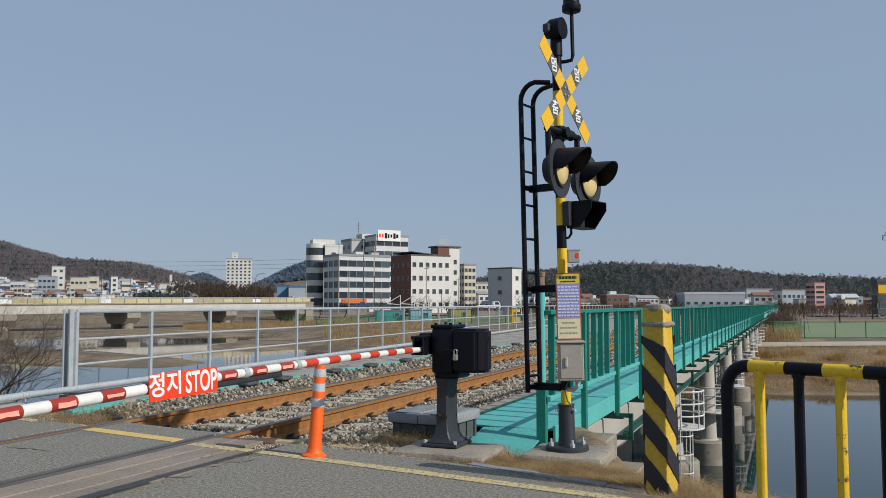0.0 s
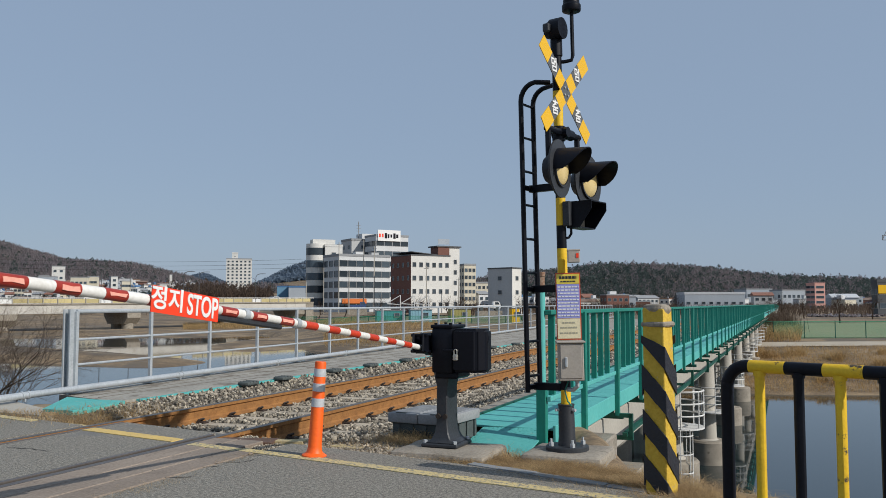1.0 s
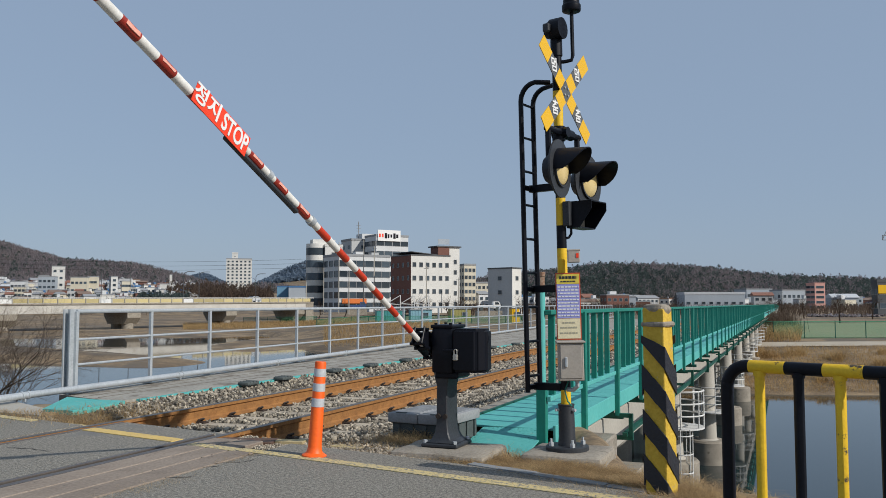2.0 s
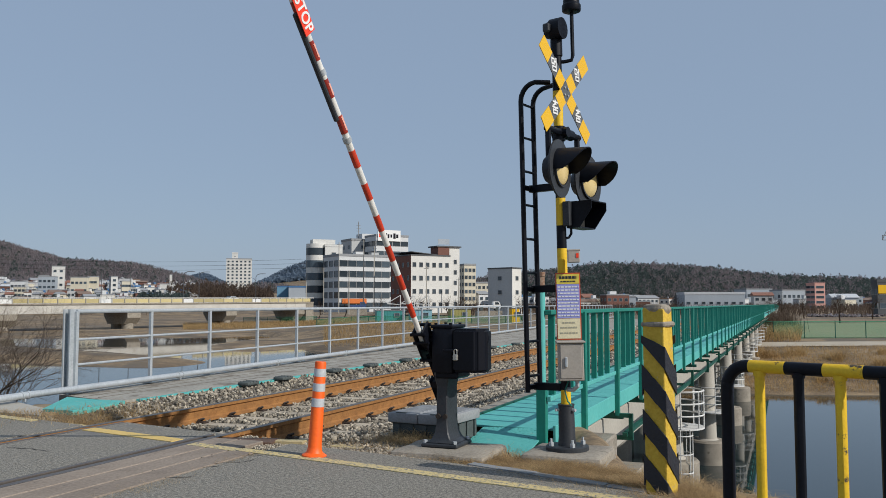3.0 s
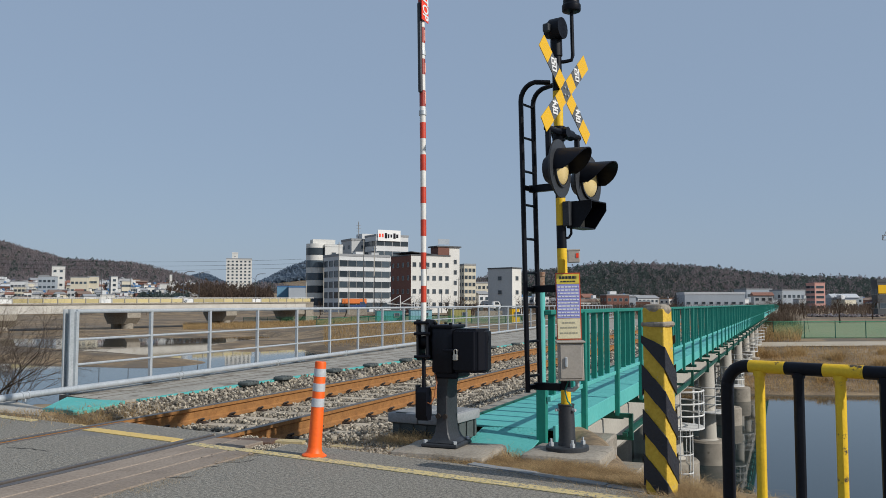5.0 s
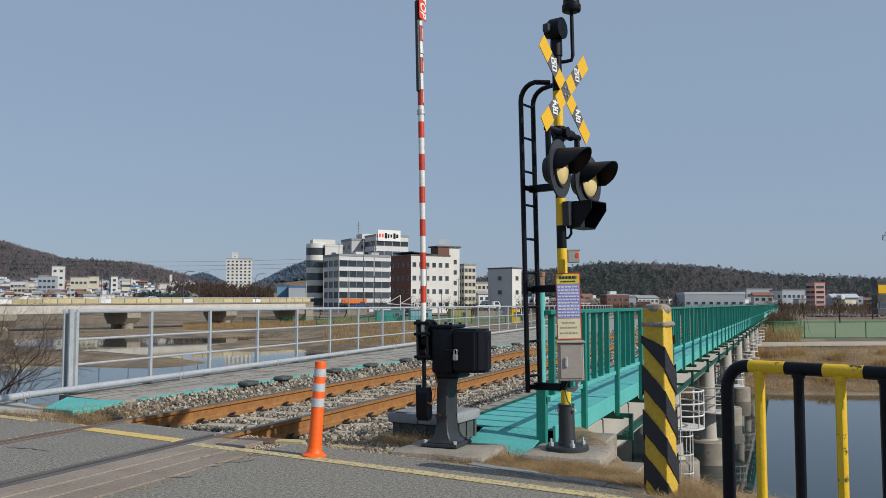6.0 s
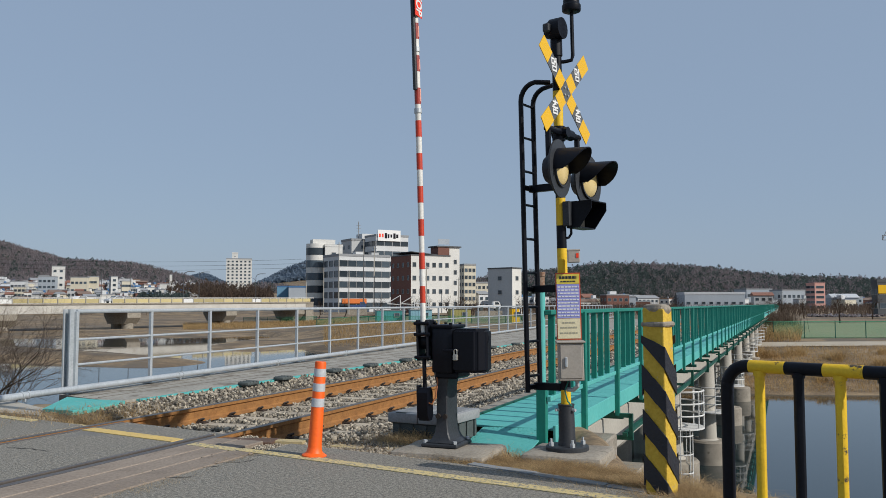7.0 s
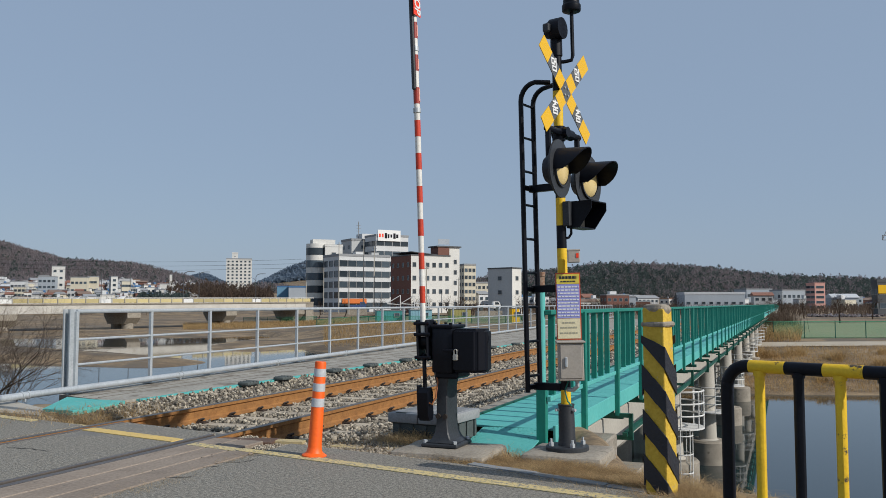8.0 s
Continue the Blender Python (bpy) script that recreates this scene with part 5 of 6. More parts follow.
W_WHITE = wall_mat("white_render", (0.66, 0.65, 0.61))
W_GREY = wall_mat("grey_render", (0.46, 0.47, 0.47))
W_LIGHT = wall_mat("light_grey_panels", (0.62, 0.63, 0.63))
W_BRICK = wall_mat("dark_red_brick", (0.17, 0.075, 0.055))
W_CREAM = wall_mat("cream_render", (0.62, 0.57, 0.45))
W_PINK = wall_mat("pink_render", (0.62, 0.33, 0.28))
W_BLUE = wall_mat("blue_sheet", (0.14, 0.29, 0.42))
W_DARK = wall_mat("dark_cladding", (0.09, 0.095, 0.10))
W_GREYBLUE = wall_mat("blue_grey_render", (0.36, 0.40, 0.44))
R_BLUE = wall_mat("blue_roof", (0.06, 0.16, 0.32))
R_RED = wall_mat("red_brown_roof", (0.25, 0.12, 0.085))
R_BROWN = wall_mat("dull_brown_roof", (0.20, 0.14, 0.11))
R_GREY = wall_mat("grey_roof", (0.28, 0.29, 0.30))
R_GREEN = wall_mat("green_roof", (0.10, 0.24, 0.19))
R_WHITE = wall_mat("white_roof", (0.52, 0.54, 0.56))
SIGN_ORANGE = mat("orange_sign", (0.72, 0.18, 0.03), None, 0.5, bump=0)
PANEL_YELLOW = mat("cream_yellow_panel", (0.50, 0.41, 0.18), (0.44, 0.38, 0.21), 0.8, scale=0.4, fine=3, bump=0.03, obj=0.18)
WINDOWS = {}


def window_mesh(w, h):
    key = (round(w, 2), round(h, 2))
    if key not in WINDOWS:
        b = B()
        f = 0.07
        box(b, -w / 2, w / 2, -0.02, 0.0, -h / 2, h / 2)
        ng = len(b.faces)
        for x0, x1, z0, z1 in ((-w / 2, w / 2, -h / 2 - f, -h / 2), (-w / 2, w / 2, h / 2, h / 2 + f), (-w / 2 - f, -w / 2, -h / 2 - f, h / 2 + f), (w / 2, w / 2 + f, -h / 2 - f, h / 2 + f)):
            box(b, x0, x1, -0.10, 0.0, z0, z1)
        me = mesh_of("window", b, GLASS_DARK, 0)
        me.materials.append(R_GREY)
        for p in me.polygons:
            p.material_index = 0 if p.index < ng else 1
        WINDOWS[key] = me
    return WINDOWS[key]


def building(label, l, d, w1, w2, rot, z1, floors, cols1, cols2, wall, roof=None, wall2=None, wsize=(1.3, 1.2), z0=-1.2, category="building", parapet=0.7, name="building", ground=1, fh=None):
    """A block with its nearest corner at (l, d); one face runs right and away, the other left and away."""
    t = thing(name, Matrix.Translation(town(l, d, z0)) @ pose(0, 0, 0, 0, 0, rot + TURN), label, category, "town buildings")
    h = z1 - z0
    b = B()
    box(b, 0, w1, 0, w2, 0, h)
    part("wall", b, wall, t)
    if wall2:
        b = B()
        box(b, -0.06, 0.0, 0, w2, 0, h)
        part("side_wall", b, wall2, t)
    b = B()
    o = 0.12
    box(b, -o, w1 + o, -o, 0.15, h, h + parapet)
    box(b, -o, 0.15, 0.15, w2 + o, h, h + parapet)
    box(b, w1 - 0.15, w1 + o, 0.15, w2 + o, h, h + parapet)
    box(b, 0.15, w1 - 0.15, w2 - 0.15, w2 + o, h, h + parapet)
    box(b, 0.15, w1 - 0.15, 0.15, w2 - 0.15, h, h + 0.1)
    part("roof", b, roof or wall, t)
    fh = fh or h / (floors + 0.3)
    for f in range(floors):
        z = (f + 0.62) * fh
        for face, n, w in ((0, cols1, w1), (1, cols2, w2)):
            for c in range(n):
                u = (c + 0.5) * w / n
                ww = min(wsize[0], w / n * 0.94)
                me = window_mesh(ww, wsize[1])
                at = pose(u, -0.002, z) if face == 0 else pose(-0.063 if wall2 else -0.002, u, z, 0, 0, -90)
                part("window", me, None, t, at=at)
    return t, h


def main_blocks():
    # office block with ribbon windows
    t, h = building("five-storey pale office block with long ribbon windows", -30.7, 250, 17, 11, 32, 15.4, 5, 6, 3, W_LIGHT, R_GREY, wsize=(2.6, 1.75))
    b = B()
    box(b, 1.0, 9.0, -0.35, -0.1, 2.6, 4.0)
    part("shop_sign", b, SIGN_ORANGE, t, "orange shop sign")
    # block with the rounded stair
    t, h = building("white block with a rounded glazed corner", -36.5, 262, 5.5, 12, 20, 19.0, 5, 1, 2, W_WHITE, W_WHITE, wsize=(1.2, 1.5))
    b = B()
    lathe(b, [(2.9, 0), (2.9, h + 0.9)], 24, at=(-2.4, 2.9, 0))
    part("round_bay", b, W_WHITE, t, "white rounded bay")
    for k in range(5):
        b = B()
        lathe(b, [(2.96, 2.0 + k * 3.9), (2.96, 4.2 + k * 3.9)], 24, at=(-2.4, 2.9, 0))
        part("bay_window", b, GLASS_DARK, t, "curved dark glazing")
    b = B()
    box(b, -3.5, 3.5, 1.5, 6, h + 0.9, h + 2.3)
    part("roof_house", b, W_WHITE, t)
    # tall block with the roof sign
    t, h = building("tall grey hotel block with a large white roof sign", -23.0, 290, 12.5, 9, 30, 24.5, 7, 4, 3, W_LIGHT, R_GREY, wsize=(2.8, 1.6))
    b = B()
    box(b, 0.5, 9.2, -0.5, -0.15, h - 1.6, h + 2.2)
    part("roof_sign", b, WHITE, t, "white roof sign with dark unreadable bars")
    rs = random.Random(4)
    for k in range(7):
        b = B()
        x = 1.0 + k * 1.1
        box(b, x - 0.1, x + rs.uniform(0.5, 0.8), -0.56, -0.5, h - rs.uniform(0.3, 0.8), h + rs.uniform(0.6, 1.3), 0.02)
        part("text_bar", b, BLACK if k > 1 else SIGN_RED, t)
    t, h = building("grey stair block with a lift house and mast", -32.0, 296, 9, 9, 30, 23.5, 7, 1, 2, W_GREY, R_GREY, wsize=(1.5, 1.2))
    b = B()
    box(b, 4.5, 9, 1, 6, h, h + 2.6)
    part("roof_house", b, W_LIGHT, t)
    b = B()
    rod(b, (4, 3, h), (4, 3, h + 7), 0.16, n=6)
    for z in (3.6, 4.6, 5.6):
        rod(b, (3.2, 3, h + z), (4.8, 3, h + z), 0.08, n=5)
    part("mast", b, R_GREY, t, "thin roof mast")
    # brick and white building
    t, h = building("white rendered building with a dark red brick flank", -8.6, 228, 12.2, 12, 30, 14.3, 4, 6, 4, W_WHITE, W_DARK, W_BRICK, wsize=(0.95, 1.15), parapet=0.35)
    b = B()
    prism(b, [(0.3, h + 0.95), (8.5, h + 0.30), (8.5, h + 0.48), (0.3, h + 1.15)], 0.3, 11.5, 'y')
    part("shed_roof", b, W_DARK, t, "dark sloping shed roof")
    b = B()
    box(b, 12.2, 15.6, 0.6, 5.0, 0, h + 2.6)
    part("stair_tower", b, W_WHITE, t, "white stair tower")
    b = B()
    box(b, 8.6, 12.2, 0.4, 4.6, h, h + 2.6)
    part("tower_head", b, W_BRICK, t, "dark brick tower head")
    b = B()
    box(b, 8.2, 16.0, 0.2, 5.4, h + 2.6, h + 2.95)
    part("tower_roof", b, W_DARK, t)
    for k in range(5):
        part("window", window_mesh(0.8, 1.1), None, t, at=pose(14.2, 0.59, 2.5 + k * 2.9))
    b = B()
    for x in (9.8, 11.6, 13.4):
        rod(b, (x, 2.5, h + 2.9), (x, 2.5, h + 5.0), 0.06, n=5)
    box(b, 9.8, 13.4, 2.45, 2.55, h + 3.5, h + 5.0)
    part("roof_board", b, W_GREYBLUE, t, "small roof board on posts")
    # tanks and stair heads on the roofs
    for l, d, z, m, lab in ((-27.0, 262, 15.5, W_LIGHT, "pale roof stair head on the office block"), (-22.5, 266, 15.5, W_GREY, "grey water tank on the office block roof"), (1.0, 240, 14.2, W_DARK, "dark plant box on the white building roof")):
        t = thing("roof_unit", Matrix.Translation(town(l, d, z)) @ pose(0, 0, 0, 0, 0, 30 + TURN), lab, "roof unit")
        b = B()
        box(b, 0, 2.6, 0, 2.2, 0, 1.9, 0.05)
        part("casing", b, m, t)
        b = B()
        box(b, -0.15, 2.75, -0.15, 2.35, 1.9, 2.05, 0.02)
        part("cover", b, R_GREY, t)
    # others
    building("beige apartment block among town buildings", 8.4, 335, 5, 8, 22, 16.5, 6, 3, 3, W_CREAM, R_GREY, wsize=(1.1, 1.3))
    building("low beige apartment block", 13.5, 380, 8, 8, 15, 10.5, 4, 4, 2, W_CREAM, R_GREY, wsize=(1.1, 1.2))
    building("grey factory hall with a dark roof edge and white flank", 15.2, 186, 3.5, 6.6, 50, 9.0, 3, 1, 1, W_WHITE, W_DARK, W_GREY, wsize=(0.9, 0.8), parapet=0.3)
    building("tall pale apartment tower", -153.5, 600, 17.5, 14, 12, 33, 11, 6, 2, W_WHITE, R_GREY, W_GREYBLUE, wsize=(1.3, 1.1), z0=6)
    t, h = building("small white roof house on the apartment tower", -151, 606, 4, 4, 12, 37.5, 1, 1, 1, W_WHITE, z0=33.1, wsize=(0.6, 0.6))
    building("blue sheet metal factory hall", -92, 470, 18, 14, 10, 10.6, 1, 5, 2, W_BLUE, R_BLUE, wsize=(1.2, 1.0))
    building("pale blue warehouse beside the factory hall", -84, 462, 12, 12, 12, 10.2, 1, 3, 2, W_GREYBLUE, R_BLUE, wsize=(1.4, 1.0))
    building("grey flat-roofed long warehouse", 86, 302, 21, 14, -4, 4.6, 1, 8, 2, W_GREYBLUE, R_WHITE, wsize=(1.2, 0.8), parapet=0.9)
    building("blue-grey factory with a stepped roof", 152, 425, 14, 12, 10, 8.3, 2, 5, 2, W_GREYBLUE, R_GREY, wsize=(1.5, 1.3))
    building("white fronted workshop block", 166, 415, 13, 10, 15, 7.6, 2, 5, 2, W_GREYBLUE, R_GREY, W_WHITE, wsize=(1.5, 1.4))
    building("pink rendered six-storey office tower", 145.5, 332, 4.3, 6, 8, 9.2, 5, 1, 2, W_PINK, W_PINK, wsize=(3.2, 0.9), parapet=0.4)
    t, h = building("dark commercial building with a yellow sign band", 102.4, 200, 12, 2.5, 3, 6.3, 2, 4, 2, W_DARK, W_DARK, wsize=(2, 1.2))
    b = B()
    box(b, 0.1, 9, -0.25, -0.1, h - 2.6, h - 0.6)
    part("sign_band", b, SIGN_YELLOW, t, "yellow sign band")
    building("long dark arched hall behind the bridge end", 118, 420, 14, 10, 5, 4.6, 1, 4, 1, W_DARK, W_DARK, wsize=(2, 0.8))


def roof_clutter(t, h, w, dp, rs):
    """A stair head or a tank on a flat roof."""
    x, y, k = rs.uniform(0.1, 0.5) * w, rs.uniform(0.2, 0.5) * dp, rs.random()
    b = B()
    if k < 0.5:
        box(b, x, x + w * 0.3, y, y + dp * 0.35, h + 0.1, h + rs.uniform(1.6, 2.4))
        part("stair_head", b, W_LIGHT, t)
    else:
        lathe(b, [(0.7, h + 0.1), (0.75, h + 1.3), (0.3, h + 1.6)], 10, at=(x, y, 0))
        part("water_tank", b, R_BLUE if k < 0.75 else R_GREY, t, "plastic roof water tank")


def small_houses():
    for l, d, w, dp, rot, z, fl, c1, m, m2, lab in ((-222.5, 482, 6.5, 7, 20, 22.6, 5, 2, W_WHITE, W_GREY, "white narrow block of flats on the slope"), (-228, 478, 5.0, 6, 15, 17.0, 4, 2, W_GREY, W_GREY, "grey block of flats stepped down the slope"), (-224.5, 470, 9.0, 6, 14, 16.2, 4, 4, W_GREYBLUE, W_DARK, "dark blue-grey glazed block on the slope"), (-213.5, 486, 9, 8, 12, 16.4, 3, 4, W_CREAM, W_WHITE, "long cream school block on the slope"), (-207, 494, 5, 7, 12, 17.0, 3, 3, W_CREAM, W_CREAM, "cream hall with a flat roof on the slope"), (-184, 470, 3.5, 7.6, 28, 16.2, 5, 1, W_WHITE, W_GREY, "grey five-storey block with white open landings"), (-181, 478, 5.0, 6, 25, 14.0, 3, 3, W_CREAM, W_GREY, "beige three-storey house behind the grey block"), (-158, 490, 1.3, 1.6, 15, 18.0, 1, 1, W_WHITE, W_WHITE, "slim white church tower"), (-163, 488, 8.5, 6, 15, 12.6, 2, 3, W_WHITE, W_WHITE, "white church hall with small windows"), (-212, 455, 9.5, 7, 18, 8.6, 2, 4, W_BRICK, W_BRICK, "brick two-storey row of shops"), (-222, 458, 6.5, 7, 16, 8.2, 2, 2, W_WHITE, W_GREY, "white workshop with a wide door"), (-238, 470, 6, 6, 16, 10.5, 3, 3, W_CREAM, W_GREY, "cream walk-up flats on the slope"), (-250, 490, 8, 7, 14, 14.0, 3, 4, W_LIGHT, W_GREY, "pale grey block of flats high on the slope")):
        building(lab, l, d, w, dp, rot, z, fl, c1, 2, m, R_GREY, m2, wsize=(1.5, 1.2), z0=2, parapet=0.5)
    rs = random.Random(12)
    walls = (W_WHITE, W_CREAM, W_GREY, W_LIGHT, W_GREYBLUE, W_BRICK, W_WHITE)
    roofs = (R_BLUE, R_GREY, R_RED, R_GREY, R_WHITE, R_GREY, R_BROWN)
    names = ("white", "cream", "grey", "pale grey", "blue-grey", "brick", "white")
    rn = ("blue", "grey", "red-brown", "grey", "white", "grey", "dull brown")
    spots = []
    for k in range(230):
        d = rs.uniform(425, 575)
        px = rs.uniform(-0.56, -0.345) if k < 175 else rs.uniform(-0.345, -0.30)
        spots.append((px * d, d, rs.uniform(3, 6.5), rs.uniform(4, 6), rs.uniform(2.6, 6.2)))
    for k in range(60):
        d = rs.uniform(330, 600)
        px = rs.uniform(0.03, 0.56)
        spots.append((px * d, d, rs.uniform(5, 13), rs.uniform(5, 9), rs.uniform(3.0, 6.5)))
    for k in range(100):
        d = rs.uniform(500, 690)
        px = rs.uniform(-0.56, -0.36)
        spots.append((px * d, d, rs.uniform(4.5, 9), rs.uniform(5, 8), rs.uniform(3.5, 8.0)))
    for l, d, w, dp, z in spots:
        i, j = rs.randrange(7), rs.randrange(7)
        rot = rs.uniform(-10, 40)
        z0 = float(land(*[np.array(v) for v in town(l, d)[:2]])) - 0.3
        z = z + z0 + 0.3
        fl = max(1, int((z - z0) / 2.7))
        n = max(2, int(w / 2.4))
        if rs.random() < 0.6:
            t, h = building(f"{names[i]} flat-roofed town house", l, d, w, dp, rot, z, fl, n, 2, walls[i], roofs[j] if rs.random() < 0.5 else R_GREY, wsize=(1.3, 1.15), z0=z0, category="house", name="house", parapet=rs.uniform(0.25, 0.7))
            roof_clutter(t, h, w, dp, rs)
        else:
            t = thing("house", Matrix.Translation(town(l, d, z0)) @ pose(0, 0, 0, 0, 0, rot + TURN), f"{names[i]} town house with a {rn[j]} pitched roof", "house", "town buildings")
            h = z - z0
            b = B()
            box(b, 0, w, 0, dp, 0, h)
            part("wall", b, walls[i], t)
            b = B()
            prism(b, [(-0.4, h - 0.1), (dp + 0.4, h - 0.1), (dp + 0.4, h + 0.1), (dp / 2, h + dp * 0.22), (-0.4, h + 0.1)], -0.4, w + 0.4, 'x')
            part("roof", b, roofs[j], t)
            for f in range(fl):
                for c in range(n):
                    part("window", window_mesh(1.3, 1.1), None, t, at=pose((c + 0.5) * w / n, -0.002, (f + 0.6) * h / (fl + 0.2)))


# ---- road bridge upstream ----
BR0, BRD = Vector((-82.3, 157.1, 0)), Vector((44.2, 67.9, 0))
BR_LEN = BRD.length
BR_RZ = math.degrees(math.atan2(BRD.y, BRD.x)) + TURN      # x runs along the bridge
BR_RISE = math.degrees(math.atan2(0.52, BR_LEN))           # it climbs gently towards the town
DECK_Z = 1.25


def on_bridge(tau, across=0.0, z=0.0):
    return Matrix.Translation(town(*BR0[:2], 0)) @ pose(0, 0, 0, 0, -BR_RISE, BR_RZ) @ Matrix.Translation((tau * BR_LEN, across, z))


def road_bridge():
    t = thing("road_bridge", on_bridge(0), "long pale concrete road bridge with yellowish parapet panels", "bridge")
    x0, x1 = -0.8 * BR_LEN, 1.06 * BR_LEN
    b = B()
    box(b, x0, x1, -0.7, 7.9, 0.85, DECK_Z)
    part("deck", b, PALE_CONCRETE, t)
    b = B()
    box(b, x0, x1, -0.86, -0.7, 0.98, 1.24)
    part("edge_beam", b, CONCRETE, t, "stained edge beam")
    for y in (-0.64, 2.8, 6.2):
        b = B()
        box(b, x0, x1, y, y + 0.85, -0.74, 0.85)
        part("girder", b, WHITE_CONCRETE, t, "pale deep girder")
    pn = mesh_of("parapet_panel", box(B(), 0.14, 2.9, -0.04, 0.04, DECK_Z + 0.06, 2.14, 0.02), PANEL_YELLOW)
    ps = mesh_of("parapet_post", box(B(), -0.09, 0.09, -0.08, 0.08, DECK_Z, 2.36), PALE_CONCRETE)
    k = 0
    x = x0
    while x < x1 - 3:
        if k % 7:
            part("parapet_panel", pn, None, t, at=pose(x, -0.78, 0))
        part("parapet_post", ps, None, t, at=pose(x, -0.78, 0))
        x += 3.05
        k += 1
    b = B()
    box(b, x0, x1, -0.82, -0.74, 2.32, 2.41)
    box(b, x0, x1, -0.81, -0.75, 2.18, 2.23)
    box(b, x0, x1, 7.6, 7.7, DECK_Z, 2.1)
    part("parapet_rail", b, WHITE_STEEL, t, "white parapet rail")
    for tau in (-0.789, -0.352, 0.041, 0.382, 0.722, 1.018):
        b = B()
        x = tau * BR_LEN
        prism(b, [(-0.6, -0.74), (7.5, -0.74), (7.5, -1.4), (6.2, -3.2), (0.7, -3.2), (-0.6, -1.9)], x - 3.4, x, 'x')
        part("crosshead", b, CONCRETE, t, "hammerhead pier cap")
        for y in (1.7, 5.2):
            b = B()
            rod(b, (x - 1.7, y, -6.5), (x - 1.7, y, -3.1), 1.25, n=18)
            part("column", b, CONCRETE, t)
    b = B()
    box(b, x1 - 3.0, x1, -0.69, 7.9, -6, 0.84)
    part("abutment", b, CONCRETE, t)


def car(label, paint, at):
    t = thing("car", at, label, "car", "cars on the road bridge")
    b = B()
    prism(b, [(-2.2, 0.35), (2.2, 0.35), (2.25, 0.75), (1.9, 0.92), (1.0, 1.0), (0.35, 1.45), (-1.1, 1.48), (-1.9, 1.0), (-2.25, 0.9)], -0.88, 0.88, 'y')
    bmesh.ops.bevel(b, geom=b.edges[:], offset=0.06, segments=2, affect='EDGES')
    part("body", b, paint, t)
    for s in (-1, 1):
        b = B()
        prism(b, [(0.85, 1.0), (0.3, 1.38), (-0.35, 1.40), (-0.35, 1.0)], s * 0.885, s * 0.87, 'y')
        part("side_window", b, GLASS_DARK, t)
        b = B()
        prism(b, [(-0.42, 1.0), (-0.42, 1.40), (-1.05, 1.41), (-1.55, 1.02)], s * 0.885, s * 0.87, 'y')
        part("side_window", b, GLASS_DARK, t)
        for x in (-1.35, 1.35):
            b = B()
            rod(b, (x, s * 0.70, 0.32), (x, s * 0.90, 0.32), 0.32, n=18)
            w = part("wheel", b, RUBBER, t)
            b = B()
            rod(b, (x, s * 0.89, 0.32), (x, s * 0.915, 0.32), 0.19, n=12)
            part("rim", b, GALV, w)
    b = B()
    prism(b, [(1.02, 1.02), (0.40, 1.44), (0.44, 1.46), (1.1, 1.02)], -0.7, 0.7, 'y')
    part("windscreen", b, GLASS_DARK, t)
    return t


# ---- plants ----
def tree_mesh(name, seed, height, r0, levels, spread, material, lean=(0, 0), sides=5, kids=(3, 5)):
    rs = random.Random(seed)
    V, Fc = [], []

    def seg(a, b, ra, rb):
        d = (b - a).normalized()
        u = d.orthogonal().normalized()
        w = d.cross(u)
        n = sides if ra > 0.02 * height / 5 else 3
        o = len(V)
        for p, r in ((a, ra), (b, rb)):
            for k in range(n):
                q = 2 * math.pi * k / n
                V.append(p + (u * math.cos(q) + w * math.sin(q)) * r)
        for k in range(n):
            Fc.append((o + k, o + (k + 1) % n, o + n + (k + 1) % n, o + n + k))

    def grow(p, d, ln, r, lev):
        n = 3
        for i in range(n):
            d2 = (d + Vector((rs.uniform(-1, 1), rs.uniform(-1, 1), rs.uniform(-0.5, 0.8))) * 0.22).normalized()
            p2 = p + d2 * ln / n
            r2 = r * (0.82 if i < n - 1 else 0.7)
            seg(p, p2, r, r2)
            if lev > 0 and (i > 0 or lev < levels):
                for _ in range(rs.randint(*kids) // 2 + (1 if i == n - 1 else 0)):
                    a = rs.uniform(0, 6.28)
                    side = d2.orthogonal().normalized()
                    side = Matrix.Rotation(a, 3, d2) @ side
                    dd = (d2 * (1 - spread * 0.5) + side * spread * rs.uniform(0.6, 1.2) + Vector((0, 0, 0.12))).normalized()
                    grow(p2, dd, ln * rs.uniform(0.5, 0.75), r2 * 0.6, lev - 1)
            p, d, r = p2, d2, r2

    grow(Vector((0, 0, 0)), Vector((lean[0], lean[1], 1)).normalized(), height * 0.45, r0, levels)
    me = bpy.data.meshes.new(name)
    me.from_pydata([tuple(v) for v in V], [], Fc)
    me.materials.append(material)
    return me


def bare_tree(meshes, at, label, group=""):
    t = thing("tree", at, label, "tree", group)
    for nm, me in meshes:
        part(nm, me, None, t)
    return t


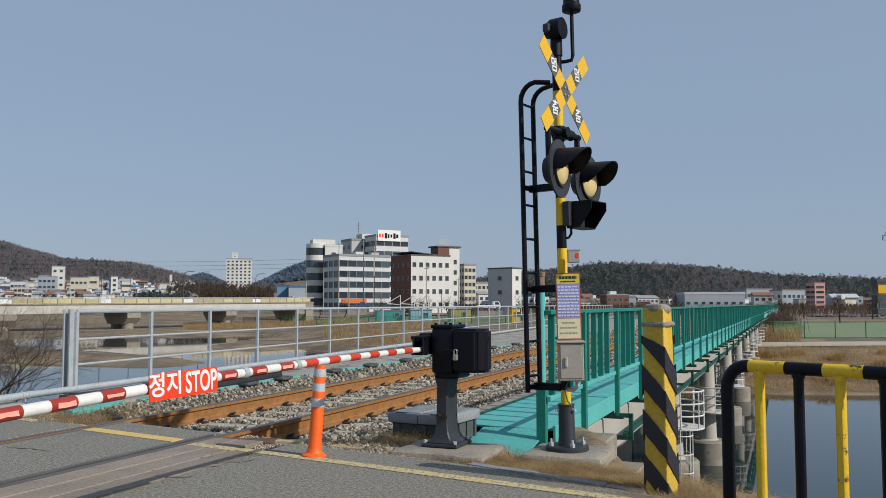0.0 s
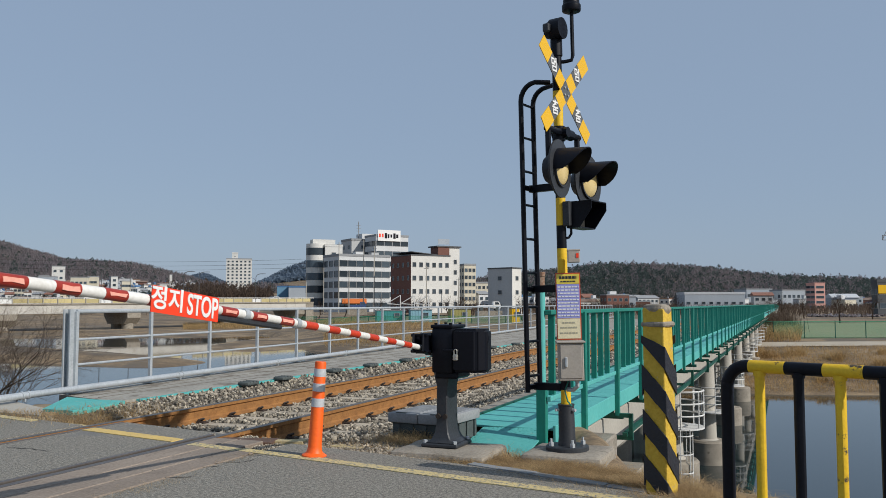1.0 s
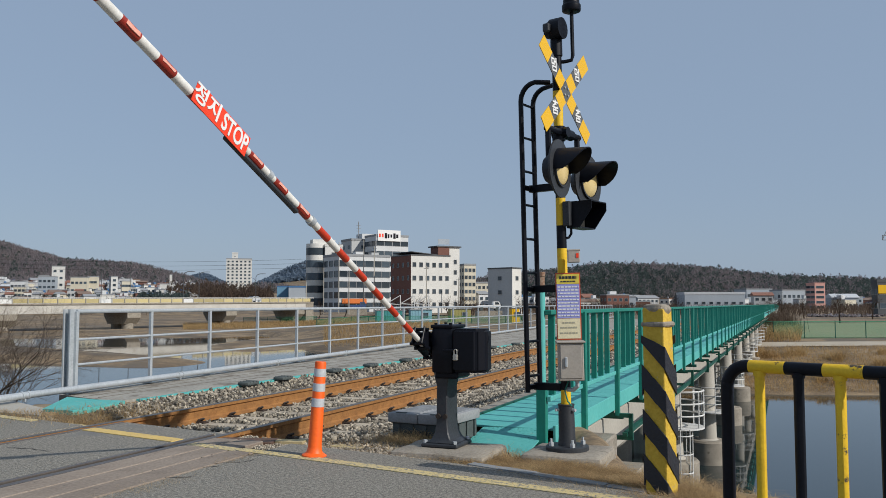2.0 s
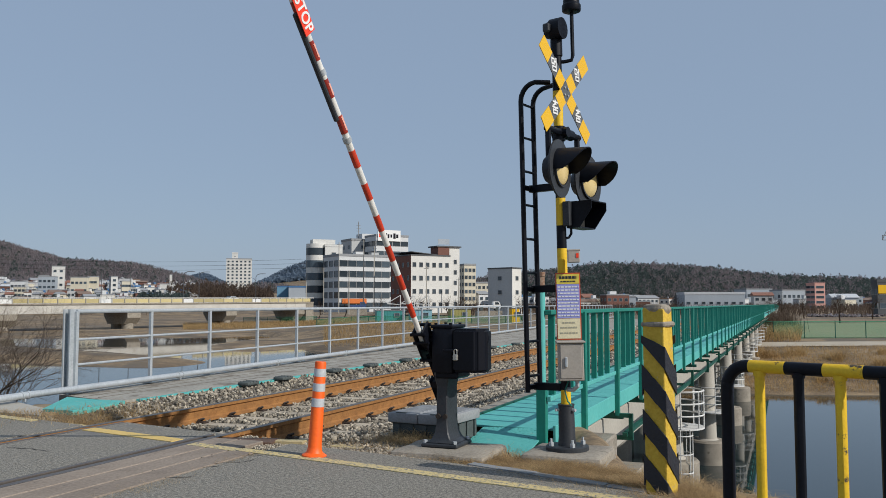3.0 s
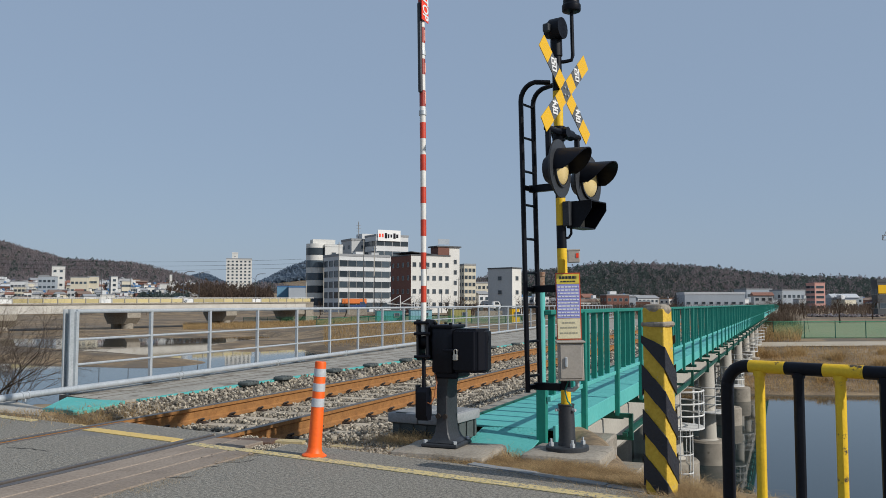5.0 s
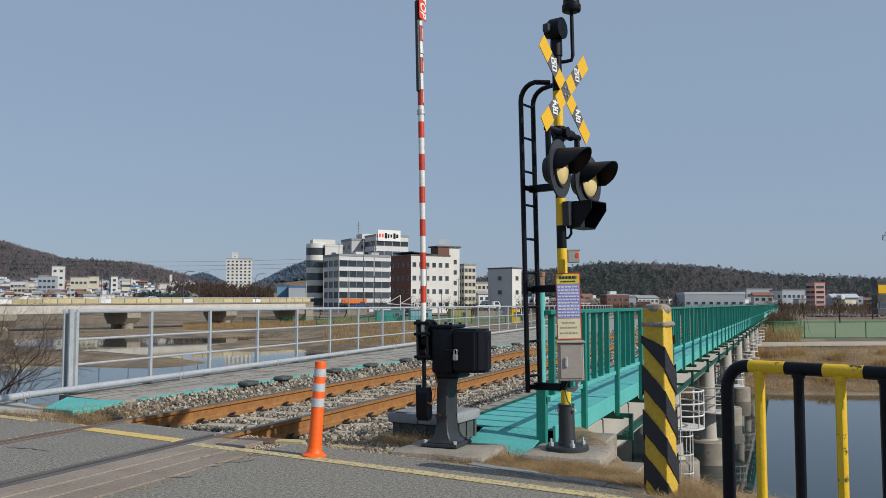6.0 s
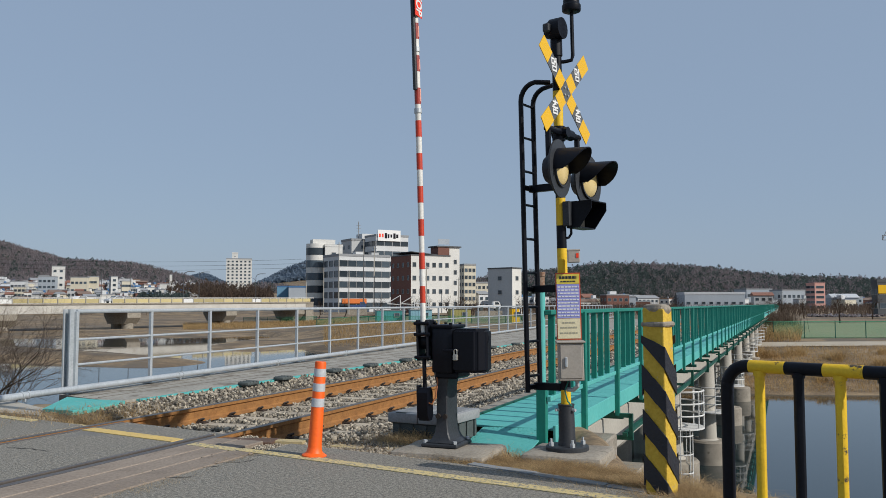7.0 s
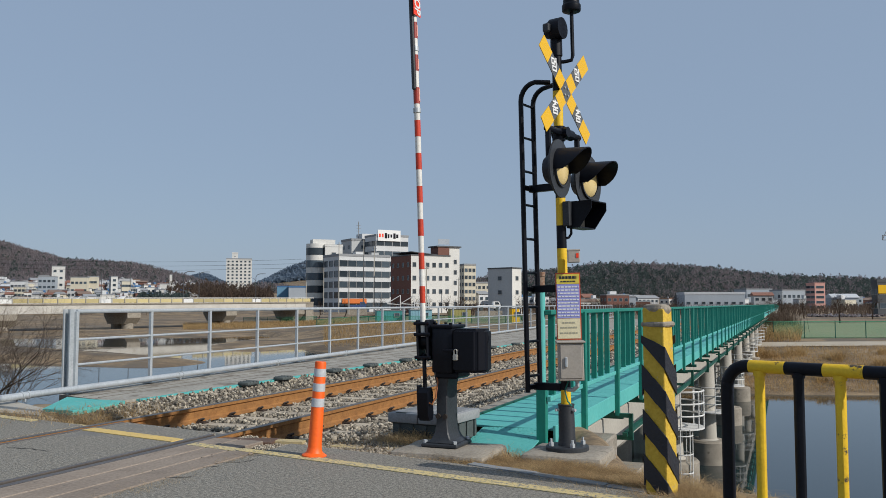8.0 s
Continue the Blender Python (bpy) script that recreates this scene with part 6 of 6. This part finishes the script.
def clump_cloud(name, pts, size, material, label, category, seed, flat=1.0, per=3, grain=1.0):
    """Low bushes and heaps: small uneven tufts in crowds."""
    rs = np.random.RandomState(seed)
    iv = np.array([(1, 0, 0), (-1, 0, 0), (0, 1, 0), (0, -1, 0), (0, 0, 0.95), (0, 0, -1)], float)
    ifc = np.array([(0, 2, 4), (2, 1, 4), (1, 3, 4), (3, 0, 4), (2, 0, 5), (1, 2, 5), (3, 1, 5), (0, 3, 5)])
    p = np.repeat(np.asarray(pts), per, 0)
    n = len(p)
    s = grain * size * rs.uniform(0.45, 1.1, (n, 1, 1)) * rs.uniform(0.7, 1.2, (n, 1, 3)) * np.array([1, 1, flat])
    off = rs.normal(0, 0.55, (n, 3)) * size * np.array([1, 1, 0.8])
    v = iv[None] * s * rs.uniform(0.55, 1.45, (n, 6, 1)) + (p + off + np.array([0, 0, size * 0.6]))[:, None]
    f = ifc[None] + (np.arange(n) * 6)[:, None, None]
    ob = new(name, soup(name, v.reshape(-1, 3), f.reshape(-1, 3), material, True))
    return tagged(ob, label, category, kind="stuff")


def forest(name, pts, height, radius, per, leaf, material, label, category, seed, bare=False):
    """Woodland: each tree a crown of many small loose sprays; bare crowns are narrow upright brushes."""
    rs = np.random.RandomState(seed)
    pts = np.asarray(pts)
    n = len(pts)
    hh = height * rs.uniform(0.6, 1.3, (n, 1))
    rr = radius * rs.uniform(0.6, 1.3, (n, 1))
    u = rs.rand(n, per)
    q = rs.uniform(0, 2 * np.pi, (n, per))
    w = rs.rand(n, per) ** 0.5
    prof = np.sin(np.pi * (0.12 + 0.86 * u)) ** 0.7
    c = np.stack([np.cos(q) * w * prof * rr, np.sin(q) * w * prof * rr, hh * (0.12 + 0.88 * u)], -1) + pts[:, None]
    m = n * per
    c = c.reshape(m, 1, 3)
    a = rs.normal(size=(m, 3))
    a /= np.linalg.norm(a, axis=1)[:, None]
    if bare:
        a = a * np.array([0.55, 0.55, 0.3]) + np.array([0, 0, 1.0])
        a /= np.linalg.norm(a, axis=1)[:, None]
    b = np.cross(a, rs.normal(size=(m, 3)))
    b /= np.linalg.norm(b, axis=1)[:, None]
    k = leaf * rs.uniform(0.5, 1.4, (m, 1))
    long, thin = (1.5, 0.42) if bare else (0.85, 0.75)
    v = c + np.stack([a * k * long, -a * k * long * 0.6 + b * k * thin, -a * k * long * 0.6 - b * k * thin], 1)
    f = np.arange(m * 3).reshape(m, 3)
    return tagged(new(name, soup(name, v.reshape(-1, 3), f, material)), label, category, kind="stuff")


def ld_points(rs, n, l0, l1, d0, d1, keep=None):
    l, d = rs.uniform(l0, l1, n) , rs.uniform(d0, d1, n)
    l = l * d
    a = radians(TURN)
    x, y = l * math.cos(a) - d * math.sin(a), l * math.sin(a) + d * math.cos(a)
    z = land(x, y)
    p = np.stack([x, y, z], 1)
    return p[keep(p)] if keep else p


def twigs(name, pts, h, per, wide, label):
    rs = np.random.RandomState(len(pts) + per)
    sp = [(x + rs.normal() * h * 0.4, y + rs.normal() * h * 0.4, z, h * rs.uniform(0.4, 1.15), rs.uniform(0.1, 0.9)) for x, y, z in pts for _ in range(per)]
    return blades(name, sp, TWIG, label, "scrub", wide)


def woods():
    rs = np.random.RandomState(21)
    up = lambda h: (lambda p: p[:, 2] > h)
    left = ld_points(rs, 18000, -0.60, -0.16, 640, 1130, up(9))
    sel = rs.rand(len(left)) < 0.13
    forest("hill_pines", left[sel], 6.0, 2.4, 30, 0.75, HAZED_PINE, "dark evergreen trees scattered on the hill", "woodland", 1)
    forest("hill_woods", left[~sel], 6.4, 3.0, 28, 0.68, HAZED_WOOD, "bare brown winter woodland on the hill", "woodland", 2, True)
    right = ld_points(rs, 15000, 0.04, 0.58, 720, 1080, up(6))
    sel = rs.rand(len(right)) < 0.62 + 0.3 * np.sin(right[:, 0] * 0.021 + 1.3 * np.sin(right[:, 1] * 0.013))
    forest("ridge_pines", right[sel], 5.8, 2.8, 28, 0.85, HAZED_PINE, "dark evergreen woodland along the ridge", "woodland", 3)
    forest("ridge_woods", right[~sel], 6.2, 2.8, 28, 0.68, HAZED_WOOD, "bare brown winter woodland along the ridge", "woodland", 4, True)
    crest = ld_points(rs, 260, 0.04, 0.58, 800, 980, up(14))
    forest("ridge_crowns", crest, 8.0, 3.6, 80, 0.8, HAZED_PINE, "taller dark evergreen crowns on the ridge", "woodland", 23)
    crest = ld_points(rs, 420, 0.04, 0.58, 800, 980, up(14))
    forest("ridge_bare_crowns", crest, 9.0, 3.0, 70, 0.62, HAZED_WOOD, "taller bare brown crowns on the ridge", "woodland", 24, True)
    crest = ld_points(rs, 220, -0.60, -0.2, 760, 1020, up(16))
    forest("hill_crowns", crest, 8.0, 3.2, 80, 0.8, HAZED_PINE, "taller dark evergreen crowns on the hill", "woodland", 25)
    # farthest hills, their trees coloured pale blue to stand for haze
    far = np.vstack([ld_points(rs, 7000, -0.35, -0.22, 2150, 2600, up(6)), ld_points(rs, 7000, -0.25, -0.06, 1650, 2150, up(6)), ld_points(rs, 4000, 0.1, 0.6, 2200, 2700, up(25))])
    forest("far_hill_woods", far, 9, 8, 10, 3.0, HAZED_FAR_PINE, "distant wooded hills with blue haze in their colour", "woodland", 5)
    # scrub by the town
    shrub = ld_points(rs, 1300, -0.36, -0.19, 430, 520)
    twigs("town_scrub", shrub, 4.2, 6, 4.5, "bare grey-brown scrub beside the bridge road")
    shrub = ld_points(rs, 420, -0.56, -0.33, 340, 660)
    forest("town_trees", shrub, 4.5, 1.7, 26, 0.55, HAZED_PINE, "dark evergreen trees between the houses", "trees", 17)
    shrub = ld_points(rs, 1100, -0.56, -0.33, 335, 640)
    twigs("town_twigs", shrub, 3.2, 7, 4.0, "bare bushes between the town houses")
    shrub = ld_points(rs, 1500, -0.325, -0.20, 430, 510)
    shrub[:, 2] += rs.uniform(0, 8.5, len(shrub)) * rs.uniform(0.5, 1, len(shrub))
    forest("thicket", shrub, 3.2, 1.3, 12, 0.55, TWIG, "bare brown winter thicket behind the road bridge", "thicket", 19, True)
    shrub = ld_points(rs, 320, -0.36, -0.30, 405, 430)
    shrub[:, 2] += rs.uniform(0, 3.5, len(shrub))
    forest("evergreen_scrub", shrub, 3.4, 1.6, 40, 0.45, HAZED_PINE, "dark evergreen bushes beside the road", "scrub", 7)
    shrub = ld_points(rs, 1700, 0.02, 0.6, 230, 420)
    twigs("bank_scrub", shrub, 3.3, 9, 4.0, "bare brown scrub before the far buildings")
    shrub = ld_points(rs, 170, 0.350, 0.40, 98, 135)
    twigs("bank_bushes", shrub, 2.9, 26, 2.0, "bare brown bushes by the bridge end")
    shrub = ld_points(rs, 150, 0.43, 0.56, 215, 235)
    clump_cloud("scrap_heap", shrub, 0.34, mat("scrap_metal", (0.09, 0.05, 0.04), (0.15, 0.155, 0.17), 0.6, scale=0.5, fine=3, bump=0.0, island=0.9), "heap of rusty and grey scrap in a yard", "scrap heap", 10, 0.8, 9)
    # bare trees
    m = [tree_mesh("crown", 30 + k, 6.0, 0.17, 3, 0.75, TWIG, kids=(4, 6)) for k in range(3)]
    spots = [(-12, 212), (-8.2, 215), (3.6, 213), (5.4, 216), (-15.5, 214), (16.5, 178), (22.5, 172), (-34.5, 236), (-6.0, 214), (-3.4, 216), (1.5, 214), (20, 176), (6.5, 200), (-27, 232), (66, 170), (76, 190), (85, 200), (96, 190), (30, 240), (36, 250), (42, 236), (70, 150), (58, 210), (120, 260), (48, 262)]
    for i, (l, d) in enumerate(spots):
        p = town(l, d)
        z = float(land(np.array(p.x), np.array(p.y)))
        bare_tree([("trunk", m[i % 3])], Matrix.Translation((p.x, p.y, z)) @ pose(0, 0, 0, 0, 0, 67 * i), "small bare winter tree near the far buildings", "bare trees by the town")
    # the shrub on the near bank
    thick = tree_mesh("limbs", 77, 4.2, 0.06, 4, 0.72, BARK, sides=6, kids=(4, 5))
    fine = tree_mesh("limbs", 91, 3.6, 0.045, 4, 0.66, TWIG, lean=(0.25, 0.1), sides=5, kids=(4, 5))
    for me, x, y, rz in ((thick, -11.95, 9.9, 20), (fine, -11.9, 9.6, 40), (thick, -13.3, 10.6, 190), (fine, -12.9, 9.7, 300)):
        z = float(land(np.array(x), np.array(y)))
        bare_tree([("limb_work", me)], pose(x, y, z, 0, 0, rz), "leafless shrub with thin dark twigs on the bank", "bank shrubs")


def reeds():
    rs = np.random.RandomState(4)
    sp = []
    def field(n, l0, l1, d0, d1, h, lo=-4.2):
        p = ld_points(rs, n, l0, l1, d0, d1, lambda q: q[:, 2] > lo)
        for x, y, z in p:
            sp.append((x, y, z - 0.05, h * rs.uniform(0.4, 1.3), rs.uniform(0.2, 1.5)))
    field(38000, 0.28, 0.58, 51, 76, 0.30)
    field(3000, 0.30, 0.58, 58, 64, 0.5)
    for k in range(26):
        l0, d0 = rs.uniform(0.29, 0.56), rs.uniform(53, 74)
        field(260, l0, l0 + rs.uniform(0.01, 0.03), d0, d0 + rs.uniform(1, 2.5), rs.uniform(0.5, 0.95))
    field(3000, 0.36, 0.42, 80, 110, 1.3)
    field(9000, -0.14, 0.0, 104, 150, 0.8)
    field(24000, -0.305, -0.10, 166, 218, 1.0)
    field(3000, -0.14, -0.02, 100, 112, 0.5)
    blades("reeds", sp, REED, "dry golden reeds along the far bank", "reeds", 2.2)


# ---- fences and small things of the far bank ----
def net_material():
    m = mat("green_net_see_through", (0.03, 0.30, 0.16), (0.02, 0.22, 0.11), 0.8, scale=0.8, fine=6, bump=0.0)
    nt = m.node_tree
    p, out = nt.nodes["Principled BSDF"], nt.nodes["Material Output"]
    mx, tr = nt.nodes.new("ShaderNodeMixShader"), nt.nodes.new("ShaderNodeBsdfTransparent")
    mx.inputs[0].default_value = 0.17
    nt.links.new(tr.outputs[0], mx.inputs[1])
    nt.links.new(p.outputs[0], mx.inputs[2])
    nt.links.new(mx.outputs[0], out.inputs["Surface"])
    return m


def net_fence(l0, d0, l1, d1, h, net, label):
    a, c = town(l0, d0), town(l1, d1)
    n = max(2, int((c - a).length / 3.0))
    t = thing("net_fence", pose(0, 0, 0), label, "fence")
    post = mesh_of("post", rod_bm((0, 0, -0.3), (0, 0, h + 0.1), 0.05), DARK_GREEN)
    for k in range(n + 1):
        p = a + (c - a) * k / n
        z = float(land(np.array(p.x), np.array(p.y)))
        part("post", post, None, t, at=pose(p.x, p.y, z))
        if k < n:
            q = a + (c - a) * (k + 1) / n
            zq = float(land(np.array(q.x), np.array(q.y)))
            b = B()
            v = [b.verts.new(w) for w in ((p.x, p.y, z), (q.x, q.y, zq), (q.x, q.y, zq + h), (p.x, p.y, z + h))]
            b.faces.new(v)
            g = bmesh.ops.extrude_face_region(b, geom=b.faces[:])
            off = (c - a).normalized().cross(Vector((0, 0, 1))) * 0.02
            bmesh.ops.translate(b, vec=off, verts=[e for e in g["geom"] if isinstance(e, bmesh.types.BMVert)])
            part("net_panel", b, net, t)
            b = B()
            rod(b, (p.x, p.y, z + h), (q.x, q.y, zq + h), 0.035, n=6)
            part("top_rail", b, NET, t, "green top rail")


def rod_bm(a, b_, r, n=6):
    b = B()
    rod(b, a, b_, r, n=n)
    return b


def far_bank_things():
    net = net_material()
    net_fence(32.6, 84, 62, 88, 1.65, net, "green mesh fence around the field on the far bank")
    net_fence(32.6, 84, 36, 104, 1.65, net, "green mesh fence along the field's side")
    net_fence(-22, 148, 14, 150, 1.3, net, "low green mesh fence beside the reeds")
    net_fence(-53, 226, -33, 222, 1.5, net, "low green mesh fence under the bridge")
    # pale winter grass of the fenced field
    b = B()
    rows = [[b.verts.new((p.x, p.y, float(land(np.array(p.x), np.array(p.y))) + 0.05)) for p in (town(l * d / 84.0, d) for l in (33.5, 40, 47, 54, 61, 70))] for d in (85.5, 92, 100, 110, 122, 136, 150)]
    for r0, r1 in zip(rows, rows[1:]):
        for k in range(5):
            b.faces.new((r0[k], r0[k + 1], r1[k + 1], r1[k]))
    tagged(part("field", b, mat("winter_grass", (0.20, 0.215, 0.115), (0.30, 0.26, 0.155), 0.95, scale=0.12, fine=3, bump=0.2), None, "pale green winter grass field inside the fence"), category="field", kind="structure")
    # floodlight mast on the far bank
    p = town(31.95, 60)
    zg = float(land(np.array(p.x), np.array(p.y)))
    t = thing("floodlight_mast", Matrix.Translation((p.x, p.y, zg)) @ pose(0, 0, 0, 0, 0, TURN), "thin steel floodlight mast with a lattice head", "floodlight mast")
    b = B()
    rod(b, (0, 0, -0.3), (0, 0, 5.95 - zg), 0.07, 0.05, n=10)
    part("shaft", b, R_GREY, t)
    b = B()
    h = 5.75 - zg
    for z in (h, h + 0.32):
        rod(b, (-0.75, 0, z), (0.75, 0, z), 0.03, n=6)
    for x in (-0.75, -0.4, 0.4, 0.75):
        rod(b, (x, 0, h), (x, 0, h + 0.32), 0.03, n=6)
    for x in (-0.75, 0.4):
        rod(b, (x, 0, h), (x + 0.35, 0, h + 0.75), 0.028, n=6)
        rod(b, (x + 0.35, 0, h), (x + 0.35, 0, h + 0.75), 0.028, n=6)
    part("lattice_head", b, R_GREY, t)
    # path along the bank
    b = B()
    prev = None
    for k in range(41):
        l = 26 + k * 1.3
        row = []
        for d in (76.0, 79.5):
            p = town(l, d)
            row.append(b.verts.new((p.x, p.y, float(land(np.array(p.x), np.array(p.y))) + 0.06)))
        if prev:
            b.faces.new((prev[0], row[0], row[1], prev[1]))
        prev = row
    ob = part("path", b, mat("pale_path", (0.45, 0.39, 0.30), (0.36, 0.31, 0.24), 0.95, scale=0.5, fine=8, bump=0.2), None, "pale earth path along the far bank")
    tagged(ob, category="path", kind="structure")
    # sheds and containers
    def shed(l, d, w, dp, h, m, lab, rot=10, roof=R_GREY):
        p = town(l, d)
        z = float(land(np.array(p.x), np.array(p.y)))
        t = thing("shed", Matrix.Translation((p.x, p.y, z)) @ pose(0, 0, 0, 0, 0, rot + TURN), lab, "shed")
        b = B()
        box(b, 0, w, 0, dp, -0.3, h, 0.03)
        for k in range(int(w / 0.6)):
            box(b, 0.3 + k * 0.6, 0.4 + k * 0.6, -0.04, 0.0, 0, h)
        part("wall", b, m, t)
        b = B()
        box(b, -0.15, w + 0.15, -0.15, dp + 0.15, h, h + 0.15, 0.02)
        part("roof", b, roof, t)
        part("window", window_mesh(0.9, 0.7), None, t, at=pose(w * 0.7, -0.045, h * 0.6))
    shed(-12.5, 160, 5.5, 3, 2.2, mat("teal_sheet", (0.05, 0.28, 0.27), None, 0.6), "teal sheet metal shed behind the reeds")
    shed(-6.0, 158, 4.0, 3, 2.3, mat("pale_blue_sheet", (0.22, 0.42, 0.50), None, 0.6), "pale blue container beside the shed")
    shed(1.5, 165, 4.0, 3, 2.4, mat("olive_sheet", (0.33, 0.30, 0.10), None, 0.6), "olive yellow container beside the field")
    shed(12.6, 155, 1.4, 2, 2.6, SIGN_YELLOW, "bright yellow kiosk on the far bank")
    # white canopy frames
    for k in range(3):
        p = town(-13.5 + k * 3.4, 205)
        t = thing("canopy", Matrix.Translation((p.x, p.y, -0.9)) @ pose(0, 0, 0, 0, 0, TURN), "white tensioned canopy with a raking mast", "canopy", "canopies by the town")
        b = B()
        rod(b, (3.2, 0, 0), (3.2, 0, 4.2), 0.12, n=6)
        rod(b, (3.2, 0, 4.2), (0, 0, 2.3), 0.10, n=6)
        part("mast", b, WHITE_STEEL, t)
        b = B()
        prism(b, [(0, 2.1), (3.3, 1.9), (3.3, 2.0), (0, 2.35)], 0, 4, 'y')
        part("canopy_sheet", b, WHITE_STEEL, t)
    # trucks parked by the buildings
    for l, d, m, lab in ((-23.6, 232, mat("blue_truck", (0.05, 0.09, 0.22), None, 0.4), "parked blue pickup truck in front of shops"), (9.6, 180, WHITE, "parked white light truck by the bank")):
        p = town(l, d)
        t = thing("truck", Matrix.Translation((p.x, p.y, -0.2)) @ pose(0, 0, 0, 0, 0, TURN + 8), lab, "truck")
        b = B()
        box(b, -2.4, 0.9, -0.85, 0.85, 0.6, 1.15, 0.05)
        part("load_bed", b, m, t)
        b = B()
        prism(b, [(0.95, 0.5), (2.5, 0.5), (2.5, 1.2), (2.15, 1.95), (0.95, 1.95)], -0.85, 0.85, 'y')
        part("cab", b, m, t)
        b = B()
        prism(b, [(1.3, 1.3), (2.25, 1.3), (2.0, 1.8), (1.3, 1.8)], -0.875, -0.85, 'y')
        part("cab_window", b, GLASS_DARK, t)
        for x in (-1.6, 1.7):
            for s in (-1, 1):
                b = B()
                rod(b, (x, s * 0.7, 0.38), (x, s * 0.88, 0.38), 0.38, n=14)
                part("wheel", b, RUBBER, t)
        b = B()
        box(b, -2.6, 2.8, -1.2, 1.2, -1.6, -0.002)
        part("standing_slab", b, CONCRETE, t)


def lamps_and_wires():
    for tau in (0.262, 0.348, 0.523, 0.578, 0.80):
        t = thing("street_lamp", on_bridge(tau, -0.45, DECK_Z), "grey street lamp with a curved arm on the bridge", "street lamp", "lamps on the bridge")
        b = B()
        pipe(b, [(0, 0, 0), (0, 0, 6.3), (0.25, -0.2, 6.8), (0.8, -0.5, 7.05), (1.6, -0.9, 7.1)], 0.075, 6)
        part("lamp_post", b, W_DARK, t)
        b = B()
        box(b, 1.4, 2.2, -1.2, -0.88, 7.04, 7.16, 0.03)
        part("lamp_head", b, W_DARK, t)
        b = B()
        pipe(b, [(0, 0, 5.3), (-0.4, 0.3, 5.9), (-1.0, 0.6, 6.1)], 0.05, 5)
        part("banner_arm", b, W_DARK, t)
    for l, d, h in ((-33.5, 238, 13), (-29.0, 236, 20), (-22.5, 240, 21), (-19.3, 238, 19), (-25.5, 230, 12), (-4.0, 205, 12), (4.2, 230, 10), (-38, 236, 9)):
        p = town(l, d)
        t = thing("utility_pole", Matrix.Translation((p.x, p.y, -1.6)), "slender pale utility pole in the town street", "utility pole", "utility poles")
        b = B()
        rod(b, (0, 0, 0), (0, 0, h), 0.17, 0.10, n=8)
        part("shaft", b, PALE_CONCRETE, t)
        b = B()
        rod(b, (-0.7, 0, h - 0.6), (0.7, 0, h - 0.6), 0.06, n=5)
        part("crossarm", b, R_GREY, t)
    pts = [(-250, 420), (-10, 392)]
    for l, d in pts:
        p = town(l, d)
        t = thing("power_pole", Matrix.Translation((p.x, p.y, -1.2)), "tall grey power pole carrying wires", "power pole", "power poles")
        b = B()
        rod(b, (0, 0, 0), (0, 0, 26), 0.25, 0.14, n=8)
        part("shaft", b, CONCRETE, t)
        for z in (21.5, 23.5, 25.5):
            b = B()
            rod(b, (-1.2, 0, z), (1.2, 0, z), 0.08, n=6)
            part("crossarm", b, R_GREY, t)
    for (la, da), (lb, db) in zip(pts, pts[1:]):
        for z in (20.6, 22.6, 24.6):
            a, c = town(la, da, z), town(lb, db, z)
            b = B()
            pipe(b, [a + (c - a) * s - Vector((0, 0, 4 * 3.2 * s * (1 - s))) for s in np.linspace(0, 1, 15)], 0.05, 4)
            w = part("power_line", b, DARK_IRON, None, "thin sagging power line over the town")
            tagged(w, category="power line", group="power lines")


main_blocks()
small_houses()
road_bridge()
CAR_A = car("white saloon car driving over the road bridge", WHITE, on_bridge(-0.713, 1.5, DECK_Z))
CAR_B = car("silver car driving over the road bridge", SILVER_TAPE, on_bridge(1.017, 3.7, DECK_Z))
woods()
reeds()
far_bank_things()
lamps_and_wires()


# ---- what moves ----
ARM_ANGLES = [(0.0, -0.7), (0.4, -0.7), (0.5, -0.6), (0.7, 1.5), (1.0, 7.0), (1.5, 17.1), (1.7, 21.0), (2.25, 33.8), (2.8, 46.6), (3.0, 51.1), (3.5, 61.9), (4.0, 74.5), (4.5, 87.4), (4.7, 90.7), (5.0, 92.3), (5.5, 90.9), (6.0, 91.3), (6.5, 88.8), (7.0, 89.6), (7.5, 89.2), (8.0, 89.0)]


def motions():
    side = pose(0, 0, 0, 0, 0, 180)
    walk(CAR_A, [(t, on_bridge(0.064 + 0.134 * (t - 5.8), 1.5, DECK_Z)) for t in (0.0, 4.0, 8.0)])
    walk(CAR_B, [(t, on_bridge(u, 3.7, DECK_Z) @ side) for t, u in ((0.0, 1.017), (4.0, 0.648), (8.0, 0.236))])
    walk(ARM, [(t, pose(*PIVOT, -a, -1.66, -2.0)) for t, a in ARM_ANGLES])


motions()
